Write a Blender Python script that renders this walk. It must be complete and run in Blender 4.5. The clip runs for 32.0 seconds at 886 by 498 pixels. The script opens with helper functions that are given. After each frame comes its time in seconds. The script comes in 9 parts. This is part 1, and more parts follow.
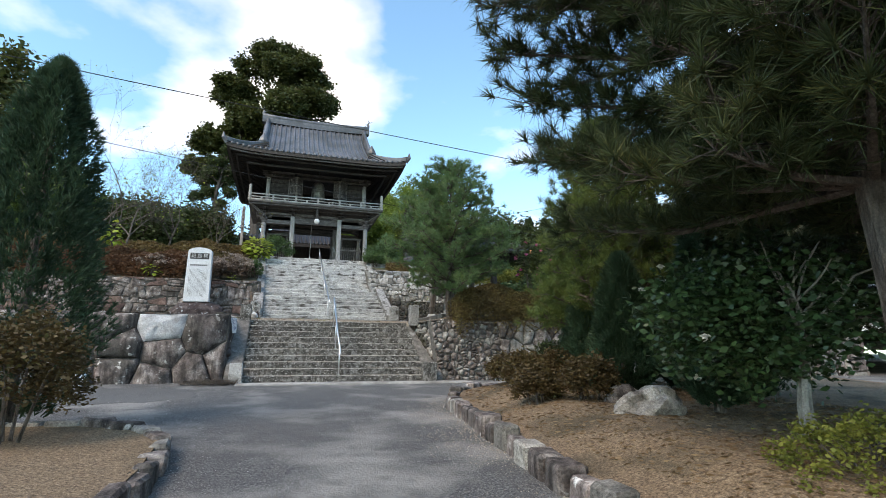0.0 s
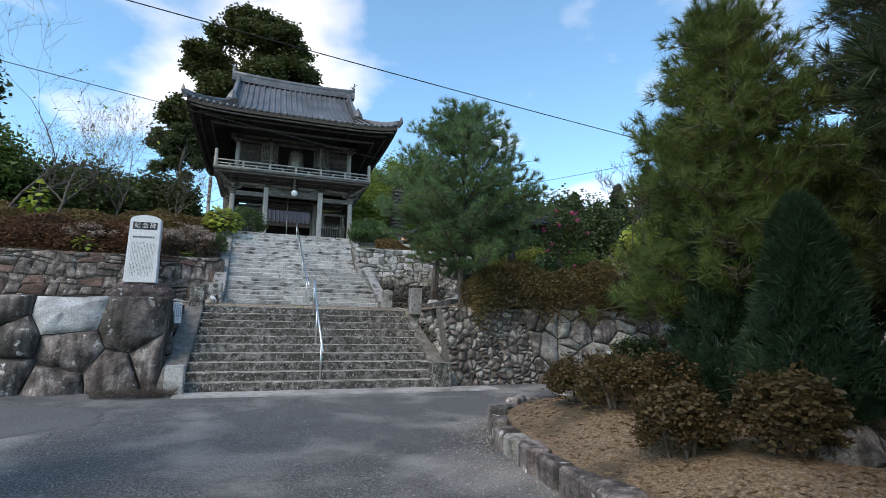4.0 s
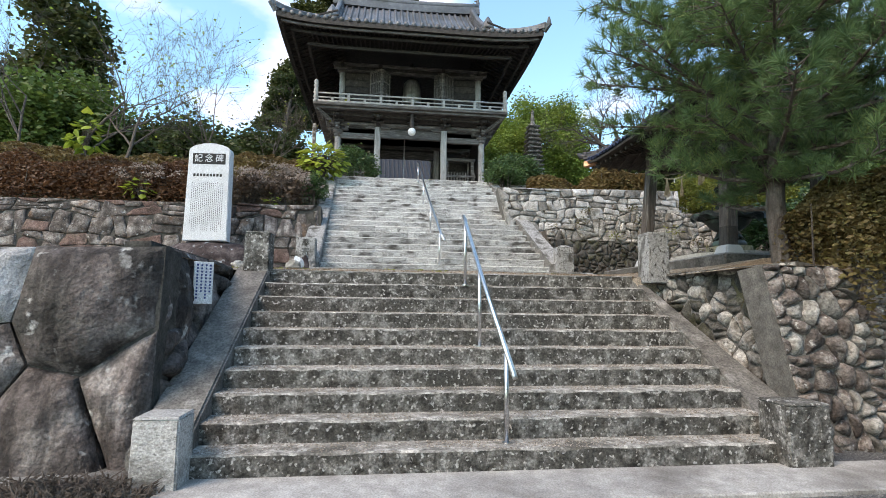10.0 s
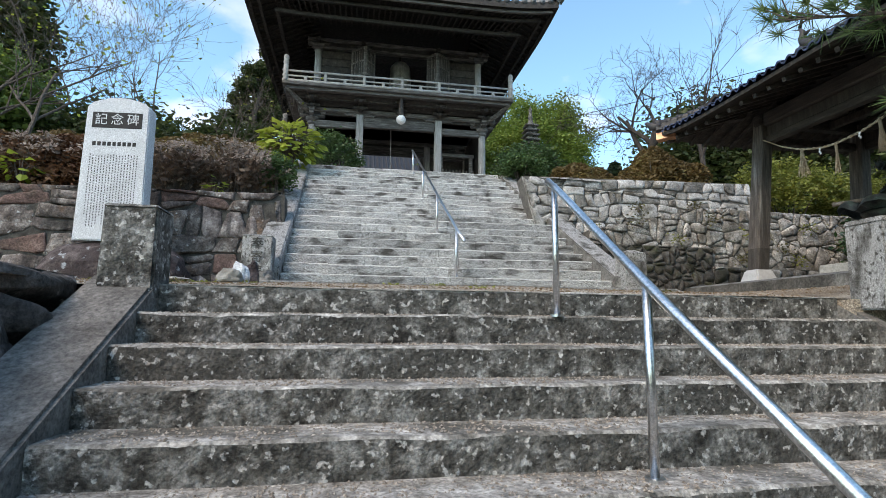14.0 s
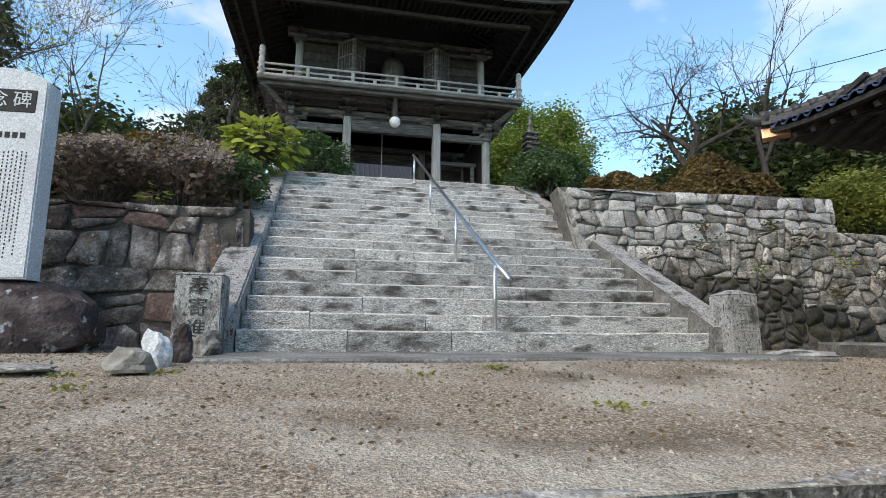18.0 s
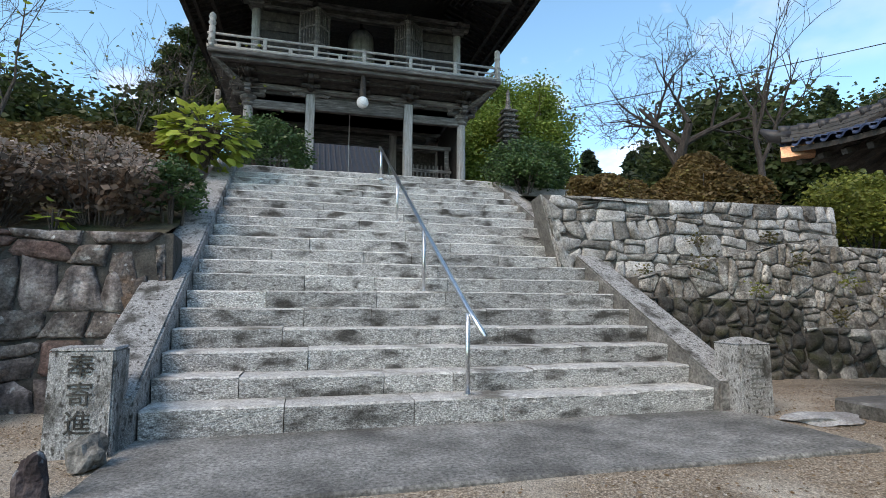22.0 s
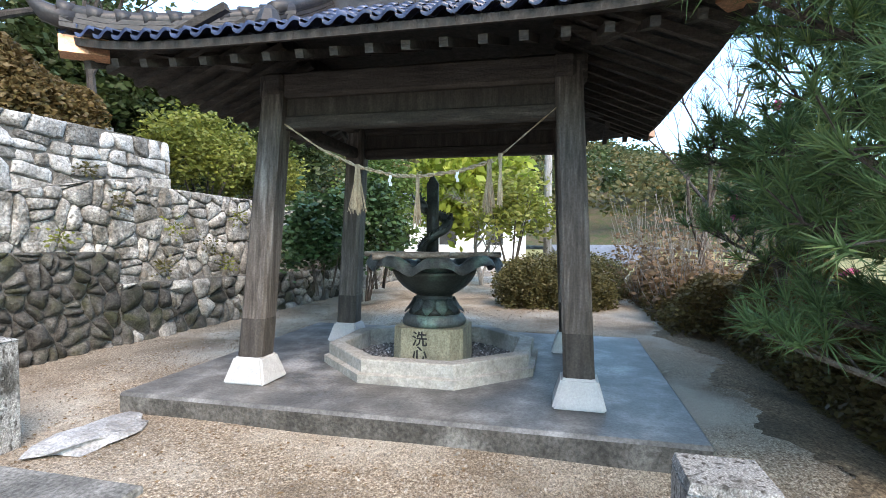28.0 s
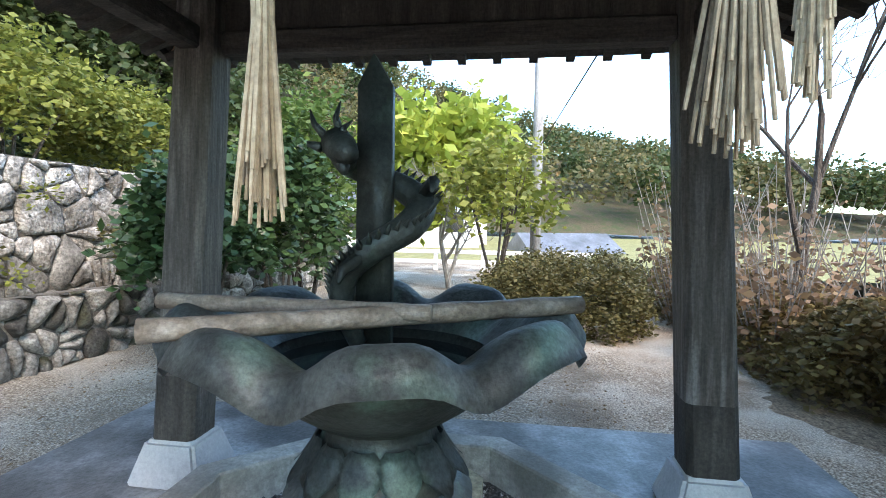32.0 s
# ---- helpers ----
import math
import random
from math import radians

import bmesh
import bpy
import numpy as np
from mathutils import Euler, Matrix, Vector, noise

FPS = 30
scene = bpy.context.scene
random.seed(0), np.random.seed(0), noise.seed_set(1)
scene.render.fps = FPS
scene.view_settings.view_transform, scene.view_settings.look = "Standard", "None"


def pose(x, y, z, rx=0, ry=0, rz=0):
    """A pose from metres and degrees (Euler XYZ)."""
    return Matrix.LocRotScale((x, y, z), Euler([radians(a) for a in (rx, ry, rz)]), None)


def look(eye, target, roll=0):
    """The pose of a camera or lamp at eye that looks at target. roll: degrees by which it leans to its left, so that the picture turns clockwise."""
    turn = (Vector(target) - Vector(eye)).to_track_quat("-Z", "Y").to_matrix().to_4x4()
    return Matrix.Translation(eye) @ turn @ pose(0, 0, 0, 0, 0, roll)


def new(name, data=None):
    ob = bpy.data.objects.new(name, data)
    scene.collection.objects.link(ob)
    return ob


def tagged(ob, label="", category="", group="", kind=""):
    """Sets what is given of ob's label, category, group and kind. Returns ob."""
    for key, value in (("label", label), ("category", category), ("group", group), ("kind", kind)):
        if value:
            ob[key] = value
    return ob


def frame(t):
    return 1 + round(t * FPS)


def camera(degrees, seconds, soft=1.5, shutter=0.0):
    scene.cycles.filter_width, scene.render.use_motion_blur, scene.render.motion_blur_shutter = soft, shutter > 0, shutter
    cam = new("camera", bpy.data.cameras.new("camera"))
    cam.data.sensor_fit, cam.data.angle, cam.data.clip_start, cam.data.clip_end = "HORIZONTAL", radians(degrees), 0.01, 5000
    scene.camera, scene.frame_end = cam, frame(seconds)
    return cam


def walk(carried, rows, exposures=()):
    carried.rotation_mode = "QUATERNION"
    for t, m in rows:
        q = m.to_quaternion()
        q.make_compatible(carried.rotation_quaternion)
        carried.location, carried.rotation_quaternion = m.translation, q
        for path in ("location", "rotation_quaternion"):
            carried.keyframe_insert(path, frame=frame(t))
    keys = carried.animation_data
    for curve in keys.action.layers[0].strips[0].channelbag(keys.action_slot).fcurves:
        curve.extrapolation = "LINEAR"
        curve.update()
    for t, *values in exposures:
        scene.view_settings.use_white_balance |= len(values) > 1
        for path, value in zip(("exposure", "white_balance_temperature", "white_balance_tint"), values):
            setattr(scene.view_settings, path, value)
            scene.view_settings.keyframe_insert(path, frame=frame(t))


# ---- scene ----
cam = camera(81.3, 32.0, soft=0.9)
# seconds, eye in metres, yaw, pitch, roll in degrees
PATH = [
    (0.0, -1.292, -13.590, 0.798, -17.37, 11.13, -0.32),
    (0.5, -1.263, -13.159, 0.825, -17.86, 11.13, -0.29),
    (1.0, -1.185, -12.723, 0.904, -18.76, 11.20, -0.35),
    (1.5, -1.126, -12.340, 0.910, -19.08, 11.21, -0.33),
    (2.0, -1.081, -11.944, 0.924, -19.53, 11.18, -0.41),
    (2.5, -0.950, -11.539, 0.963, -19.97, 11.12, -0.39),
    (3.0, -0.945, -11.079, 0.939, -19.83, 10.74, -0.48),
    (3.5, -0.963, -10.604, 0.950, -19.87, 10.25, -0.47),
    (5.5, -0.937, -8.503, 1.041, -18.10, 8.56, -0.59),
    (6.0, -0.867, -7.987, 1.042, -18.13, 8.23, -0.57),
    (6.5, -0.857, -7.477, 1.070, -17.02, 7.95, -0.59),
    (7.0, -0.840, -7.012, 1.064, -16.21, 7.69, -0.53),
    (7.5, -0.890, -6.458, 1.082, -13.49, 7.21, -0.67),
    (8.0, -0.899, -5.936, 1.080, -10.81, 6.79, -0.77),
    (8.5, -0.862, -5.427, 1.123, -10.01, 6.40, -0.69),
    (9.0, -0.880, -4.939, 1.151, -8.83, 6.25, -0.78),
    (9.5, -0.826, -4.426, 1.178, -7.77, 6.28, -0.67),
    (10.0, -0.807, -3.913, 1.210, -7.10, 6.48, -0.63),
    (10.5, -0.785, -3.429, 1.241, -7.38, 6.60, -0.80),
    (11.0, -0.816, -2.926, 1.273, -7.48, 7.07, -0.53),
    (11.5, -0.791, -2.533, 1.322, -7.70, 7.27, -0.20),
    (12.0, -0.782, -2.120, 1.368, -8.24, 7.73, -0.40),
    (12.5, -0.860, -1.740, 1.414, -8.44, 7.73, -0.20),
    (13.0, -0.837, -1.383, 1.390, -8.80, 8.02, -0.20),
    (13.5, -0.871, -1.036, 1.390, -9.18, 8.16, -0.40),
    (14.0, -0.985, -0.709, 1.437, -9.72, 8.11, -0.50),
    (14.5, -0.959, -0.349, 1.439, -10.29, 8.33, -0.30),
    (16.5, -1.062, 0.927, 1.748, -11.76, 9.41, -0.39),
    (17.0, -1.126, 1.104, 1.764, -11.27, 9.44, -0.59),
    (18.0, -1.117, 1.420, 2.005, -11.73, 9.41, -0.39),
    (18.5, -1.157, 1.583, 2.075, -11.01, 9.01, -0.59),
    (19.0, -1.129, 1.671, 2.226, -10.80, 8.68, -0.49),
    (19.5, -1.070, 1.795, 2.295, -10.98, 8.12, -0.60),
    (20.0, -1.045, 1.888, 2.369, -10.27, 8.02, -0.49),
    (20.5, -1.103, 2.019, 2.494, -9.70, 7.03, -0.52),
    (21.0, -1.055, 1.986, 2.658, -9.88, 6.38, -0.38),
    (21.5, -0.993, 2.048, 2.642, -10.91, 6.24, -0.45),
    (22.0, -0.863, 2.170, 2.755, -14.46, 5.92, -0.36),
    (22.5, -0.794, 2.262, 2.816, -22.09, 5.69, -0.38),
    (23.0, -0.651, 2.256, 2.919, -38.13, 4.96, -0.13),
    (23.5, -0.525, 2.384, 3.012, -51.05, 4.28, -0.11),
    (24.0, -0.489, 2.445, 3.049, -57.63, 4.07, -0.12),
    (24.5, -0.474, 2.415, 3.034, -61.79, 3.47, -0.06),
    (25.0, -0.454, 2.365, 3.011, -65.11, 2.50, -0.00),
    (25.5, -0.445, 2.369, 3.012, -67.10, 1.38, 0.02),
    (26.0, -0.371, 2.432, 2.988, -69.03, 0.41, -0.01),
    (26.5, -0.241, 2.563, 3.000, -71.11, -0.29, -0.08),
    (28.5, 1.178, 3.021, 3.012, -78.34, -1.73, -0.47),
    (29.0, 1.539, 3.130, 3.032, -80.14, -1.99, -0.55),
    (29.5, 1.929, 3.262, 3.047, -82.29, -2.46, -0.83),
    (30.0, 2.306, 3.399, 3.032, -82.70, -2.54, -0.64),
    (30.5, 2.640, 3.472, 3.005, -82.71, -2.62, -0.73),
    (31.0, 2.961, 3.544, 2.997, -82.31, -2.26, -1.03),
    (31.5, 3.293, 3.591, 3.040, -82.59, -2.36, -1.04),
    (32.0, 3.581, 3.604, 3.072, -81.73, -3.13, -0.98),
]
walk(cam, [(t, pose(x, y, z, 90 + pitch, roll, yaw)) for t, x, y, z, yaw, pitch, roll in PATH],
     exposures=[(0, 0.35, 7450, 19), (3, 0.1, 7150, 19), (6, -0.1, 6750, 19), (7.5, 0.1, 7150, 20), (9, 0.6, 7750, 21), (14, 0.3, 7450, 20), (16, 0.25, 7550, 20), (20, 0.2, 7450, 20), (22, 0.1, 7300, 20), (24, -0.25, 6600, 19), (26, 0.05, 7100, 19), (28.5, 1.55, 7100, 21), (31, 2.0, 7150, 21), (32, 1.65, 7000, 21)])

# ---- world and light ----
SUN_EL, SUN_ROT = 46.0, 232.0
world = bpy.data.worlds.new("sky_world")
scene.world = world
world.use_nodes = True
wn, wl = world.node_tree.nodes, world.node_tree.links
wn.clear()
w_out = wn.new("ShaderNodeOutputWorld")
w_bg = wn.new("ShaderNodeBackground")
w_sky = wn.new("ShaderNodeTexSky")
w_sky.sky_type = "NISHITA"
w_sky.sun_disc = False
w_sky.sun_elevation = radians(SUN_EL)
w_sky.sun_rotation = radians(SUN_ROT)
w_sky.air_density, w_sky.dust_density, w_sky.ozone_density = 1.0, 0.6, 1.6
w_tc = wn.new("ShaderNodeTexCoord")
w_sep = wn.new("ShaderNodeSeparateXYZ")
wl.new(w_tc.outputs["Generated"], w_sep.inputs[0])
# cloud layer: direction divided by height gives a flat layer overhead
w_add = wn.new("ShaderNodeMath"); w_add.operation = "ADD"; w_add.inputs[1].default_value = 0.22
w_max = wn.new("ShaderNodeMath"); w_max.operation = "MAXIMUM"; w_max.inputs[1].default_value = 0.05
wl.new(w_sep.outputs[2], w_add.inputs[0]); wl.new(w_add.outputs[0], w_max.inputs[0])
w_dx = wn.new("ShaderNodeMath"); w_dx.operation = "DIVIDE"
w_dy = wn.new("ShaderNodeMath"); w_dy.operation = "DIVIDE"
wl.new(w_sep.outputs[0], w_dx.inputs[0]); wl.new(w_max.outputs[0], w_dx.inputs[1])
wl.new(w_sep.outputs[1], w_dy.inputs[0]); wl.new(w_max.outputs[0], w_dy.inputs[1])
w_com = wn.new("ShaderNodeCombineXYZ")
wl.new(w_dx.outputs[0], w_com.inputs[0]); wl.new(w_dy.outputs[0], w_com.inputs[1])
w_com.inputs[2].default_value = 1.9
w_rot = wn.new("ShaderNodeMapping")
w_rot.inputs["Rotation"].default_value = (0, 0, radians(22))
wl.new(w_com.outputs[0], w_rot.inputs["Vector"])
w_noise = wn.new("ShaderNodeTexNoise")
w_noise.inputs["Scale"].default_value = 1.0
w_noise.inputs["Detail"].default_value = 7.0
w_noise.inputs["Roughness"].default_value = 0.5
wl.new(w_rot.outputs[0], w_noise.inputs["Vector"])
w_ramp = wn.new("ShaderNodeValToRGB")
w_ramp.color_ramp.elements[0].position = 0.515
w_ramp.color_ramp.elements[1].position = 0.66
w_ramp.color_ramp.elements[0].color = (0, 0, 0, 1)
w_ramp.color_ramp.elements[1].color = (0.93, 0.93, 0.93, 1)
wl.new(w_noise.outputs["Fac"], w_ramp.inputs[0])
w_mul = wn.new("ShaderNodeMix"); w_mul.data_type = "RGBA"; w_mul.blend_type = "MULTIPLY"
w_mul.inputs["Factor"].default_value = 1.0
w_mul.inputs["B"].default_value = (0.125, 0.18, 0.18, 1)
wl.new(w_sky.outputs[0], w_mul.inputs["A"])
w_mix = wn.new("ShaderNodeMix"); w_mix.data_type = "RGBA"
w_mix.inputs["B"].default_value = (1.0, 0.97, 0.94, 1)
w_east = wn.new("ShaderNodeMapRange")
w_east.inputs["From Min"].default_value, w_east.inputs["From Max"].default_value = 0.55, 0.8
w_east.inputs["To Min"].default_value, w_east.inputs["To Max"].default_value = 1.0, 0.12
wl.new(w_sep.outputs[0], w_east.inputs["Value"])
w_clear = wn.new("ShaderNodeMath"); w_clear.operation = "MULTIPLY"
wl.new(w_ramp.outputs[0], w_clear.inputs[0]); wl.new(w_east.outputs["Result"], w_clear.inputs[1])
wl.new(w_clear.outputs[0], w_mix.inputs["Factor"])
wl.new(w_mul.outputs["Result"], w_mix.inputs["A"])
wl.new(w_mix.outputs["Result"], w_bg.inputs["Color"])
w_bg.inputs["Strength"].default_value = 1.75
wl.new(w_bg.outputs[0], w_out.inputs["Surface"])

sun_data = bpy.data.lights.new("sun", "SUN")
sun_data.energy, sun_data.angle, sun_data.color = 2.1, radians(30), (1.0, 0.88, 0.74)
sun = new("sun", sun_data)
sun_dir = Vector((math.sin(radians(SUN_ROT)) * math.cos(radians(SUN_EL)), math.cos(radians(SUN_ROT)) * math.cos(radians(SUN_EL)), math.sin(radians(SUN_EL))))
sun.matrix_world = look(sun_dir * 60, (0, 0, 0))

# ---- materials ----
def ramp_mat(name, stops, scale=6.0, detail=8.0, rough=0.85, bump=0.25, bump_scale=None, metal=0.0, stain=None, stain_scale=0.8,
             stain_range=(0.45, 0.65), stretch=(1, 1, 1), vary=0.0, spec=0.3, lichen=None, lichen_scale=9.0, lichen_range=(0.6, 0.66), bump_dist=0.02, grain=0.3, grain_scale=70.0, streak=0.0):
    """Procedural surface: a noise ramp, a second larger stain layer, small lichen spots and fine relief, in world size."""
    m = bpy.data.materials.new(name)
    m.use_nodes = True
    n, l = m.node_tree.nodes, m.node_tree.links
    b = n["Principled BSDF"]
    tc = n.new("ShaderNodeTexCoord")
    geo = n.new("ShaderNodeNewGeometry")
    mp = n.new("ShaderNodeMapping")
    mp.inputs["Scale"].default_value = stretch
    l.new(geo.outputs["Position"], mp.inputs["Vector"])
    oi = n.new("ShaderNodeObjectInfo")
    nz = n.new("ShaderNodeTexNoise")
    nz.inputs["Scale"].default_value, nz.inputs["Detail"].default_value, nz.inputs["Roughness"].default_value = scale, detail, 0.62
    l.new(mp.outputs[0], nz.inputs["Vector"])
    rp = n.new("ShaderNodeValToRGB")
    els = rp.color_ramp.elements
    while len(els) < len(stops):
        els.new(0.5)
    for e, (p, c) in zip(els, stops):
        e.position, e.color = p, (*c, 1)
    l.new(nz.outputs["Fac"], rp.inputs[0])
    col = rp.outputs[0]
    def layer(colour, sc, rng, col):
        s = n.new("ShaderNodeTexNoise")
        s.inputs["Scale"].default_value, s.inputs["Detail"].default_value = sc, 5.0
        l.new(mp.outputs[0], s.inputs["Vector"])
        mr = n.new("ShaderNodeMapRange")
        mr.inputs["From Min"].default_value, mr.inputs["From Max"].default_value = rng
        l.new(s.outputs["Fac"], mr.inputs["Value"])
        mx = n.new("ShaderNodeMix"); mx.data_type = "RGBA"
        mx.inputs["B"].default_value = (*colour, 1)
        l.new(mr.outputs["Result"], mx.inputs["Factor"])
        l.new(col, mx.inputs["A"])
        return mx.outputs["Result"]
    if stain:
        col = layer(stain, stain_scale, stain_range, col)
    if lichen:
        col = layer(lichen, lichen_scale, lichen_range, col)
    def scaled(value, col):
        mx = n.new("ShaderNodeVectorMath"); mx.operation = "SCALE"
        l.new(col, mx.inputs[0]); l.new(value, mx.inputs["Scale"])
        return mx.outputs[0]
    if grain:
        gz = n.new("ShaderNodeTexNoise")
        gz.inputs["Scale"].default_value, gz.inputs["Detail"].default_value, gz.inputs["Roughness"].default_value = grain_scale, 3.0, 0.7
        l.new(geo.outputs["Position"], gz.inputs["Vector"])
        mr = n.new("ShaderNodeMapRange")
        mr.inputs["From Min"].default_value, mr.inputs["From Max"].default_value = 0.32, 0.68
        mr.inputs["To Min"].default_value, mr.inputs["To Max"].default_value = 1 - grain, 1 + grain
        l.new(gz.outputs["Fac"], mr.inputs["Value"])
        col = scaled(mr.outputs["Result"], col)
    if streak:
        sm = n.new("ShaderNodeMapping"); sm.inputs["Scale"].default_value = (9, 9, 1.1)
        l.new(geo.outputs["Position"], sm.inputs["Vector"])
        sz = n.new("ShaderNodeTexNoise"); sz.inputs["Scale"].default_value, sz.inputs["Detail"].default_value = 1.0, 6.0
        l.new(sm.outputs[0], sz.inputs["Vector"])
        mr = n.new("ShaderNodeMapRange")
        mr.inputs["From Min"].default_value, mr.inputs["From Max"].default_value = 0.42, 0.62
        mr.inputs["To Min"].default_value, mr.inputs["To Max"].default_value = 1 + streak * 0.6, 1 - streak
        l.new(sz.outputs["Fac"], mr.inputs["Value"])
        col = scaled(mr.outputs["Result"], col)
    if vary:
        mr = n.new("ShaderNodeMapRange")
        mr.inputs["To Min"].default_value, mr.inputs["To Max"].default_value = 1 - vary, 1 + vary
        l.new(oi.outputs["Random"], mr.inputs["Value"])
        mx = n.new("ShaderNodeVectorMath"); mx.operation = "SCALE"
        l.new(col, mx.inputs[0]); l.new(mr.outputs["Result"], mx.inputs["Scale"])
        col = mx.outputs[0]
    l.new(col, b.inputs["Base Color"])
    b.inputs["Roughness"].default_value, b.inputs["Metallic"].default_value = rough, metal
    b.inputs["Specular IOR Level"].default_value = spec
    if bump:
        bz = n.new("ShaderNodeTexNoise")
        bz.inputs["Scale"].default_value, bz.inputs["Detail"].default_value = bump_scale or scale * 4, 6.0
        l.new(mp.outputs[0], bz.inputs["Vector"])
        bp = n.new("ShaderNodeBump")
        bp.inputs["Strength"].default_value, bp.inputs["Distance"].default_value = bump, bump_dist
        bc = n.new("ShaderNodeTexNoise")
        bc.inputs["Scale"].default_value, bc.inputs["Detail"].default_value = (bump_scale or scale * 4) / 5.5, 8.0
        l.new(mp.outputs[0], bc.inputs["Vector"])
        bs = n.new("ShaderNodeMath"); bs.operation = "MULTIPLY_ADD"; bs.inputs[1].default_value = 2.2
        l.new(bc.outputs["Fac"], bs.inputs[0]); l.new(bz.outputs["Fac"], bs.inputs[2])
        l.new(bs.outputs[0], bp.inputs["Height"])
        l.new(bp.outputs[0], b.inputs["Normal"])
    return m


def leaf_mat(name, c1, c2, c3=None, rough=0.5, translucent=0.35):
    """Foliage: colour varies from leaf to leaf (island) and a little with noise; light passes through."""
    m = bpy.data.materials.new(name)
    m.use_nodes = True
    n, l = m.node_tree.nodes, m.node_tree.links
    b = n["Principled BSDF"]
    geo = n.new("ShaderNodeNewGeometry")
    rp = n.new("ShaderNodeValToRGB")
    els = rp.color_ramp.elements
    els[0].color, els[1].color = (*c1, 1), (*(c3 or c2), 1)
    if c3:
        e = els.new(0.7); e.color = (*c2, 1)
    nz = n.new("ShaderNodeTexNoise"); nz.inputs["Scale"].default_value = 1.3
    l.new(geo.outputs["Position"], nz.inputs["Vector"])
    ad = n.new("ShaderNodeMath"); ad.operation = "MULTIPLY_ADD"; ad.inputs[1].default_value = 0.55; ad.inputs[2].default_value = -0.05
    l.new(geo.outputs["Random Per Island"], ad.inputs[0])
    a2 = n.new("ShaderNodeMath"); a2.operation = "MULTIPLY_ADD"; a2.inputs[1].default_value = 0.9
    l.new(nz.outputs["Fac"], a2.inputs[0]); l.new(ad.outputs[0], a2.inputs[2])
    a3 = n.new("ShaderNodeMath"); a3.operation = "SUBTRACT"; a3.inputs[1].default_value = 0.2
    l.new(a2.outputs[0], a3.inputs[0])
    l.new(a3.outputs[0], rp.inputs[0])
    l.new(rp.outputs[0], b.inputs["Base Color"])
    b.inputs["Roughness"].default_value = rough
    b.inputs["Specular IOR Level"].default_value = 0.3
    tr = n.new("ShaderNodeBsdfTranslucent")
    l.new(rp.outputs[0], tr.inputs["Color"])
    mx = n.new("ShaderNodeMixShader"); mx.inputs[0].default_value = translucent
    l.new(b.outputs[0], mx.inputs[1]); l.new(tr.outputs[0], mx.inputs[2])
    l.new(mx.outputs[0], n["Material Output"].inputs["Surface"])
    return m


G = lambda v: (v, v, v)
M_ASPHALT = ramp_mat("asphalt", [(0.36, (0.036, 0.037, 0.039)), (0.5, (0.098, 0.098, 0.098)), (0.66, (0.24, 0.236, 0.226))], 55, 10, 0.9, 0.6, 140, grain=0.5, grain_scale=120,
                     stain=(0.25, 0.243, 0.228), stain_scale=0.75, stain_range=(0.48, 0.66), lichen=(0.085, 0.085, 0.085), lichen_scale=2.6, lichen_range=(0.54, 0.76))
M_CONC = ramp_mat("old_concrete", [(0.3, (0.13, 0.13, 0.12)), (0.6, (0.25, 0.245, 0.23)), (0.8, (0.36, 0.35, 0.33))], 5, 10, 0.9, 0.4, 60,
                  stain=(0.09, 0.088, 0.082), stain_scale=1.6, stain_range=(0.45, 0.68), grain=0.5, grain_scale=40)
M_CONC_LIGHT = ramp_mat("pale_concrete", [(0.3, (0.26, 0.25, 0.235)), (0.7, (0.46, 0.45, 0.43))], 7, 10, 0.9, 0.35, 70,
                        stain=(0.16, 0.15, 0.14), stain_scale=1.1, stain_range=(0.5, 0.75))
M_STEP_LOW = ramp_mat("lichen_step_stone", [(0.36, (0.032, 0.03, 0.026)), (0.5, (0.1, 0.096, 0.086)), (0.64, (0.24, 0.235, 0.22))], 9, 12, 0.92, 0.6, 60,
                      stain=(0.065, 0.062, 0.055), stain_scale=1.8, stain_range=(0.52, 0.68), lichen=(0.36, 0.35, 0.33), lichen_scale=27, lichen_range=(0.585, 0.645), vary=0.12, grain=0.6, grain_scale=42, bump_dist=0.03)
# worn stone, kept paler than the risers: light from above put into its colour
M_TREAD = ramp_mat("toplit_worn_tread", [(0.34, (0.12, 0.114, 0.1)), (0.5, (0.28, 0.268, 0.245)), (0.66, (0.5, 0.485, 0.45))], 10, 12, 0.92, 0.5, 60,
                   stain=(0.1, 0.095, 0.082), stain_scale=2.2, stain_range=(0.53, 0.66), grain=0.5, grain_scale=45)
M_GRANITE = ramp_mat("grey_granite", [(0.3, (0.2, 0.195, 0.18)), (0.55, (0.44, 0.435, 0.42)), (0.8, (0.64, 0.64, 0.63))], 30, 8, 0.85, 0.45, 60,
                     stain=(0.07, 0.065, 0.056), stain_scale=2.4, stain_range=(0.46, 0.64), lichen=(0.06, 0.056, 0.05), lichen_scale=30, lichen_range=(0.58, 0.76), vary=0.16, stretch=(0.8, 1, 1.3), grain=0.32, grain_scale=60)
M_STAIR_TOP = ramp_mat("worn_granite_tread", [(0.3, (0.3, 0.29, 0.27)), (0.7, (0.6, 0.59, 0.56))], 14, 10, 0.88, 0.4, 60, stain=(0.16, 0.15, 0.13), stain_scale=2.8, stain_range=(0.54, 0.68), vary=0.15, grain=0.4, grain_scale=55)
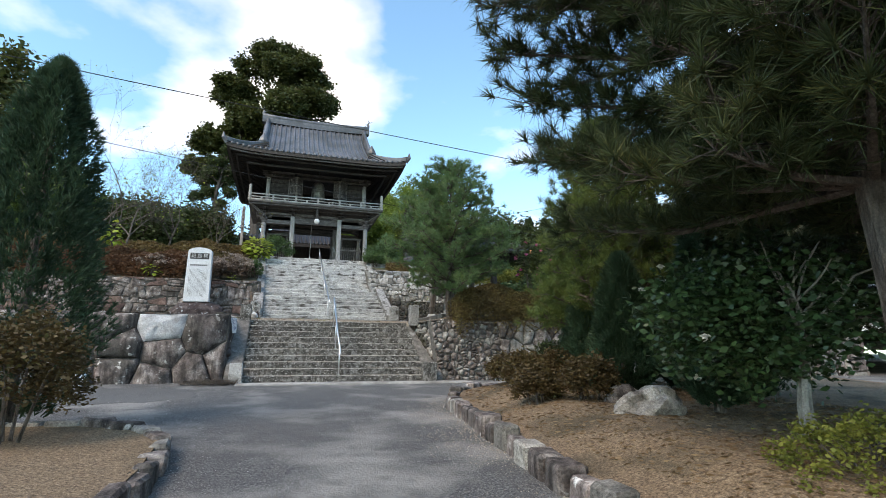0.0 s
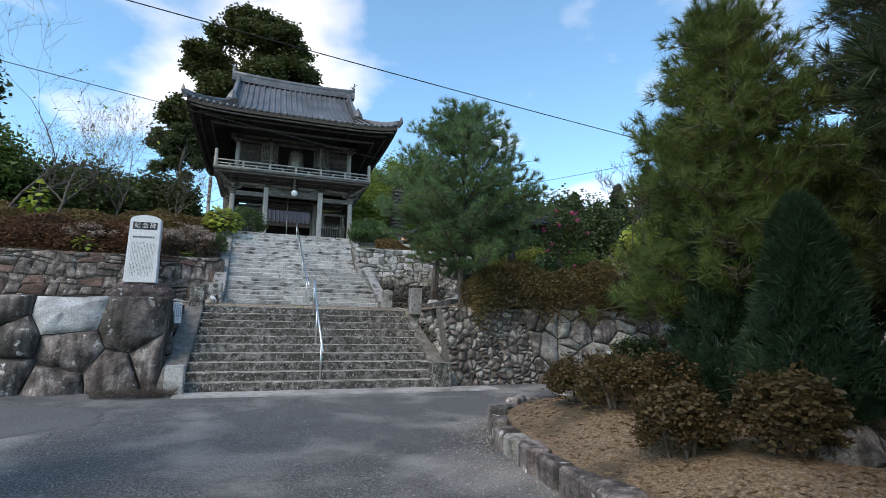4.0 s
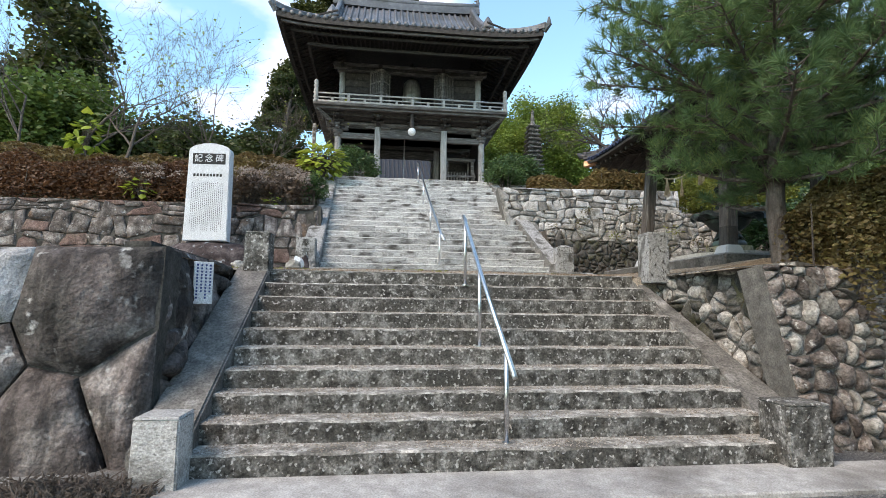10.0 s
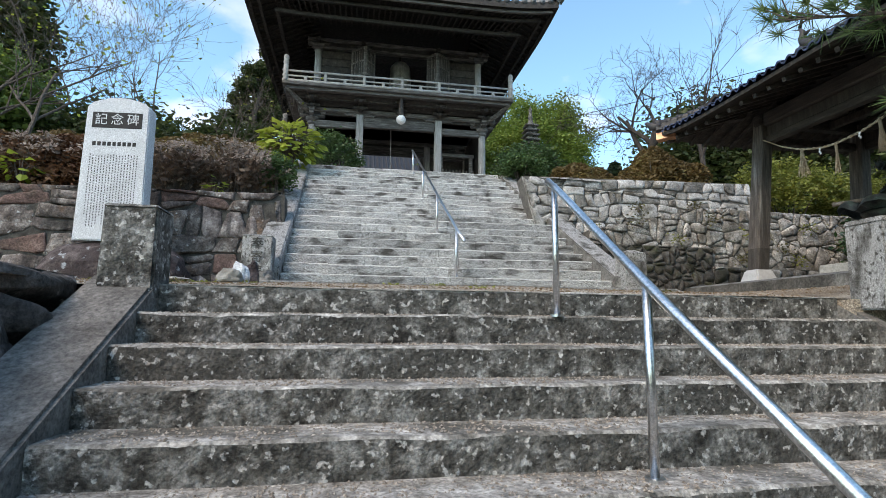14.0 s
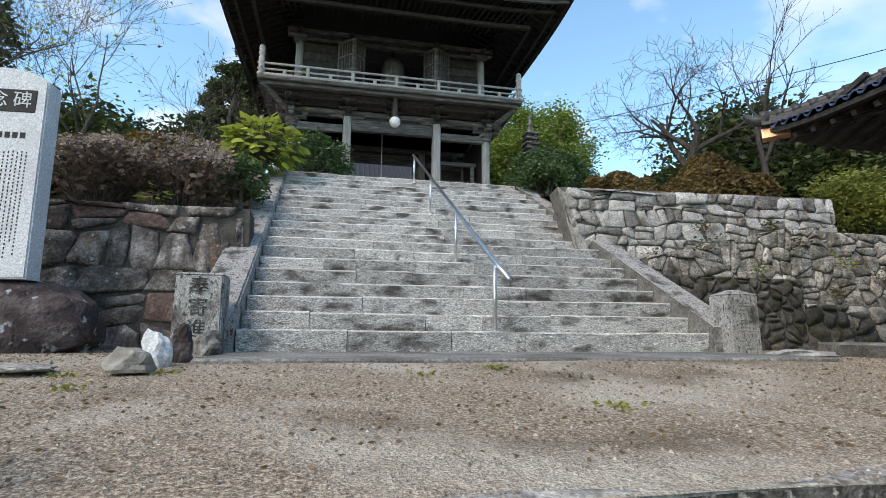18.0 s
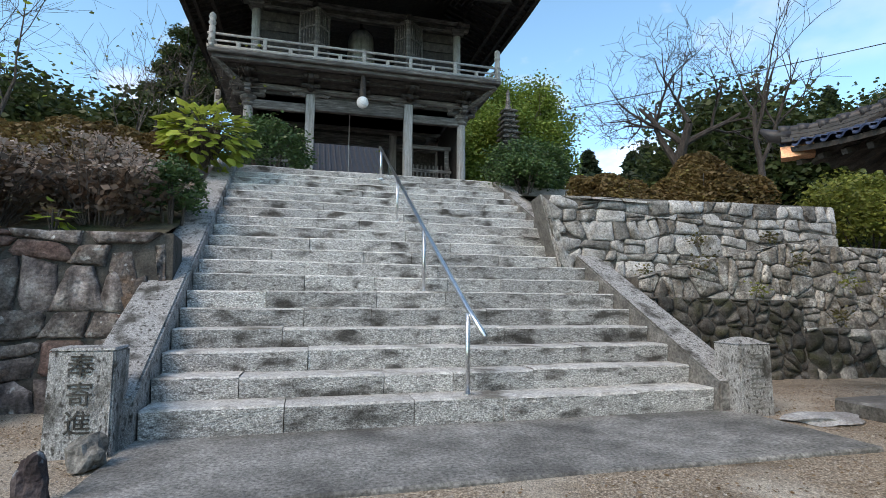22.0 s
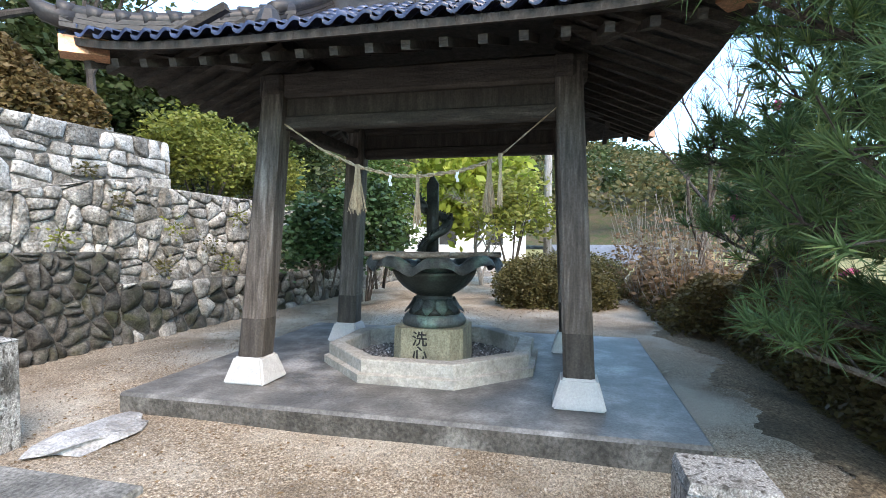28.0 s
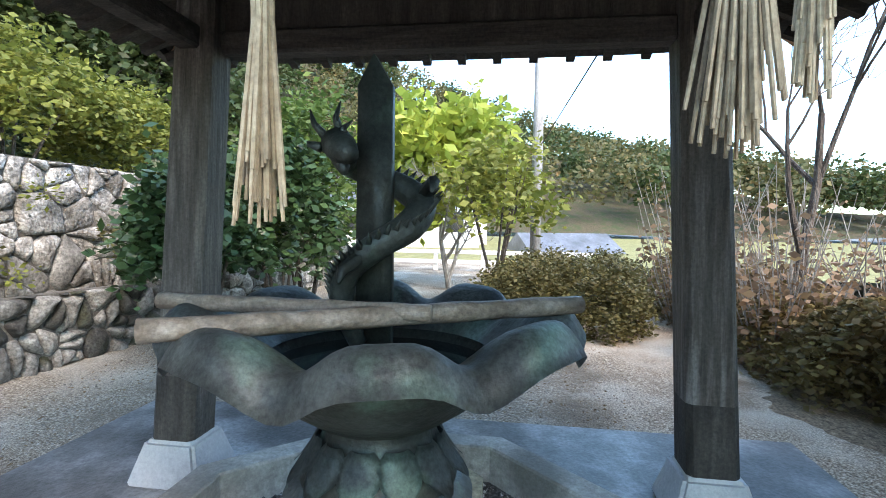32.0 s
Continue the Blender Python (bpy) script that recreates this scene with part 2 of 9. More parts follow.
M_STAIR_RISER = ramp_mat("stained_granite_riser", [(0.36, (0.18, 0.175, 0.166)), (0.5, (0.4, 0.395, 0.38)), (0.64, (0.66, 0.66, 0.645))], 90, 8, 0.88, 0.5, 80,
                         stain=(0.075, 0.07, 0.063), stain_scale=5.0, stain_range=(0.51, 0.67), lichen=(0.07, 0.066, 0.06), lichen_scale=24, lichen_range=(0.54, 0.76), vary=0.25, stretch=(0.6, 1, 1.3), grain=0.55, grain_scale=100)
M_POST_STONE = ramp_mat("speckled_grey_granite", [(0.34, (0.15, 0.146, 0.138)), (0.5, (0.3, 0.295, 0.285)), (0.66, (0.46, 0.46, 0.45))], 120, 6, 0.88, 0.5, 90,
                        stain=(0.06, 0.057, 0.05), stain_scale=4.0, stain_range=(0.52, 0.68), lichen=(0.06, 0.056, 0.05), lichen_scale=30, lichen_range=(0.54, 0.66), vary=0.12, grain=0.5, grain_scale=120, stretch=(1.3, 1.3, 0.8))
M_MONUMENT = ramp_mat("pale_monument_granite", [(0.3, (0.42, 0.44, 0.46)), (0.7, (0.66, 0.68, 0.7))], 60, 5, 0.7, 0.15, 120,
                      stain=(0.4, 0.41, 0.42), stain_scale=1.6, stain_range=(0.5, 0.8))
M_WALL_BIG = ramp_mat("brown_grey_boulder", [(0.32, (0.046, 0.038, 0.035)), (0.5, (0.13, 0.108, 0.1)), (0.7, (0.32, 0.29, 0.268))], 3.4, 12, 0.88, 0.7, 26, grain=0.4, grain_scale=45, lichen=(0.42, 0.41, 0.39), lichen_scale=7, lichen_range=(0.63, 0.7),
                      stain=(0.06, 0.055, 0.05), stain_scale=1.6, stain_range=(0.5, 0.64), vary=0.3, bump_dist=0.035, streak=0.5)
M_WALL_WARM = ramp_mat("grey_brown_block_stone", [(0.34, (0.05, 0.041, 0.037)), (0.5, (0.13, 0.11, 0.099)), (0.68, (0.31, 0.285, 0.262))], 6, 12, 0.9, 0.8, 30,
                       stain=(0.16, 0.1, 0.065), stain_scale=2.6, stain_range=(0.58, 0.72), lichen=(0.38, 0.375, 0.36), lichen_scale=14, lichen_range=(0.63, 0.7), vary=0.38, bump_dist=0.035, grain=0.45, grain_scale=45)
M_WALL_GREY = ramp_mat("pale_field_stone", [(0.32, (0.1, 0.093, 0.082)), (0.5, (0.24, 0.226, 0.205)), (0.68, (0.45, 0.43, 0.395))], 7, 12, 0.9, 0.7, 35,
                       stain=(0.1, 0.09, 0.075), stain_scale=4.0, stain_range=(0.47, 0.66), lichen=(0.08, 0.075, 0.066), lichen_scale=22, lichen_range=(0.56, 0.7), vary=0.42, bump_dist=0.04, grain=0.45, grain_scale=38)
M_WALL_RIVER = ramp_mat("river_stone", [(0.3, (0.1, 0.094, 0.084)), (0.52, (0.23, 0.22, 0.2)), (0.78, (0.42, 0.4, 0.37))], 7, 10, 0.85, 0.4, 45,
                        stain=(0.08, 0.076, 0.068), stain_scale=3.5, stain_range=(0.52, 0.7), vary=0.45, grain=0.5, grain_scale=38, bump_dist=0.03)
M_WALL_PALE = ramp_mat("pale_grey_block_stone", [(0.3, (0.22, 0.21, 0.195)), (0.52, (0.38, 0.37, 0.35)), (0.78, (0.56, 0.55, 0.53))], 6, 12, 0.9, 0.5, 35,
                       stain=(0.15, 0.14, 0.12), stain_scale=3.2, stain_range=(0.52, 0.7), lichen=(0.1, 0.095, 0.085), lichen_scale=26, lichen_range=(0.6, 0.72), vary=0.25, bump_dist=0.03, grain=0.45, grain_scale=45)
M_WALL_BROWN = ramp_mat("rusty_brown_stone", [(0.3, (0.055, 0.035, 0.031)), (0.52, (0.13, 0.082, 0.069)), (0.78, (0.26, 0.19, 0.165))], 5, 12, 0.9, 0.6, 30,
                        stain=(0.1, 0.075, 0.06), stain_scale=3, stain_range=(0.5, 0.7), vary=0.3, bump_dist=0.03, grain=0.4, grain_scale=40)
M_WALL_DARK = ramp_mat("mossy_dark_stone", [(0.3, (0.032, 0.03, 0.027)), (0.55, (0.08, 0.076, 0.069)), (0.8, (0.19, 0.184, 0.168))], 9, 10, 0.9, 0.5, 45,
                       stain=(0.035, 0.036, 0.02), stain_scale=4, vary=0.4, grain=0.5, grain_scale=45)
M_MORTAR = ramp_mat("dark_mortar", [(0.3, (0.03, 0.028, 0.025)), (0.7, (0.09, 0.085, 0.075))], 9, 8, 0.95, 0.6, 40)
M_MORTAR_PALE = ramp_mat("pale_mortar", [(0.3, (0.07, 0.065, 0.057)), (0.7, (0.18, 0.168, 0.15))], 9, 8, 0.95, 0.6, 40)
M_GRAVEL = ramp_mat("fine_gravel_soil", [(0.34, (0.115, 0.084, 0.058)), (0.5, (0.29, 0.23, 0.168)), (0.66, (0.54, 0.465, 0.37))], 64, 10, 0.95, 0.8, 110, grain=0.6, grain_scale=110,
                    stain=(0.15, 0.115, 0.08), stain_scale=1.1, stain_range=(0.52, 0.68), lichen=(0.44, 0.39, 0.32), lichen_scale=1.2, lichen_range=(0.48, 0.66))
M_SOIL = ramp_mat("needle_litter_soil", [(0.3, (0.09, 0.06, 0.04)), (0.55, (0.23, 0.165, 0.105)), (0.8, (0.36, 0.28, 0.19))], 30, 8, 0.95, 0.7, 120,
                  stain=(0.1, 0.078, 0.05), stain_scale=1.3, stain_range=(0.5, 0.66), grain=0.6, grain_scale=55)
M_EARTH = ramp_mat("dark_leafy_earth", [(0.3, (0.035, 0.03, 0.02)), (0.7, (0.12, 0.1, 0.06))], 8, 8, 0.95, 0.7, 40, stain=(0.05, 0.065, 0.025), stain_scale=1.0)
M_GRASS = ramp_mat("dry_grass_field", [(0.3, (0.12, 0.12, 0.04)), (0.7, (0.3, 0.27, 0.12))], 3, 8, 0.95, 0.4, 30)
M_DARKGLASS = ramp_mat("dark_window_glass", [(0.3, G(0.02)), (0.7, G(0.05))], 2, 2, 0.1, 0, spec=0.6)
# darker than the beam wood: shade under roof and balcony put into the colour
M_WOOD_DARK = ramp_mat("shaded_weathered_wood", [(0.3, (0.017, 0.014, 0.0125)), (0.6, (0.052, 0.045, 0.041)), (0.8, (0.14, 0.125, 0.115))], 5, 10, 0.75, 0.3, 30, stretch=(2, 4, 2), vary=0.25)
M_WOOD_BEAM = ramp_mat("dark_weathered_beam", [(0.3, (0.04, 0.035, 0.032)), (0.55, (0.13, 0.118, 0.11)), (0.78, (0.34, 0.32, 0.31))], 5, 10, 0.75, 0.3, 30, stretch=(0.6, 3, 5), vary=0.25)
M_WOOD_GREY = ramp_mat("silver_grey_wood", [(0.3, (0.2, 0.19, 0.18)), (0.6, (0.36, 0.35, 0.34)), (0.8, (0.52, 0.51, 0.5))], 6, 10, 0.8, 0.3, 40, stretch=(5, 5, 0.5))
M_RAIL = ramp_mat("bleached_railing_wood", [(0.3, (0.3, 0.28, 0.27)), (0.7, (0.52, 0.5, 0.48))], 6, 8, 0.8, 0.2, 40, stretch=(1, 3, 3))
M_TILE = ramp_mat("grey_roof_tile", [(0.3, (0.07, 0.075, 0.085)), (0.6, (0.13, 0.135, 0.15)), (0.8, (0.22, 0.22, 0.23))], 5, 8, 0.42, 0.15, 60, stain=(0.06, 0.06, 0.06), stain_scale=0.9, spec=0.5, vary=0.15)
M_TILE_BLUE = ramp_mat("glossy_blue_black_tile", [(0.3, (0.022, 0.03, 0.06)), (0.6, (0.045, 0.065, 0.13)), (0.85, (0.1, 0.11, 0.14))], 6, 8, 0.3, 0.1, 60, spec=0.5, vary=0.3)
M_WOOD_POST = ramp_mat("worn_post_wood", [(0.3, (0.04, 0.032, 0.027)), (0.5, (0.085, 0.071, 0.061)), (0.7, (0.165, 0.143, 0.125))], 7, 12, 0.62, 0.4, 40, stretch=(5, 5, 0.35), stain=(0.28, 0.26, 0.24), stain_scale=2.2, stain_range=(0.62, 0.78), grain=0.25, grain_scale=80)
M_TILE_DARK = ramp_mat("dark_ridge_tile", [(0.3, (0.012, 0.011, 0.012)), (0.7, (0.05, 0.043, 0.042))], 9, 8, 0.5, 0.15, 60, spec=0.5)
M_COPPER = ramp_mat("copper_plate", [(0.3, (0.42, 0.2, 0.11)), (0.7, (0.62, 0.36, 0.22))], 8, 6, 0.45, 0.1, 40, metal=0.6)
M_PEBBLE2 = ramp_mat("mixed_pebbles", [(0.35, G(0.03)), (0.55, G(0.16)), (0.62, G(0.5))], 55, 2, 0.7, 0)
M_STEEL = ramp_mat("brushed_steel", [(0.3, G(0.55)), (0.7, G(0.72))], 8, 4, 0.28, 0.05, 90, metal=1.0)
M_BRONZE = ramp_mat("patinated_bronze", [(0.3, (0.035, 0.042, 0.045)), (0.6, (0.085, 0.105, 0.105)), (0.85, (0.17, 0.22, 0.2))], 5, 8, 0.5, 0.2, 40, metal=0.35, stain=(0.16, 0.27, 0.22), stain_scale=3.5, stain_range=(0.58, 0.75))
M_BRONZE_DARK = ramp_mat("dark_bronze", [(0.3, (0.02, 0.022, 0.02)), (0.7, (0.06, 0.068, 0.06))], 6, 8, 0.5, 0.25, 50, metal=0.4, stain=(0.08, 0.13, 0.1), stain_scale=5, stain_range=(0.6, 0.75))
M_BLACK = ramp_mat("black_ink", [(0.3, G(0.012)), (0.7, G(0.03))], 8, 4, 0.7, 0)
M_WHITE = ramp_mat("white_paint", [(0.3, G(0.7)), (0.7, G(0.8))], 4, 4, 0.6, 0.05)
M_BARK = ramp_mat("bark", [(0.3, (0.045, 0.035, 0.028)), (0.6, (0.12, 0.1, 0.085)), (0.8, (0.22, 0.2, 0.18))], 9, 10, 0.9, 0.7, 30, stretch=(2, 2, 0.6), bump_dist=0.04)
M_BARK_PALE = ramp_mat("pale_grey_bark", [(0.3, (0.13, 0.12, 0.105)), (0.7, (0.34, 0.32, 0.29))], 9, 10, 0.9, 0.4, 40, stretch=(2, 2, 0.6))


# ---- building blocks ----
def finish(bm, name, mat, parent=None, label="", smooth=False):
    me = bpy.data.meshes.new(name)
    bm.normal_update()
    bm.to_mesh(me)
    bm.free()
    if smooth:
        for p in me.polygons:
            p.use_smooth = True
    for m in (mat if isinstance(mat, (list, tuple)) else [mat]):
        me.materials.append(m)
    ob = new(name, me)
    if parent:
        ob.parent = parent
    if label:
        ob["label"] = label
    return ob


def part(name, bm, material, parent, label="", smooth=False):
    return finish(bm, name, material, parent, label, smooth)


def thing(name, label, category, group="", kind="", at=None):
    ob = new(name)
    if at is not None:
        ob.matrix_basis = Matrix.Translation(at)
    return tagged(ob, label, category, group, kind)


def mesh_of(name, verts, faces, mat, parent=None, label="", smooth=False):
    me = bpy.data.meshes.new(name)
    me.from_pydata([tuple(v) for v in verts], [], faces)
    if smooth:
        me.polygons.foreach_set("use_smooth", [True] * len(me.polygons))
    for m in (mat if isinstance(mat, (list, tuple)) else [mat]):
        me.materials.append(m)
    ob = new(name, me)
    if parent:
        ob.parent = parent
    if label:
        ob["label"] = label
    return ob


def box(bm, x0, x1, y0, y1, z0, z1, bevel=0.0, m=None):
    vs = [bm.verts.new((x, y, z)) for z in (z0, z1) for y in (y0, y1) for x in (x0, x1)]
    fs = [(0, 2, 3, 1), (4, 5, 7, 6), (0, 1, 5, 4), (2, 6, 7, 3), (0, 4, 6, 2), (1, 3, 7, 5)]
    faces = [bm.faces.new([vs[i] for i in f]) for f in fs]
    if bevel:
        edges = list({e for f in faces for e in f.edges})
        r = bmesh.ops.bevel(bm, geom=edges, offset=bevel, segments=1, profile=0.5, affect="EDGES")
        vs = list({v for f in r["faces"] for v in f.verts})
    if m is not None:
        bmesh.ops.transform(bm, matrix=m, verts=vs)
    return vs


def bbox(x0, x1, y0, y1, z0, z1, bevel=0.0):
    bm = bmesh.new()
    box(bm, x0, x1, y0, y1, z0, z1, bevel)
    return bm


def tube(bm, pts, radii, n=8, cap=True):
    """A tapered tube through points."""
    rings = []
    pts = [Vector(p) for p in pts]
    for i, p in enumerate(pts):
        d = (pts[min(i + 1, len(pts) - 1)] - pts[max(i - 1, 0)]).normalized()
        a = d.orthogonal().normalized() if i == 0 else (rings_a - d * rings_a.dot(d)).normalized()
        rings_a = a
        b = d.cross(a)
        r = radii[i] if isinstance(radii, (list, tuple)) else radii
        rings.append([bm.verts.new(p + (a * math.cos(k * 2 * math.pi / n) + b * math.sin(k * 2 * math.pi / n)) * r) for k in range(n)])
    for i in range(len(rings) - 1):
        for k in range(n):
            bm.faces.new((rings[i][k], rings[i][(k + 1) % n], rings[i + 1][(k + 1) % n], rings[i + 1][k]))
    if cap:
        bm.faces.new(list(reversed(rings[0])))
        bm.faces.new(rings[-1])
    return rings


def lathe(bm, profile, centre, n=24, squash=None):
    """Turn a (radius, height) profile about the vertical through centre."""
    rings = []
    for r, z in profile:
        rings.append([bm.verts.new((centre[0] + r * math.cos(2 * math.pi * k / n), centre[1] + r * math.sin(2 * math.pi * k / n), centre[2] + z)) for k in range(n)])
    for i in range(len(rings) - 1):
        for k in range(n):
            bm.faces.new((rings[i][k], rings[i][(k + 1) % n], rings[i + 1][(k + 1) % n], rings[i + 1][k]))
    bm.faces.new(list(reversed(rings[0])))
    bm.faces.new(rings[-1])
    return rings


def frustum(bm, cx, cy, z0, z1, a0, b0, a1, b1):
    """A four-sided block, half sizes a, b at the foot and the top."""
    v = [bm.verts.new((cx + sx * a, cy + sy * b, z)) for z, a, b in ((z0, a0, b0), (z1, a1, b1)) for sx, sy in ((-1, -1), (1, -1), (1, 1), (-1, 1))]
    for f in ((3, 2, 1, 0), (4, 5, 6, 7), (0, 1, 5, 4), (1, 2, 6, 5), (2, 3, 7, 6), (3, 0, 4, 7)):
        bm.faces.new([v[i] for i in f])
    return v


def slab_sheet(name, poly, z, depth, mat, kind="structure"):
    """A flat or sloping sheet with thickness; z is a number or a function of x, y."""
    zf = z if callable(z) else (lambda x, y: z)
    bm = bmesh.new()
    top = [bm.verts.new((x, y, zf(x, y))) for x, y in poly]
    bot = [bm.verts.new((x, y, zf(x, y) - depth)) for x, y in poly]
    bm.faces.new(top)
    bm.faces.new(list(reversed(bot)))
    for i in range(len(poly)):
        j = (i + 1) % len(poly)
        bm.faces.new((top[j], top[i], bot[i], bot[j]))
    bmesh.ops.recalc_face_normals(bm, faces=bm.faces)
    return tagged(finish(bm, name, mat), kind=kind)


def grid_sheet(name, x0, x1, y0, y1, nx, ny, zf, mat, smooth=True):
    xs, ys = np.linspace(x0, x1, nx), np.linspace(y0, y1, ny)
    verts = [(x, y, zf(x, y)) for y in ys for x in xs]
    faces = [(j * nx + i, j * nx + i + 1, (j + 1) * nx + i + 1, (j + 1) * nx + i) for j in range(ny - 1) for i in range(nx - 1)]
    return mesh_of(name, verts, faces, mat, smooth=smooth)


def clip(poly, p, nrm):
    out = []
    for i in range(len(poly)):
        a, b = poly[i], poly[(i + 1) % len(poly)]
        da, db = (a[0] - p[0]) * nrm[0] + (a[1] - p[1]) * nrm[1], (b[0] - p[0]) * nrm[0] + (b[1] - p[1]) * nrm[1]
        if da <= 0:
            out.append(a)
        if (da < 0) != (db < 0) and da != db:
            k = da / (da - db)
            out.append((a[0] + k * (b[0] - a[0]), a[1] + k * (b[1] - a[1])))
    return out


def worn(poly, rng):
    """The outline with its corners knocked off."""
    p = []
    for i in range(len(poly)):
        c, n1, n0 = poly[i], poly[(i + 1) % len(poly)], poly[i - 1]
        a, b = rng.uniform(0.08, 0.32), rng.uniform(0.08, 0.32)
        p += [(c[0] + (n0[0] - c[0]) * a, c[1] + (n0[1] - c[1]) * a), (c[0] + (n1[0] - c[0]) * b, c[1] + (n1[1] - c[1]) * b)]
    return p


def cells(outline, size, rng, jitter=0.42, aspect=1.5, given=None, split=0.35, chamfer=False):
    """Irregular cells that fill an outline in the wall's plane."""
    us, vs = [p[0] for p in outline], [p[1] for p in outline]
    dv, du = size / math.sqrt(aspect), size * math.sqrt(aspect)
    pts = []
    v, row = min(vs) + dv / 2, 0
    while v < max(vs) + dv * 0.3:
        u = min(us) + du * (0.5 if row % 2 else 0.05)
        while u < max(us) + du * 0.6:
            if rng.random() > 0.16:
                pts.append((u + rng.uniform(-jitter, jitter) * du, v + rng.uniform(-jitter, jitter) * dv))
            u += du * rng.uniform(0.75, 1.25)
        v += dv
        row += 1
    if given:
        edge = min(g[0] for g in given) - size * 0.5
        pts = list(given) + [p for p in pts if p[0] < edge]
    res = []
    keep = len(given or ())
    for i, p in enumerate(pts):
        c = list(outline)
        for j, q in enumerate(pts):
            if i != j and abs(p[0] - q[0]) < du * 3.2 and abs(p[1] - q[1]) < dv * 3.6:
                c = clip(c, ((p[0] + q[0]) / 2, (p[1] + q[1]) / 2), (q[0] - p[0], q[1] - p[1]))
                if len(c) < 3:
                    break
        if len(c) >= 3:
            if i >= keep and rng.random() < split:
                a = rng.choice((rng.uniform(-0.35, 0.35), rng.uniform(1.2, 1.9)))
                q = (sum(v[0] for v in c) / len(c), sum(v[1] for v in c) / len(c))
                nrm = (-math.sin(a), math.cos(a))
                for half in (clip(c, q, nrm), clip(c, q, (-nrm[0], -nrm[1]))):
                    if len(half) >= 3:
                        res.append(half)
            else:
                res.append(c)
    if chamfer:
        res = [worn(c, rng) for c in res]
    return res


def courses(outline, size, rng, aspect=1.8, wave=1.0):
    """Blocks in rough courses, uneven in height and length, cut to the outline's top line."""
    us, vs = [p[0] for p in outline], [p[1] for p in outline]
    u0, u1, v0, v1 = min(us), max(us), min(vs), max(vs)
    edges = list(zip(outline, outline[1:] + outline[:1]))
    def span(u):
        cut = [a[1] + (b[1] - a[1]) * (u - a[0]) / (b[0] - a[0]) for a, b in edges if abs(b[0] - a[0]) > 1e-6 and min(a[0], b[0]) - 1e-6 <= u <= max(a[0], b[0]) + 1e-6]
        return (min(cut), max(cut)) if cut else (v0, v0)
    rows = [v0]
    while rows[-1] < v1:
        rows.append(rows[-1] + size * rng.uniform(0.5, 1.15))
    line = lambda k, u: rows[k] + size * wave * (0.3 * noise.noise((u * 1.1, k * 3.7, 0)) + 0.16 * noise.noise((u * 3.7, k * 2.1, 4)))
    res = []
    for k in range(len(rows) - 1):
        u = u0 - size * rng.uniform(0, 1)
        while u < u1:
            w = size * aspect * rng.uniform(0.35, 1.25)
            lean0, lean1 = rng.uniform(-.12, .12) * size * wave, rng.uniform(-.12, .12) * size * wave
            a, b = u, u + w
            quads = [((a - lean0, line(k, a)), (b - lean1, line(k, b)), (b + lean1, line(k + 1, b)), (a + lean0, line(k + 1, a)))]
            if w > size * 1.1 and rng.random() < 0.3:
                f0, f1 = rng.uniform(0.35, 0.65), rng.uniform(0.35, 0.65)
                q = quads[0]
                ml = (q[0][0] + (q[3][0] - q[0][0]) * f0, q[0][1] + (q[3][1] - q[0][1]) * f0)
                mr = (q[1][0] + (q[2][0] - q[1][0]) * f1, q[1][1] + (q[2][1] - q[1][1]) * f1)
                quads = [(q[0], q[1], mr, ml), (ml, mr, q[2], q[3])]
            for q in quads:
                cut = rng.uniform(0.1, 0.3)
                p = []
                for i in range(4):
                    c, n1, n0 = q[i], q[(i + 1) % 4], q[i - 1]
                    if rng.random() < 0.5:
                        p += [(c[0] + (n0[0] - c[0]) * cut, c[1] + (n0[1] - c[1]) * cut), (c[0] + (n1[0] - c[0]) * cut * 0.7, c[1] + (n1[1] - c[1]) * cut * 0.7)]
                    else:
                        p.append(c)
                p = [(min(u1, max(u0, x)), y) for x, y in p]
                p = [(x, min(span(x)[1], max(span(x)[0], y))) for x, y in p]
                area = abs(sum(p[i - 1][0] * p[i][1] - p[i][0] * p[i - 1][1] for i in range(len(p)))) / 2
                if area > size * size * 0.12:
                    res.append(p)
            u = b
    return res


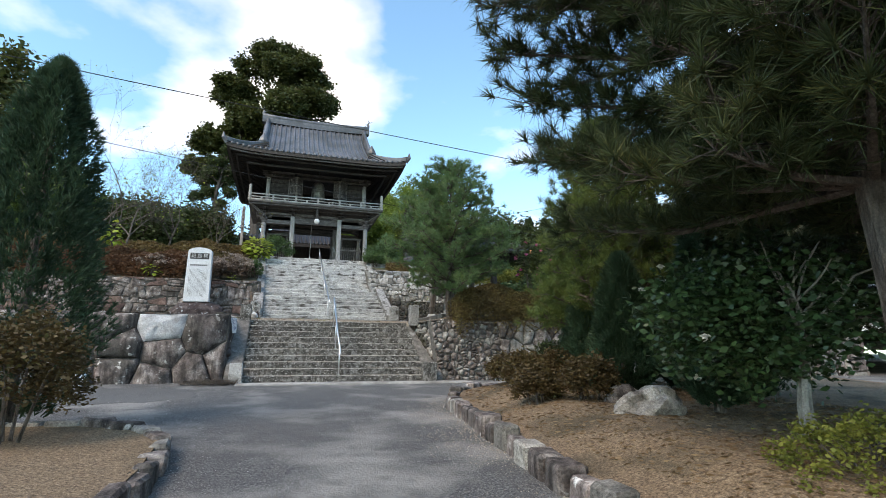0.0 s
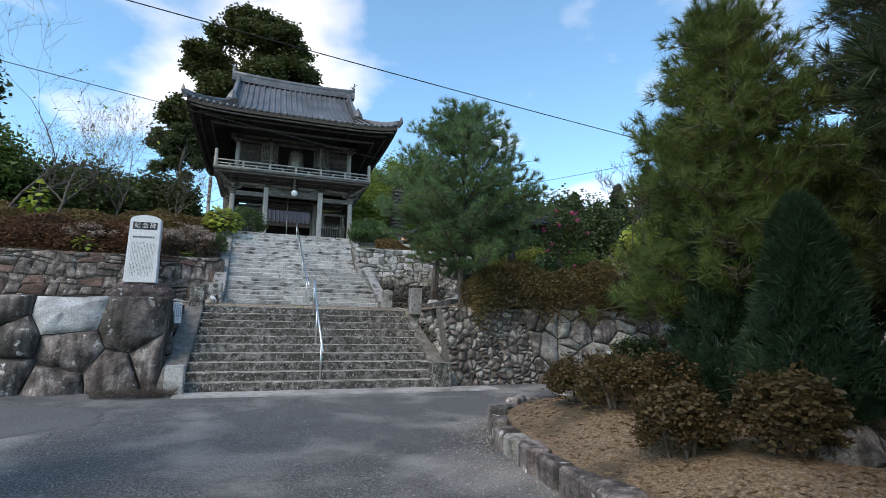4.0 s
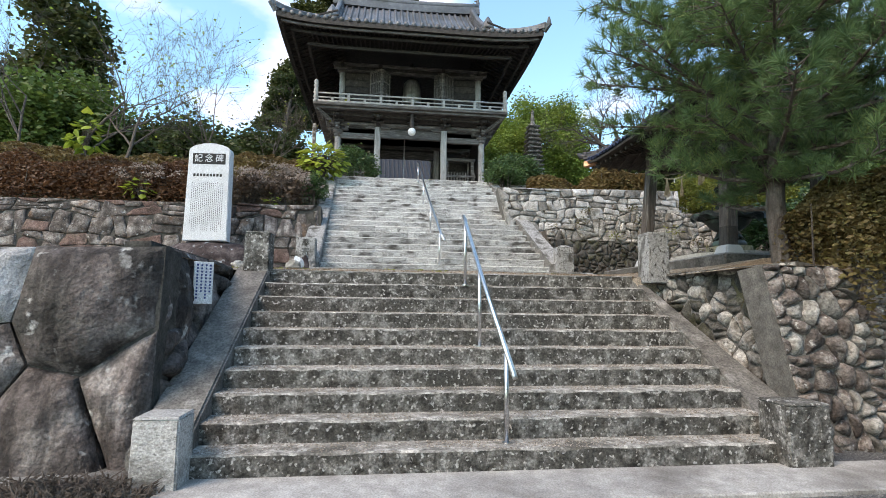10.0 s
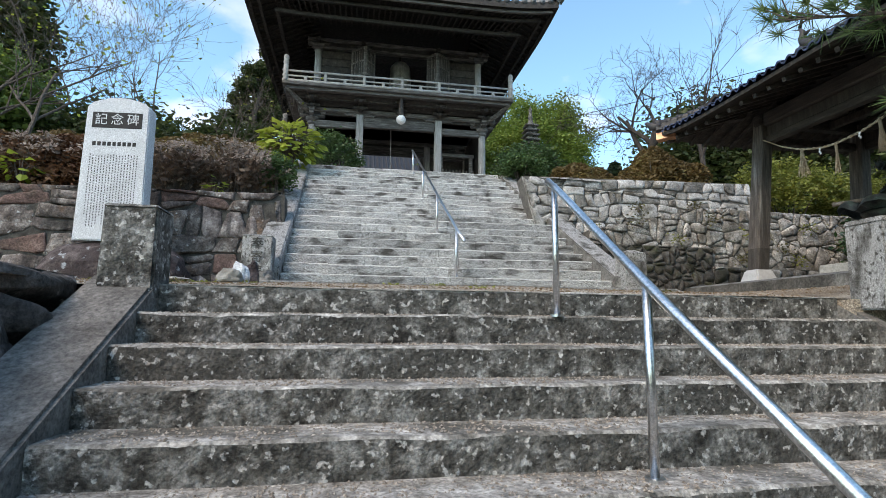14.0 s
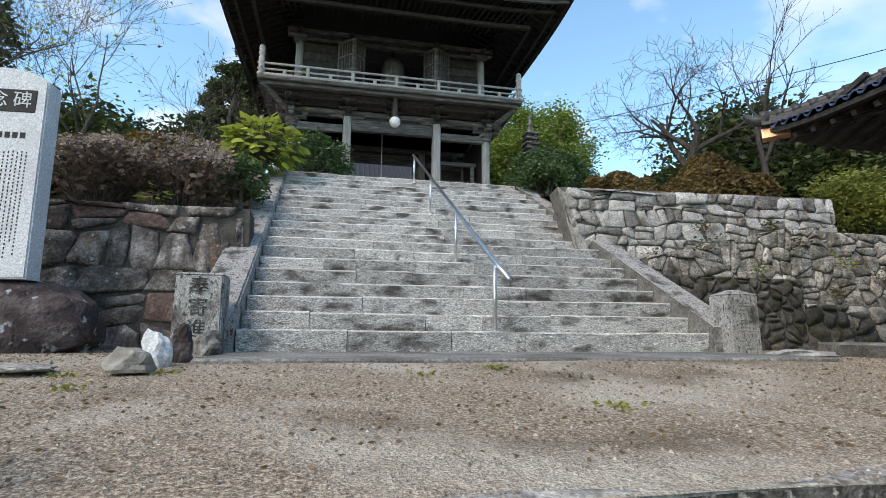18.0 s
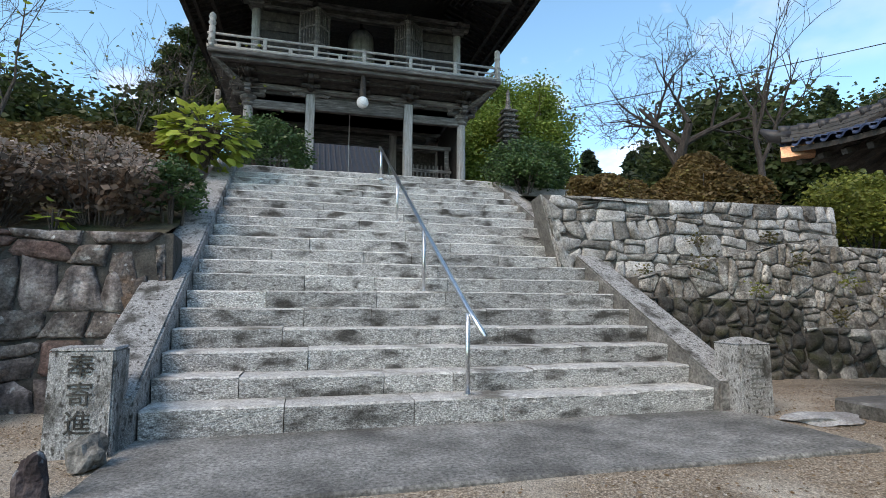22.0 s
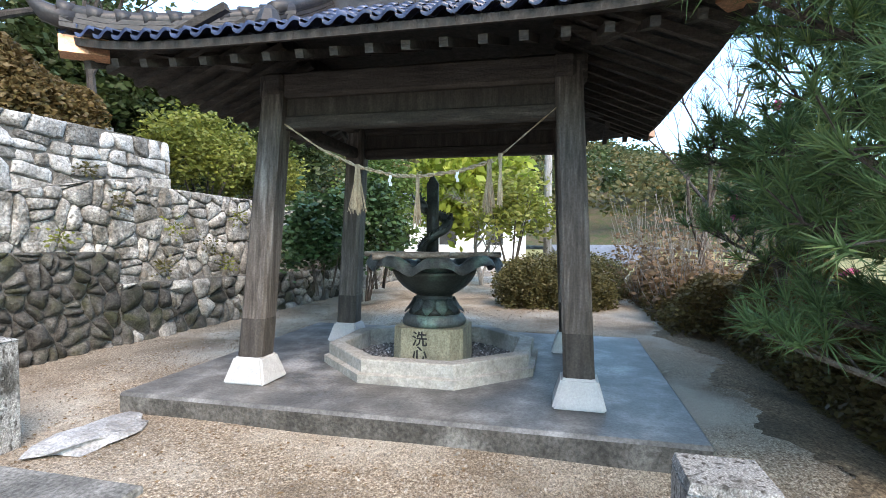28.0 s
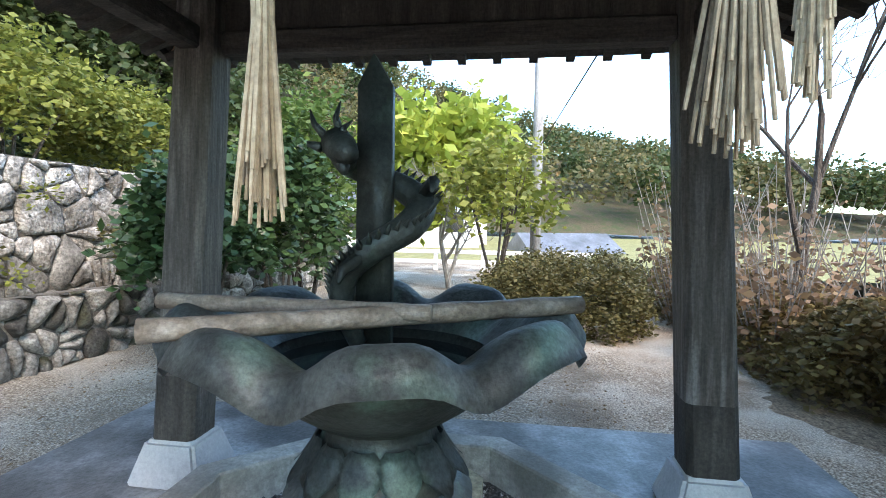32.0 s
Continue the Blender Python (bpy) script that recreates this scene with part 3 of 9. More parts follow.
def stone_mesh(name, poly, rng, depth, joint, bulge, mat, roundness=0.3, frame_m=None):
    """One stone from its outline in the wall's plane (u right, v up, w out): sunk rim, broken edge, rough face."""
    cu, cv = sum(p[0] for p in poly) / len(poly), sum(p[1] for p in poly) / len(poly)
    rad = sum(math.hypot(p[0] - cu, p[1] - cv) for p in poly) / len(poly)
    if rad < joint * 2.2:
        return None
    big = rad > 0.22
    step = max(0.03, rad * (0.16 if big else 0.36))
    dense = []
    for i in range(len(poly)):
        a, b = poly[i], poly[(i + 1) % len(poly)]
        m = math.hypot(b[0] - a[0], b[1] - a[1])
        k = max(1, round(m / step))
        for f in range(k):
            dense.append((a[0] + (b[0] - a[0]) * f / k, a[1] + (b[1] - a[1]) * f / k))
    n = len(dense)
    seed = rng.uniform(0, 90)
    tilt = (rng.uniform(-.07, .07), rng.uniform(-.07, .07))
    edge = 0.05 + 0.16 * roundness if roundness > 0.45 else 0.045
    rings = [(0.0, -0.05, 0), (0.0, depth * 0.35, 0.3), (edge, depth * 0.85, 0.7), (edge * (2.2 if roundness > 0.45 else 3.5), depth + bulge * 0.45, 1.0), (0.55, depth + bulge * 0.85, 1.0)]
    if big:
        rings = rings[:4] + [(0.4, depth + bulge * 0.65, 1.0), (0.58, depth + bulge * 0.85, 1.0), (0.76, depth + bulge * 0.96, 1.0)]
    amp, fr = (0.035, 3.2) if big else (min(0.016, rad * 0.16), 9.0)
    verts, faces = [], []
    def face(u, v, w, k):
        q = Vector((u * fr, v * fr, seed))
        return Vector((u, v, w + (u - cu) * tilt[0] + (v - cv) * tilt[1] + k * amp * (noise.noise(q) + 0.55 * noise.noise(q * 2.7) + 0.3 * noise.noise(q * 6.1))))
    for shrink, w, k in rings:
        for u, v in dense:
            d = max(1e-6, math.hypot(u - cu, v - cv))
            q = Vector((u * 5 / max(rad, 0.1), v * 5 / max(rad, 0.1), seed + 7))
            gap = joint * (0.5 + 0.5 * noise.noise(q))
            f = max(0.04, (1 - shrink) * (1 - gap / d))
            verts.append(face(cu + (u - cu) * f, cv + (v - cv) * f, w, k) if w > 0 else Vector((cu + (u - cu) * f, cv + (v - cv) * f, w)))
    for r in range(len(rings) - 1):
        for k in range(n):
            faces.append((r * n + k, r * n + (k + 1) % n, (r + 1) * n + (k + 1) % n, (r + 1) * n + k))
    last = (len(rings) - 1) * n
    verts.append(face(cu, cv, depth + bulge, 1.0))
    for k in range(n):
        faces.append((last + k, last + (k + 1) % n, last + n))
    if frame_m is not None:
        verts = [frame_m @ v for v in verts]
    return verts, faces


def stone_wall(name, origin, u, v, outline, size, mats, seed, label, joint=0.03, depth=0.05, bulge=0.05, roundness=0.3, jitter=0.42, aspect=1.5,
               mortar=None, limit=300, back=0.35, given=None, pick=None, split=0.35, coursed=0.0):
    """A wall of separate stones on a mortar core: origin, in-plane right and up vectors, outline in (u, v)."""
    rng = random.Random(seed)
    o, u, v = Vector(origin), Vector(u).normalized(), Vector(v).normalized()
    w = u.cross(v).normalized()
    fm = Matrix((u, v, w)).transposed().to_4x4()
    fm.translation = o
    bm = bmesh.new()
    fr = [bm.verts.new(fm @ Vector((a, b, 0.0))) for a, b in outline]
    bk = [bm.verts.new(fm @ Vector((a, b, -back))) for a, b in outline]
    bm.faces.new(fr)
    bm.faces.new(list(reversed(bk)))
    for i in range(len(outline)):
        j = (i + 1) % len(outline)
        bm.faces.new((fr[j], fr[i], bk[i], bk[j]))
    bmesh.ops.recalc_face_normals(bm, faces=bm.faces)
    wall = tagged(finish(bm, name, mortar or M_MORTAR), label, "wall", kind="structure")
    cs = courses(outline, size, rng, aspect, coursed) if coursed else cells(outline, size, rng, jitter, aspect, given, split, chamfer=size < 0.3)
    extra_v, extra_f = [], []
    for i, c in enumerate(cs):
        r = stone_mesh("stone", c, rng, depth * rng.uniform(0.35, 1.6), joint, bulge * rng.uniform(0.6, 1.4), None, roundness, fm)
        if not r:
            continue
        if i < limit:
            ob = mesh_of("stone", r[0], r[1], (pick or {}).get(i) or rng.choice(mats), wall, smooth=True)
            if roundness < 0.45:
                rim = (len(r[0]) - 1) // (7 if len(r[0]) > 150 else 5)
                for poly in list(ob.data.polygons)[:2 * rim]:
                    poly.use_smooth = False
        else:
            k = len(extra_v)
            extra_v += r[0]
            extra_f += [tuple(a + k for a in f) for f in r[1]]
    if extra_f:
        tagged(mesh_of("stones", extra_v, extra_f, mats[0], wall, smooth=True), kind="stuff")
    return wall


def text_on(body, size, m, mat, parent, name="lettering", depth=0.003, bold=0.0):
    """Raised lettering: built-in font turned to a mesh, its plane x right, y up at the pose m."""
    cu = bpy.data.curves.new(name, "FONT")
    cu.body, cu.size, cu.extrude, cu.offset = body, size, depth, bold
    cu.align_x, cu.align_y = "CENTER", "CENTER"
    tmp = bpy.data.objects.new(name, cu)
    scene.collection.objects.link(tmp)
    dg = bpy.context.evaluated_depsgraph_get()
    me = bpy.data.meshes.new_from_object(tmp.evaluated_get(dg))
    bpy.data.objects.remove(tmp)
    me.transform(m)
    me.materials.clear()
    me.materials.append(mat)
    ob = new(name, me)
    ob.parent = parent
    return ob

# ---- ground and terraces ----
CX = 0.24
def road_z(x, y):
    return 0.039 * min(y, 0.0) if y > -40 else -1.56
gx = [-400, -120, -60, -30] + [i * 1.5 for i in range(-12, 13)] + [30, 60, 120, 400]
gy = [-400, -120, -60, -40] + [-30 + i * 1.5 for i in range(0, 21)] + [3, 60, 160, 400]
gv = [(x, y, road_z(x, y) + (0.015 * noise.noise((x * 0.5, y * 0.5, 0)) if abs(x) < 25 and -35 < y < -1 else 0)) for y in gy for x in gx]
gf = [(j * len(gx) + i, j * len(gx) + i + 1, (j + 1) * len(gx) + i + 1, (j + 1) * len(gx) + i) for j in range(len(gy) - 1) for i in range(len(gx) - 1)]
tagged(mesh_of("ground", gv, gf, M_ASPHALT, smooth=True), "worn grey asphalt drive with pale patches", "road", kind="structure")
M_ASPHALT_DARK = ramp_mat("dark_asphalt_patch", [(0.34, (0.045, 0.046, 0.048)), (0.5, (0.1, 0.1, 0.1)), (0.66, (0.2, 0.198, 0.192))], 55, 8, 0.88, 0.5, 120, stain=(0.12, 0.12, 0.118), stain_scale=0.9, grain=0.2)
def ground_z(x, y):
    """Height of the drive's surface between its nodes."""
    i, j = math.floor(x / 1.5), math.floor(y / 1.5)
    fx, fy = x / 1.5 - i, y / 1.5 - j
    h = lambda a, b: road_z(a * 1.5, b * 1.5) + 0.015 * noise.noise((a * 0.75, b * 0.75, 0))
    return (h(i, j) * (1 - fx) + h(i + 1, j) * fx) * (1 - fy) + (h(i, j + 1) * (1 - fx) + h(i + 1, j + 1) * fx) * fy
def asphalt_patch(name, x0, x1, y0, y1, cx, cy, rx, ry):
    """A flush patch of newer asphalt with an uneven edge."""
    inside = lambda x, y: ((x - cx) / rx) ** 2 + ((y - cy) / ry) ** 2 + 0.35 * noise.noise((x * 1.6, y * 1.6, 3)) < 1
    tagged(grid_sheet(name, x0, x1, y0, y1, 70, 50, lambda x, y: ground_z(x, y) + (0.006 if inside(x, y) else -0.05), M_ASPHALT_DARK), "darker smooth asphalt patch in the drive", "road", kind="structure")
asphalt_patch("asphalt_patch", -7.4, -2.3, -4.2, -0.4, -4.9, -2.0, 2.2, 1.3)
asphalt_patch("asphalt_patch_right", 1.2, 4.4, -3.6, -0.8, 2.6, -2.2, 1.1, 0.9)

def terrace_z(x, y):
    k = min(1, max(0, (y - 2.5) / 2.3))
    return 1.635 + 0.19 * k + 0.2 * (1 - k) * min(1, max(0, (x - 2.9) / 0.8)) * min(1, max(0, (y - 0.5) / 1.0)) + 0.02 * noise.noise((x * 0.8, y * 0.8, 4))
# terrace surface, around the head of the lower stairs
def terrace_piece(name, x0, x1, y0, y1, nx, ny):
    ob = grid_sheet(name, x0, x1, y0, y1, nx, ny, terrace_z, M_GRAVEL)
    return tagged(ob, "dry gravel and soil terrace", "ground", kind="structure")
terrace_piece("terrace", -12, 20, 2.56, 7.6, 120, 26)
terrace_piece("terrace_left", -12, -2.55, 0.45, 2.56, 30, 10)
terrace_piece("terrace_right", 2.8, 20, 0.45, 2.56, 60, 10)

# dark litter soil under the garden pine, with a ragged edge
V, F = [], []
for i in range(271):
    x = 3.0 + i * 0.03
    ye = 1.7 + 0.5 * noise.noise((x * 1.1, 3.0, 0.4)) + 0.2 * noise.noise((x * 4.3, 1.0, 1.4)) + 0.07 * noise.noise((x * 15, 1.0, 2.4))
    for j in range(9):
        y = 0.62 + (ye - 0.62) * j / 8
        V.append((x, y, terrace_z(x, y) + (0.008 if j < 8 else -0.004)))
F = [(i * 9 + j, (i + 1) * 9 + j, (i + 1) * 9 + j + 1, i * 9 + j + 1) for i in range(270) for j in range(8)]
tagged(mesh_of("pine_litter_soil", V, F, M_SOIL), "dark needle-strewn soil under the garden pine", "ground", kind="structure")

# ---- lower stairs ----
lower = thing("lower_stairs", "wide worn stone stairs spotted with pale lichen", "stairs", kind="structure")
RISE1, GO1 = 0.1645, 0.285
rng = random.Random(5)
def worn_step(x0, x1, y0, y1, z0, z1, rng, nseg, mats, name, parent, amp=0.008, under=0.01):
    """A long step with a worn, slightly wavy nosing."""
    verts, faces, n = [], [], nseg + 1
    for i in range(n):
        x = x0 + (x1 - x0) * i / nseg
        a, b = noise.noise((x * 2.2, y0 * 3, z1)) * amp, noise.noise((x * 1.7, y0 * 3 + 9, z1)) * amp
        chip = max(0, noise.noise((x * 9, z1 * 7, 5)) - 0.15)
        r = 0.012 + 0.008 * noise.noise((x * 4, z1 * 5, 2)) + 0.02 * chip
        verts += [(x, y0 + under + b, z0), (x, y0 + b, z1 - r + a), (x, y0 + r + b, z1 + a), (x, y1, z1 + a * 0.3), (x, y1, z0)]
    for i in range(nseg):
        for k in range(4):
            faces.append((i * 5 + k, i * 5 + k + 1, (i + 1) * 5 + k + 1, (i + 1) * 5 + k))
    faces += [(4, 3, 2, 1, 0), tuple(nseg * 5 + k for k in range(5))]
    me_faces = [tuple(reversed(f)) for f in faces]
    ob = mesh_of(name, verts, me_faces, mats, parent)
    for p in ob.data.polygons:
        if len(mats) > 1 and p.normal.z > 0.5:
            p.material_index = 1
    return ob
# upward faces take the paler tread colour, so overhead light is painted in
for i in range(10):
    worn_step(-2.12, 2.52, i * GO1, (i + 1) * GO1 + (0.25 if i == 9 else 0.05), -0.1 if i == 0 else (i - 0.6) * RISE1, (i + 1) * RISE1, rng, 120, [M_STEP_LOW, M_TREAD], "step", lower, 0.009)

def ramp_side(name, x0, x1, y0, z0, y1, z1, top, mat, parent, x0b=None, x1b=None, cap_mat=None):
    """A sloping side slab from (y0, z0) up to (y1, z1)."""
    bm = bmesh.new()
    x0b, x1b = x0 if x0b is None else x0b, x1 if x1b is None else x1b
    c = [(x0, y0, z0 - 0.5), (x1, y0, z0 - 0.5), (x1, y0, z0 + top), (x0, y0, z0 + top), (x0b, y1, z1 - 0.9), (x1b, y1, z1 - 0.9), (x1b, y1, z1 + top), (x0b, y1, z1 + top)]
    v = [bm.verts.new(p) for p in c]
    fs = [bm.faces.new([v[i] for i in f]) for f in ((0, 1, 2, 3), (5, 4, 7, 6), (3, 2, 6, 7), (0, 3, 7, 4), (1, 5, 6, 2), (0, 4, 5, 1))]
    bmesh.ops.bevel(bm, geom=bm.edges[:], offset=0.018, segments=2, affect="EDGES")
    bmesh.ops.recalc_face_normals(bm, faces=bm.faces)
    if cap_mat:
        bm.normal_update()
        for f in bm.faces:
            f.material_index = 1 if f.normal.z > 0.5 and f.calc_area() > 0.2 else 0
    ob = part(name, bm, mat, parent)
    if cap_mat:
        ob.data.materials.append(cap_mat)
    return ob
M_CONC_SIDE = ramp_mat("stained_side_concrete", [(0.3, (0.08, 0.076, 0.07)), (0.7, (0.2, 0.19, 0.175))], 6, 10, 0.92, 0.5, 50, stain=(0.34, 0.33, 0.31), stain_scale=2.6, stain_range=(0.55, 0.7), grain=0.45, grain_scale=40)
ramp_side("side_slab", -2.5, -2.122, -0.02, 0.1, 2.6, 1.6, 0.1, M_CONC_SIDE, lower)
ramp_side("side_slab", 2.522, 3.0, 0.1, 0.12, 2.6, 1.6, 0.03, M_CONC_SIDE, lower, 2.522, 2.62)

apron = tagged(finish(bbox(-2.2, 3.6, -0.62, 0.0, -0.2, 0.012, 0.01), "stair_foot_strip", M_CONC_LIGHT), "pale concrete strip at the foot of the stairs", "pavement", kind="structure")

def stone_post(name, x0, x1, y0, y1, z0, z1, cap, label, group, mat=None, chars=""):
    t = thing(name, label, "stone post", group, at=((x0 + x1) / 2, (y0 + y1) / 2, z0))
    bm = bmesh.new()
    a, b, h = (x1 - x0) / 2, (y1 - y0) / 2, z1 - z0
    v = frustum(bm, 0, 0, 0, h - cap, a, b, a * 0.97, b * 0.97)
    bmesh.ops.bevel(bm, geom=bm.edges[:], offset=0.012, segments=2, affect="EDGES")
    part("shaft", bm, mat or M_GRANITE, t)
    bm = bmesh.new()
    frustum(bm, 0, 0, h - cap - 0.002, h, a * 0.965, b * 0.965, a * 0.25 if cap > 0.03 else a * 0.9, b * 0.25 if cap > 0.03 else b * 0.9)
    part("top", bm, mat or M_GRANITE, t)
    for i, c in enumerate(chars):
        text_on(c, 0.15, Matrix.Translation((0, -b - 0.001, h - cap - 0.1 - i * 0.165)) @ Matrix.Rotation(radians(90), 4, "X"), M_MORTAR, t, "carved_letter")
    return t
stone_post("stair_post", -2.38, -2.08, -0.24, 0.06, -0.02, 0.475, 0.012, "low square granite post at the foot of the stairs", "stair posts", M_GRANITE)
stone_post("stair_post", 2.38, 2.76, -0.14, 0.2, -0.02, 0.49, 0.012, "low square granite post streaked white and black", "stair posts", M_STEP_LOW)
stone_post("stair_post", -2.42, -2.12, 2.46, 2.74, 1.55, 2.1, 0.012, "square granite post on the terrace edge", "stair posts", M_STEP_LOW)
stone_post("stair_post", 2.58, 2.86, 2.22, 2.52, 1.55, 2.2, 0.03, "square weathered granite post on the terrace edge", "stair posts", M_POST_STONE)

# ---- upper stairs ----
upper = thing("upper_stairs", "long flight of pale granite block stairs with dark stains", "stairs", kind="structure")
RISE2, GO2, Y2, Z2 = 0.1655, 0.285, 6.0, 1.87
rng = random.Random(11)
for i in range(19):
    x = -1.92 - 0.01 * i
    xe = 2.56 - 0.01 * i
    first = True
    while x < xe - 0.05:
        w = rng.uniform(0.55, 1.35)
        x2 = xe if xe - x - w < 0.35 else x + w
        dy, dz = rng.uniform(-.01, .01), rng.uniform(-.008, .006)
        worn_step(x + 0.003, x2 - 0.003, Y2 + i * GO2 + dy, Y2 + (i + 1) * GO2 + 0.06, Z2 + (i - 0.6) * RISE2 if i else Z2 - 0.15, Z2 + (i + 1) * RISE2 + dz, rng, 6, [M_STAIR_RISER, M_STAIR_TOP], "step_block", upper, 0.006, 0.035)
        x = x2
YT, ZT = Y2 + 19 * GO2, Z2 + 19 * RISE2
ramp_side("side_slab", -2.3, -1.925, Y2 - 0.1, Z2 + 0.02, YT - 0.1, ZT - 0.1, 0.24, M_POST_STONE, upper, -2.42, -2.1)
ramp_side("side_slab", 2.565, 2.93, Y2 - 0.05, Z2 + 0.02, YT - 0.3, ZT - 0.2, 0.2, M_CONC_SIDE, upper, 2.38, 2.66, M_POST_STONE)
tagged(finish(bbox(-1.95, 2.75, 4.78, 6.02, 1.6, 1.85, 0.012), "stair_landing", M_CONC), "worn concrete landing before the upper stairs", "pavement", kind="structure")
stone_post("stair_post", -2.34, -1.98, 5.72, 6.0, 1.8, 2.47, 0.012, "square granite post carved with dedication letters", "stair posts", M_POST_STONE, "奉寄進")
worn_post = stone_post("stair_post", 2.66, 3.0, 5.82, 6.12, 1.78, 2.47, 0.05, "pointed granite post with worn carved letters", "stair posts", M_POST_STONE)
# carving too worn to read, as shallow dark strokes
for k in range(3):
    for du, dz, w, h in ((0, 0.05, 0.11, 0.012), (0.005, 0.02, 0.14, 0.012), (-0.005, -0.02, 0.12, 0.014), (0.0, -0.055, 0.15, 0.012)):
        part("carved_stroke", bbox(du - w / 2, du + w / 2, -0.1515, -0.144, 0.5 - 0.17 * k + dz - h / 2, 0.5 - 0.17 * k + dz + h / 2, 0), M_CONC, worn_post)

# ---- walls ----
M_WHITE_STONE = ramp_mat("rough_white_granite", [(0.3, (0.34, 0.345, 0.35)), (0.7, (0.6, 0.61, 0.62))], 24, 10, 0.9, 0.6, 45, stain=(0.26, 0.255, 0.25), stain_scale=3.0, grain=0.35, grain_scale=60, bump_dist=0.03)
BOULDERS = []
stone_wall("wall_lower_left", (-9.5, 0.36, -0.3), (1, 0, 0), (0, 0.06, 1), [(0, 0), (6.98, 0), (6.98, 1.98), (5.5, 1.94), (0, 1.96)], 0.85, [M_WALL_BIG], 21,
           "retaining wall of large dark irregular boulders", 0.014, 0.07, 0.12, 0.3, 0.4, 1.25,
           given=[(x + 9.5, z + 0.3) for x, z in ((-3.05, 1.12), (-4.02, 1.3), (-5.1, 1.34), (-4.85, 0.84), (-3.95, 0.72), (-4.85, 0.34), (-3.25, 0.25), (-4.1, 0.08), (-2.62, 0.5), (-5.9, 0.9), (-5.75, 0.3), (-6.3, 1.4))], pick={1: M_WHITE_STONE})
stone_wall("wall_lower_right", (3.02, 0.3, -0.25), (1, -0.03, 0), (0, 0.1, 1), [(0, 0), (2.0, 0), (1.7, 1.9), (-0.28, 1.9), (-0.22, 1.5)], 0.155, [M_WALL_RIVER, M_WALL_WARM, M_WALL_WARM], 22,
           "retaining wall of small rough river stones in mortar", 0.016, 0.035, 0.035, 0.75, 0.44, 1.5, M_MORTAR_PALE)
stone_wall("wall_lower_right_far", (4.9, 0.24, -0.25), (1, -0.02, 0), (0, 0.1, 1), [(0.1, 0), (14.0, 0), (14.0, 1.75), (7, 1.88), (-0.2, 1.92)], 0.5, [M_WALL_BIG, M_WALL_WARM, M_WALL_RIVER], 23,
           "retaining wall of large angular grey stones", 0.022, 0.06, 0.06, 0.3, 0.42, 1.35)
stone_wall("wall_upper_left", (-12, 7.25, 1.7), (1, 0, 0), (0, 0.08, 1), [(0, 0), (9.98, 0), (9.9, 1.68), (0, 1.62)], 0.36, [M_WALL_WARM, M_WALL_WARM, M_WALL_BROWN, M_WALL_BIG], 24,
           "terrace wall of grey and purple-brown squared stones", 0.018, 0.03, 0.016, 0.2, 0.34, 1.5, coursed=1.7)
stone_wall("wall_upper_right", (2.3, 8.1, 1.7), (1, -0.06, 0), (0, 0.1, 1), [(0.2, 0.3), (4.35, 0.3), (4.35, 2.52), (-0.25, 2.5)], 0.235, [M_WALL_GREY, M_WALL_PALE, M_WALL_PALE, M_WALL_PALE, M_WALL_RIVER], 25,
           "high terrace wall of pale grey field stones", 0.012, 0.03, 0.014, 0.25, 0.42, 1.5, M_MORTAR_PALE, coursed=1.9)
stone_wall("wall_right_dark", (3.1, 7.62, 1.65), (1, -0.06, 0), (0, 0.06, 1), [(0, 0), (2.25, 0), (2.25, 1.16), (0, 1.2)], 0.16, [M_WALL_DARK], 26,
           "low dark wall of small round stones", 0.016, 0.03, 0.025, 0.8, 0.4, 1.3, M_MORTAR_PALE)
stone_wall("wall_pavilion", (3.0, 7.72, 1.6), (1, -0.055, 0), (0, 0.06, 1), [(0.1, 0), (11, 0), (11, 1.55), (5.9, 1.9), (2.3, 1.98), (0.1, 1.5)], 0.235, [M_WALL_GREY, M_WALL_GREY, M_WALL_RIVER], 27,
           "rough wall of pale field stones beside the washing pavilion", 0.012, 0.03, 0.014, 0.3, 0.48, 1.6, M_MORTAR_PALE, limit=299, split=0.5)
stone_wall("wall_ledge", (5.3, 7.46, 1.6), (1, -0.075, 0), (0, 0.05, 1), [(0, 0), (5.2, 0), (5.2, 0.75), (0, 0.87)], 0.19, [M_WALL_RIVER, M_WALL_DARK], 28,
           "low ledge of small dark rounded stones", 0.016, 0.035, 0.03, 0.8, 0.38, 1.3, M_MORTAR_PALE, back=0.3)
stone_wall("wall_stair_side", (-2.54, 0.52, -0.2), (0, 1, 0), (-0.06, 0, 1), [(0, 0), (2.2, 0), (2.2, 1.9), (0, 1.93)], 0.55, [M_WALL_BIG], 29,
           "boulder retaining wall beside the stairs", 0.03, 0.05, 0.09, 0.5, 0.4, 1.25, back=0.2)
for bx, by, bz, br, sd in ((-2.8, 1.0, 1.05, (0.3, 0.5, 0.5), 61), (-2.74, 1.9, 1.15, (0.26, 0.45, 0.4), 62), (-2.74, 1.1, 0.35, (0.26, 0.5, 0.42), 63), (-2.66, 1.9, 0.55, (0.2, 0.45, 0.4), 64)):
    BOULDERS.append((bx, by, bz, br, sd))
tagged(finish(bbox(-12, -2.82, 0.72, 2.56, -0.3, 1.56), "terrace_core", M_EARTH), "packed earth behind the wall", "ground", kind="structure")
tagged(finish(bbox(3.02, 20, 0.8, 2.56, -0.3, 1.56), "terrace_core", M_EARTH), "packed earth behind the wall", "ground", kind="structure")
tagged(finish(bbox(-12, 20, 2.83, 7.5, -0.3, 1.5), "terrace_core", M_EARTH), "packed earth under the terrace", "ground", kind="structure")
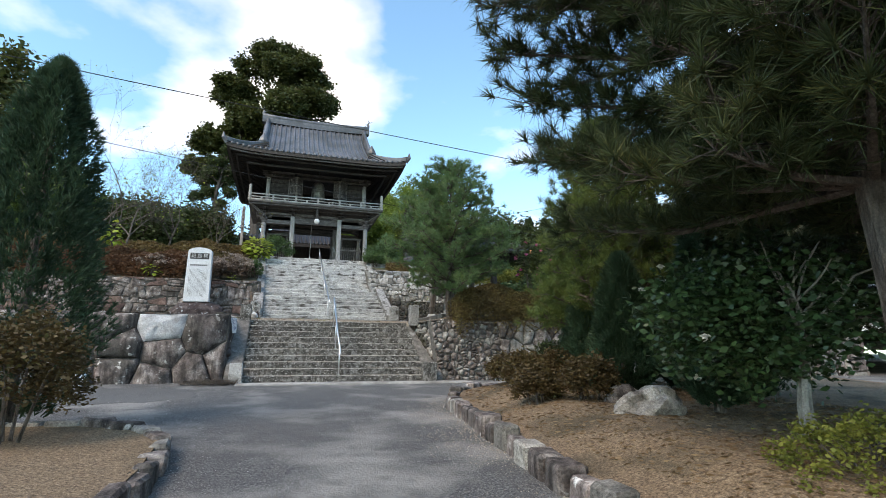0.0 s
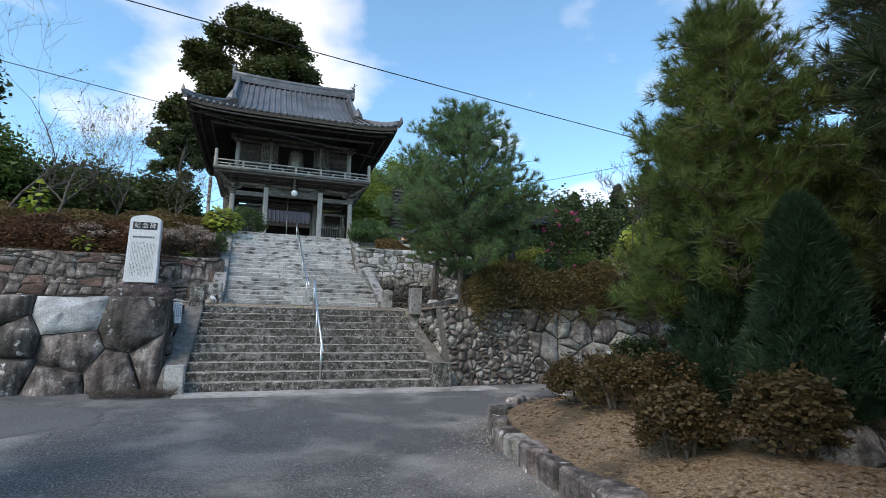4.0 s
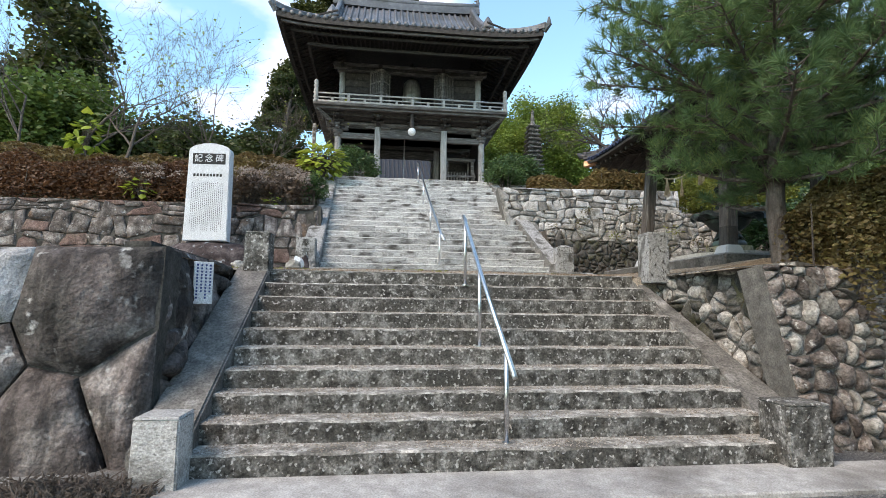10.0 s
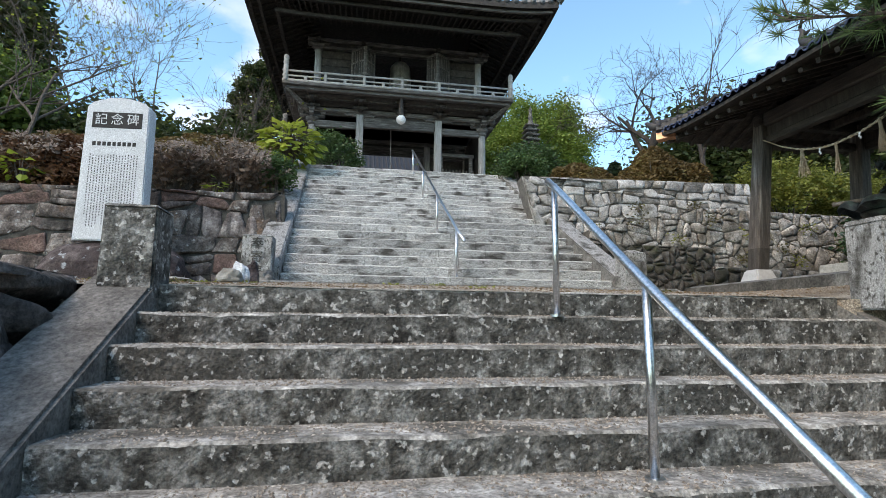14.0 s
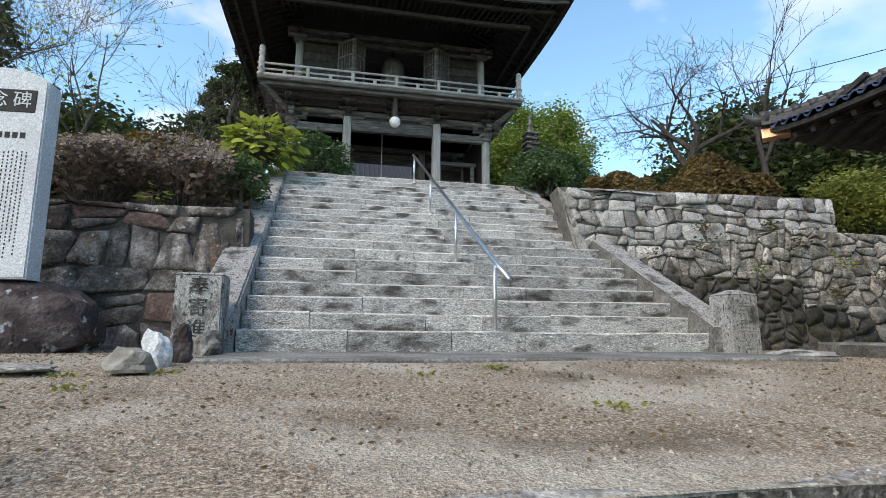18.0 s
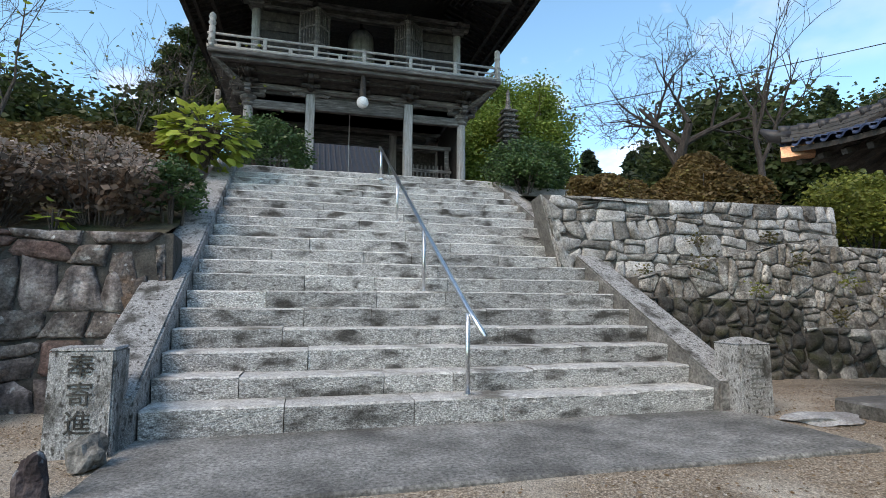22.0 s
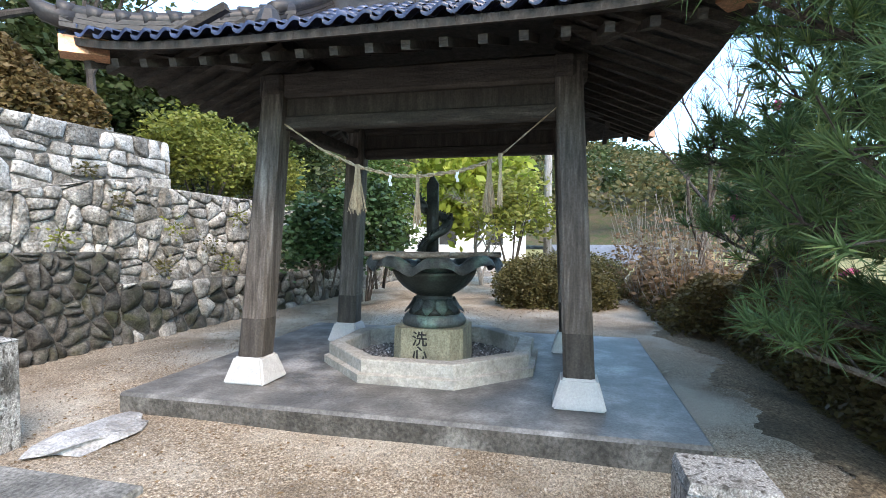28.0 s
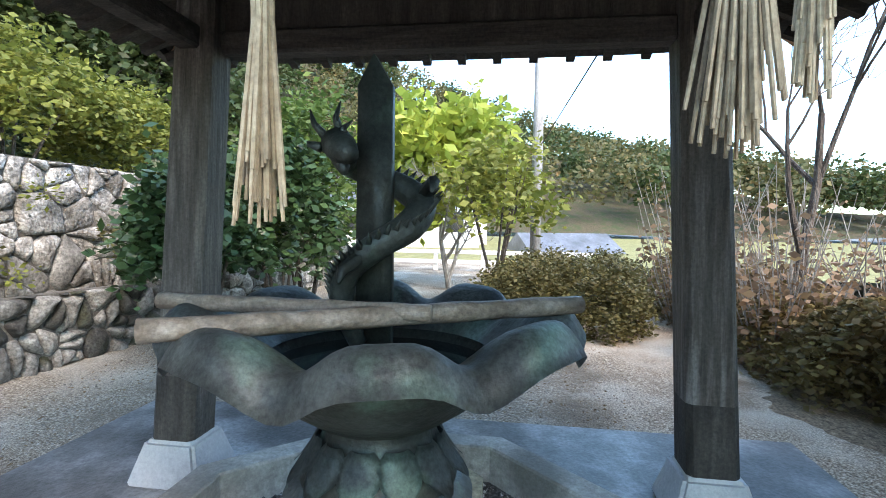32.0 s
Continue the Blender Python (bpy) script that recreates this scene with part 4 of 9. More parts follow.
tagged(finish(bbox(2.53, 3.2, 2.44, 2.825, 1.1, 1.628), "terrace_core", M_GRAVEL), "gravelly earth around the stair post", "ground", kind="structure")
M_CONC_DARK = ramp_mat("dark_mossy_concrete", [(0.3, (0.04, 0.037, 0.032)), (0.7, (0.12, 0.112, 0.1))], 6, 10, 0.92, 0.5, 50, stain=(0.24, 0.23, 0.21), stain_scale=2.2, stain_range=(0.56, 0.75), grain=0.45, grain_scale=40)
stone_wall("wall_stair_side_right", (2.66, 2.6, 0.0), (0.163, -0.987, 0), (0.1, 0, 1), [(0, 1.4), (0.7, 1.02), (2.06, 0.21), (2.06, 1.7), (0, 1.68)], 0.17, [M_WALL_RIVER, M_WALL_DARK, M_WALL_GREY], 33,
           "rough river stones in dirty mortar beside the stairs", 0.02, 0.03, 0.03, 0.7, 0.44, 1.5, M_CONC_DARK)

# upper banks and the gate's platform
def bank_left(x, y):
    k = min(1, max(0, (y - 7.5) / 4.5))
    return 3.3 + 1.6 * k + 0.12 * noise.noise((x * 0.5, y * 0.5, 1))
tagged(grid_sheet("bank_left", -30, -2.3, 7.45, 18, 60, 24, bank_left, M_EARTH), "planted earth bank above the wall", "ground", kind="structure")
def bank_right(x, y):
    k = min(1, max(0, (y - 8.2) / 4.0))
    return 4.12 + 0.85 * k + 0.1 * noise.noise((x * 0.5, y * 0.5, 2))
tagged(grid_sheet("bank_right", 2.6, 6.6, 8.2, 18, 30, 24, bank_right, M_EARTH), "planted earth bank above the wall", "ground", kind="structure")
tagged(finish(bbox(-9, 9, YT - 0.06, 30, ZT - 1.2, ZT - 0.004, 0.0), "gate_platform", M_CONC_LIGHT), "level stone platform of the gate", "ground", kind="structure")

# ---- hip-and-gable roofs ----
class HipGable:
    """Height of a hip-and-gable roof; p runs along the ridge, q across it, both from the centre."""
    def __init__(self, half_p, half_q, gable, z_eave, rise, lift, sag=0.45):
        self.P, self.Q, self.g, self.z0, self.rise, self.lift, self.sag = half_p, half_q, gable, z_eave, rise, lift, sag

    def prof(self, d):
        k = d / self.Q
        return self.z0 + self.rise * ((1 - self.sag) * k + self.sag * k * k)

    def z(self, p, q):
        dq, dp = self.Q - abs(q), self.P - abs(p)
        d = dq if abs(p) <= self.g else min(dq, dp)
        return self.prof(max(d, 0)) + self.lift * min(1, abs(p) / self.P) ** 5 * min(1, abs(q) / self.Q) ** 5


def roof_sheet(roof, to_world, name, parent, mat, mat_under, thick=0.16, n=44):
    ps = sorted(set(list(np.linspace(-roof.P, roof.P, n)) + [-roof.g - 1e-3, -roof.g, roof.g, roof.g + 1e-3]))
    qs = list(np.linspace(-roof.Q, roof.Q, n))
    N, Mq = len(ps), len(qs)
    top = [to_world(p, q, roof.z(p, q)) for q in qs for p in ps]
    faces = [(j * N + i, j * N + i + 1, (j + 1) * N + i + 1, (j + 1) * N + i) for j in range(Mq - 1) for i in range(N - 1)]
    ob = mesh_of(name, top, faces, mat, parent)
    under = [to_world(p, q, min(roof.z(p, q), roof.prof(roof.Q * 0.62)) - thick) for q in qs for p in ps]
    mesh_of("soffit", under, [tuple(reversed(f)) for f in faces], mat_under, parent)
    edge = [j for j in range(N)] + [k * N + N - 1 for k in range(1, Mq)] + [(Mq - 1) * N + j for j in range(N - 2, -1, -1)] + [k * N for k in range(Mq - 2, 0, -1)]
    ev, ef = [], []
    for i in edge:
        ev += [top[i], under[i]]
    for k in range(len(edge)):
        a, b = 2 * k, 2 * ((k + 1) % len(edge))
        ef.append((a, a + 1, b + 1, b))
    mesh_of("eave_board", ev, ef, mat_under, parent)
    return ob


def roof_rolls(roof, to_world, parent, mat, pitch, radius, sides, name="tile_roll"):
    """Round tile rolls that run down the slopes, each with a round end tile at the eave."""
    def roll(path):
        bm = bmesh.new()
        tube(bm, [to_world(*p) for p in path], [radius] * len(path), 6)
        a = Vector(to_world(*path[-1]))
        b = Vector(to_world(*path[-2]))
        d = (a - b).normalized()
        tube(bm, [a - d * 0.02, a + d * 0.035], [radius * 1.35, radius * 1.35], 8)
        part(name, bm, mat, parent, smooth=True)
    k = int(roof.P / pitch)
    for i in range(-k, k + 1):
        p = i * pitch
        dp = roof.P - abs(p)
        q_in = 0.0 if abs(p) <= roof.g else roof.Q - dp
        for s in sides:
            if s in ("front", "back"):
                sg = -1 if s == "front" else 1
                qs = np.linspace(sg * q_in, sg * roof.Q, 9)
                if abs(qs[0] - qs[-1]) > 0.15:
                    roll([(p, q, roof.z(p, q) + radius * 0.3) for q in qs])
    k = int(roof.Q / pitch)
    for i in range(-k, k + 1):
        q = i * pitch
        for s in sides:
            if s in ("left", "right"):
                sg = -1 if s == "left" else 1
                p_in = max(roof.g, roof.P - (roof.Q - abs(q)))
                pp = np.linspace(sg * (p_in + 0.01), sg * roof.P, 6)
                if abs(pp[0] - pp[-1]) > 0.15:
                    roll([(p, q, roof.z(p, q) + radius * 0.3) for p in pp])


def ridge_run(parent, pts, w, h, mat, name="ridge", courses=3):
    """A built-up ridge along points: stepped flat courses with a round cap."""
    for c in range(courses):
        bm = bmesh.new()
        f = 1 - 0.16 * c
        z0, z1 = h * c / (courses + 1), h * (c + 0.82) / (courses + 1)
        ring = []
        for i, p in enumerate(pts):
            p = Vector(p)
            d = (Vector(pts[min(i + 1, len(pts) - 1)]) - Vector(pts[max(i - 1, 0)])).normalized()
            s = d.cross(Vector((0, 0, 1))).normalized() * w / 2 * f
            ring.append([bm.verts.new(p + s + Vector((0, 0, z0))), bm.verts.new(p - s + Vector((0, 0, z0))), bm.verts.new(p - s + Vector((0, 0, z1))), bm.verts.new(p + s + Vector((0, 0, z1)))])
        for i in range(len(ring) - 1):
            for k in range(4):
                bm.faces.new((ring[i][k], ring[i][(k + 1) % 4], ring[i + 1][(k + 1) % 4], ring[i + 1][k]))
        bm.faces.new(ring[0]); bm.faces.new(list(reversed(ring[-1])))
        bmesh.ops.recalc_face_normals(bm, faces=bm.faces)
        part(name + "_course", bm, mat, parent)
    bm = bmesh.new()
    tube(bm, [Vector(p) + Vector((0, 0, h * (courses + 0.2) / (courses + 1))) for p in pts], w * 0.34, 8)
    part(name + "_cap", bm, mat, parent, smooth=True)


def ridge_fish(parent, at, size, yaw, mat):
    """A dolphin-like roof finial with its tail in the air."""
    bm = bmesh.new()
    pts = [(-0.32, 0, 0.0), (-0.15, 0, 0.16), (0.02, 0, 0.26), (0.1, 0, 0.45), (0.06, 0, 0.68), (0.16, 0, 0.86)]
    tube(bm, pts, [0.17, 0.2, 0.17, 0.13, 0.09, 0.04], 8)
    for a, b, c in (((0.1, 0, 0.8), (0.5, 0, 0.98), (0.25, 0, 0.84)), ((0.12, 0, 0.84), (0.05, 0, 1.12), (0.2, 0, 0.9)), ((0.0, 0, 0.5), (-0.22, 0, 0.62), (0.02, 0, 0.62)), ((-0.1, 0, 0.25), (-0.3, 0, 0.42), (0.0, 0, 0.36))):
        v = [bm.verts.new((p[0], s, p[2])) for p in (a, b, c) for s in (-0.04, 0.04)]
        for f in ((0, 2, 4), (5, 3, 1), (0, 1, 3, 2), (2, 3, 5, 4), (4, 5, 1, 0)):
            bm.faces.new([v[i] for i in f])
    bmesh.ops.transform(bm, matrix=Matrix.Translation(at) @ Matrix.Rotation(radians(yaw), 4, "Z") @ Matrix.Scale(size, 4), verts=bm.verts[:])
    bmesh.ops.recalc_face_normals(bm, faces=bm.faces)
    part("ridge_finial", bm, mat, parent, smooth=True)


# ---- bell gate ----
gate = thing("bell_gate", "two-storey dark weathered wooden temple bell gate with grey tiled roof", "temple gate")
GX, GYF, GYC, GYB, GZ = 0.27, 15.5, 18.2, 19.5, ZT
col_x = [-2.5, -1.0, 1.56, 3.06]
for row, y in enumerate((GYF, GYC, GYB)):
    for i, x in enumerate(col_x):
        top = 8.06 if i in (1, 2) else 7.72
        if row == 2:
            top = 8.498
        bm = bmesh.new()
        if i in (1, 2):
            box(bm, x - 0.115, x + 0.115, y - 0.115, y + 0.115, GZ + 0.12, top, 0.02)
        else:
            tube(bm, [(x, y, GZ + 0.12), (x, y, top)], [0.125, 0.115], 14)
        part("column", bm, M_WOOD_GREY, gate, "silver-grey weathered column")
        bm = bmesh.new()
        frustum(bm, x, y, GZ - 0.01, GZ + 0.125, 0.24, 0.24, 0.17, 0.17)
        part("column_base", bm, M_GRANITE, gate)
        if i in (0, 3) and row < 2:
            bm = bmesh.new()
            lathe(bm, [(0.13, 0), (0.16, 0.05), (0.15, 0.12), (0.2, 0.17), (0.2, 0.26), (0.12, 0.3)], (x, y, top - 0.1), 12)
            part("capital", bm, M_WOOD_BEAM, gate)
            for dx, dy in ((0.4, 0.075), (0.075, 0.4)):
                part("bracket_arm", bbox(x - dx, x + dx, y - dy, y + dy, top + 0.16, top + 0.27, 0.035), M_WOOD_BEAM, gate)
            for dx, dy in ((0.33, 0), (-0.33, 0), (0, -0.33)):
                bm = bmesh.new()
                frustum(bm, x + dx, y + dy, top + 0.265, top + 0.35, 0.06, 0.06, 0.09, 0.09)
                part("bearing_block", bm, M_WOOD_BEAM, gate)
for y in (GYF, GYC):
    part("tie_beam", bbox(-2.62, -1.12, y - 0.08, y + 0.08, 7.58, 7.8, 0.015), M_WOOD_BEAM, gate)
    part("tie_beam", bbox(1.68, 3.18, y - 0.08, y + 0.08, 7.58, 7.8, 0.015), M_WOOD_BEAM, gate)
    part("lintel", bbox(-0.88, 1.44, y - 0.09, y + 0.09, 7.66, 7.98, 0.015), M_WOOD_BEAM, gate)
    part("head_beam", bbox(-2.95, 3.5, y - 0.13, y + 0.13, 8.07, 8.22, 0.02), M_WOOD_BEAM, gate)
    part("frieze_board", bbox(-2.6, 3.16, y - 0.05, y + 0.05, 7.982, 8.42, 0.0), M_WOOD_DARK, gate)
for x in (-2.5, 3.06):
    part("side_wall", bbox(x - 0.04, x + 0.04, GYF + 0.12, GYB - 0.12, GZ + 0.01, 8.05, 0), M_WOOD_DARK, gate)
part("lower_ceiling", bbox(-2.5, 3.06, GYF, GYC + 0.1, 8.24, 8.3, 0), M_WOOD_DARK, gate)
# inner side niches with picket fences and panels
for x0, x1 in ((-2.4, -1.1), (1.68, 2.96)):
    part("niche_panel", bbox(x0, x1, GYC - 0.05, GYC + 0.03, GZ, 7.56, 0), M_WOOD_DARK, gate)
    part("niche_rail", bbox(x0, x1, GYF + 0.62, GYF + 0.68, 6.42, 6.5, 0.01), M_WOOD_BEAM, gate)
    part("niche_rail", bbox(x0, x1, GYF + 0.62, GYF + 0.68, 5.3, 5.38, 0.01), M_WOOD_BEAM, gate)
    n = 11
    for i in range(n):
        x = x0 + (i + 0.5) * (x1 - x0) / n
        part("picket", bbox(x - 0.022, x + 0.022, GYF + 0.625, GYF + 0.675, GZ, 6.62, 0.006), M_WOOD_BEAM, gate)
    part("niche_frame", bbox(x0, x1, GYF + 0.7, GYF + 0.8, 7.1, 7.22, 0.01), M_WOOD_BEAM, gate)
    for x in (x0 + 0.12, x1 - 0.12):
        part("niche_frame", bbox(x - 0.06, x + 0.06, GYF + 0.7, GYF + 0.8, GZ, 7.1, 0.01), M_WOOD_BEAM, gate)
# balcony with bracketed flare
BX0, BX1, BY0 = -3.33, 3.87, 14.5
BY1 = 19.9
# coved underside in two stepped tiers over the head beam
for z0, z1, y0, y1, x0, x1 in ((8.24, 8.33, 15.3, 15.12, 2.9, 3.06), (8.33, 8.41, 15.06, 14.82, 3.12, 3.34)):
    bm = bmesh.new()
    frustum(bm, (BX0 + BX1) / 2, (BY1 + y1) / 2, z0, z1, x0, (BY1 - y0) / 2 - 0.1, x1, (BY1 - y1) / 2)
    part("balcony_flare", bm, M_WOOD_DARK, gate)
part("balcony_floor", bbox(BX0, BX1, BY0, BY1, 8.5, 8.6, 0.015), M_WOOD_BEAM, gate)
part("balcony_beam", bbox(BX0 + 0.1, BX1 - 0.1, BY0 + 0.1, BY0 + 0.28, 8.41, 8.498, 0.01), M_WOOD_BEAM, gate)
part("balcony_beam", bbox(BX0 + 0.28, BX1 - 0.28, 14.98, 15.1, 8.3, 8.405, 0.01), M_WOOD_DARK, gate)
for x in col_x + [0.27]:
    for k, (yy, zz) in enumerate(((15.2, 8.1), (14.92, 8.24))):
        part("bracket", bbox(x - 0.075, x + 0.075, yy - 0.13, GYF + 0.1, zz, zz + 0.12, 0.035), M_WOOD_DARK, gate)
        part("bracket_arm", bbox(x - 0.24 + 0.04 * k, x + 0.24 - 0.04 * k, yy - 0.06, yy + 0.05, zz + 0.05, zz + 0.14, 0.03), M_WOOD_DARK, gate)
# diagonal corner brackets and a carved board under the head beam at every column
for sx, x in ((-1, -2.5), (1, 3.06)):
    bm = bmesh.new()
    tube(bm, [(x, GYF, 8.02), (x + sx * 0.35, GYF - 0.42, 8.2), (x + sx * 0.72, GYF - 0.86, 8.45)], [0.09, 0.085, 0.06], 6)
    part("corner_bracket", bm, M_WOOD_BEAM, gate)
for x in col_x[1:3]:
    for sx in (-1, 1):
        bm = bmesh.new()
        tube(bm, [(x + sx * 0.12, GYF - 0.12, 8.0), (x + sx * 0.3, GYF - 0.12, 8.03), (x + sx * 0.42, GYF - 0.12, 8.0), (x + sx * 0.5, GYF - 0.12, 8.05)], [0.055, 0.05, 0.035, 0.02], 6)
        part("carved_nose", bm, M_WOOD_BEAM, gate)
def rail_run(p0, p1, n):
    p0, p1 = Vector(p0), Vector(p1)
    d = (p1 - p0).normalized()
    for z, r in ((0.36, 0.032), (0.2, 0.026), (0.055, 0.045)):
        bm = bmesh.new()
        tube(bm, [p0 + Vector((0, 0, z)) - d * 0.1, p1 + Vector((0, 0, z)) + d * 0.1], r, 6)
        part("rail", bm, M_RAIL, gate, "bleached balcony rail", True)
    for i in range(1, n):
        p = p0.lerp(p1, i / n)
        h = 0.37 if i % 2 == 0 else 0.21
        part("baluster", bbox(p.x - 0.045, p.x + 0.045, p.y - 0.045, p.y + 0.045, p.z + 0.05, p.z + h, 0.012), M_RAIL, gate)
RZ = 8.6
cs = [(BX0 + 0.08, BY0 + 0.08), (BX1 - 0.08, BY0 + 0.08), (BX1 - 0.08, BY1 - 0.08), (BX0 + 0.08, BY1 - 0.08)]
for i in range(4):
    a, b = cs[i], cs[(i + 1) % 4]
    rail_run((*a, RZ), (*b, RZ), 12)
    bm = bmesh.new()
    lathe(bm, [(0.075, 0), (0.075, 0.52), (0.06, 0.53), (0.06, 0.56), (0.085, 0.6), (0.085, 0.64), (0.06, 0.67), (0.085, 0.74), (0.07, 0.82), (0.02, 0.87)], (*a, RZ), 10)
    part("rail_post", bm, M_RAIL, gate, "railing corner post with onion finial", True)
# upper storey
up_x = [-2.4, -0.95, 1.5, 2.92]
for y in (GYF, GYB):
    for x in up_x:
        bm = bmesh.new()
        tube(bm, [(x, y, 8.6), (x, y, 10.2)], 0.11, 12)
        part("upper_column", bm, M_WOOD_GREY, gate, "silver-grey weathered column", True)
        if x in (up_x[0], up_x[3]):
            part("bracket_arm", bbox(x - 0.34, x + 0.34, y - 0.09, y + 0.09, 10.34, 10.44, 0.03), M_WOOD_BEAM, gate)
        part("bracket_arm", bbox(x - 0.075, x + 0.075, y - 0.42, y + 0.42, 10.34, 10.45, 0.03), M_WOOD_DARK, gate)
        bm = bmesh.new()
        frustum(bm, x, y, 10.19, 10.34, 0.12, 0.12, 0.2, 0.2)
        part("bearing_block", bm, M_WOOD_BEAM, gate)
    part("upper_beam", bbox(-2.6, 3.12, y - 0.09, y + 0.09, 10.24, 10.33, 0.015), M_WOOD_BEAM, gate)
    part("upper_beam", bbox(-2.75, 3.28, y - 0.12, y + 0.12, 10.46, 10.58, 0.015), M_WOOD_BEAM, gate)
    for x0, x1 in ((-2.29, -0.6), (1.18, 2.81)):
        for i in range(6):
            z = 8.62 + i * 0.262
            part("wall_board", bbox(x0, x1, y - 0.03, y + 0.03, z, z + 0.25, 0.01), M_WOOD_DARK, gate)
for x in (-2.4, 2.92):
    part("upper_side_wall", bbox(x - 0.04, x + 0.04, GYF + 0.1, GYB - 0.1, 8.6, 10.4, 0), M_WOOD_DARK, gate)
part("upper_frieze", bbox(-2.35, 2.87, GYF - 0.04, GYF + 0.04, 10.332, 10.458, 0), M_WOOD_DARK, gate)
def door_leaf(p, q, h):
    """One leaf of a folded door between two points of the plan: frame, middle rail, lattice above, boards below."""
    p, q = Vector((*p, 8.64)), Vector((*q, 8.64))
    w = (q - p).length
    d = (q - p).normalized()
    m = Matrix((d, Vector((0, 0, 1)).cross(d), Vector((0, 0, 1)))).transposed().to_4x4()
    m.translation = p
    bm = bmesh.new()
    box(bm, 0.06, w - 0.06, 0.0, 0.022, 0.08, h - 0.08, 0, m)
    leaf = part("door_leaf", bm, M_WOOD_DARK, gate, "weathered grey lattice door leaf folded open")
    for x0, x1, z0, z1 in ((0, 0.06, 0, h), (w - 0.06, w, 0, h), (0.06, w - 0.06, 0, 0.08), (0.06, w - 0.06, h - 0.08, h), (0.06, w - 0.06, 0.62, 0.69), (0.06, w - 0.06, 1.08, 1.13)):
        bm = bmesh.new()
        box(bm, x0, x1, -0.03, 0.03, z0, z1, 0.004, m)
        part("frame", bm, M_WOOD_BEAM, leaf)
    for i in range(1, 5):
        x = 0.06 + i * (w - 0.12) / 5
        bm = bmesh.new()
        box(bm, x - 0.012, x + 0.012, -0.02, 0.012, 0.69, h - 0.08, 0, m)
        part("slat", bm, M_WOOD_BEAM, leaf)
for xs in ((-1.32, -0.88, -0.58), (1.9, 1.46, 1.16)):
    if xs[0] < xs[1]:
        door_leaf((xs[0], GYF - 0.13), (xs[1], 15.0), 1.58)
        door_leaf((xs[1] + 0.01, 15.0), (xs[2], GYF - 0.13), 1.58)
    else:
        door_leaf((xs[1], 15.0), (xs[0], GYF - 0.13), 1.58)
        door_leaf((xs[2], GYF - 0.13), (xs[1] - 0.01, 15.0), 1.58)
# lamp globe under the front beam
bm = bmesh.new()
bmesh.ops.create_uvsphere(bm, u_segments=16, v_segments=10, radius=0.15, matrix=Matrix.Translation((GX, 14.75, 7.72)))
part("globe_lamp", bm, M_WHITE, gate, "white globe lamp", True)
bm = bmesh.new()
tube(bm, [(GX, 14.75, 7.84), (GX, 14.75, 8.45)], [0.09, 0.05], 8)
part("lamp_mount", bm, M_WOOD_DARK, gate)
# roof
RX = GX - 0.1
g_roof = HipGable(4.58, 5.45, 3.15, 10.78, 3.8, 0.2)
g_world = lambda p, q, z: (RX + p, GYC + q, z)
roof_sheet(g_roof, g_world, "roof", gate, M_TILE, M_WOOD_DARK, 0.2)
roof_rolls(g_roof, g_world, gate, M_TILE, 0.27, 0.062, ("front", "left", "right"))
ridge_run(gate, [(RX + p, GYC, 14.48 + 0.1 * (p / 3.3) ** 2) for p in np.linspace(-3.3, 3.3, 9)], 0.42, 0.55, M_TILE, "ridge", 4)
for s in (-1, 1):
    for f in (-1, 1):
        ridge_run(gate, [(RX + s * 2.95, GYC + f * q, g_roof.z(2.9, q) + 0.02) for q in np.linspace(0.2, 3.55, 8)], 0.3, 0.42, M_TILE, "descending_ridge", 3)
        ridge_run(gate, [(RX + s * (4.58 - d), GYC + f * (5.45 - d), g_roof.z(4.58 - d, 5.45 - d) + 0.02) for d in np.linspace(1.75, -0.06, 8)], 0.24, 0.24, M_TILE, "hip_ridge", 2)
        bm = bmesh.new()
        lathe(bm, [(0.22, 0), (0.28, 0.2), (0.2, 0.42), (0.12, 0.55), (0.04, 0.7)], (RX + s * 2.95, GYC + f * 3.65, g_roof.z(2.9, 3.6)), 8)
        part("ridge_end_tile", bm, M_TILE, gate)
        bm = bmesh.new()
        tube(bm, [(RX + s * 4.58, GYC + f * 5.4, g_roof.z(4.58, 5.4)), (RX + s * 4.74, GYC + f * 5.55, g_roof.z(4.6, 5.45) + 0.2), (RX + s * 4.74, GYC + f * 5.55, g_roof.z(4.6, 5.45) + 0.45)], [0.12, 0.1, 0.03], 6)
        part("corner_ornament", bm, M_TILE, gate)
    ridge_fish(gate, (RX + s * 3.2, GYC, 14.95), 0.62, 0 if s > 0 else 180, M_TILE)
    bm = bmesh.new()
    pts = [(RX + s * 3.1, GYC + q, g_roof.z(2.9, q) - 0.06) for q in np.linspace(-3.6, 3.6, 13)] + [(RX + s * 3.1, GYC + 3.6, 11.0), (RX + s * 3.1, GYC - 3.6, 11.0)]
    bm.faces.new([bm.verts.new(p) for p in pts])
    part("gable_wall", bm, M_WOOD_DARK, gate)
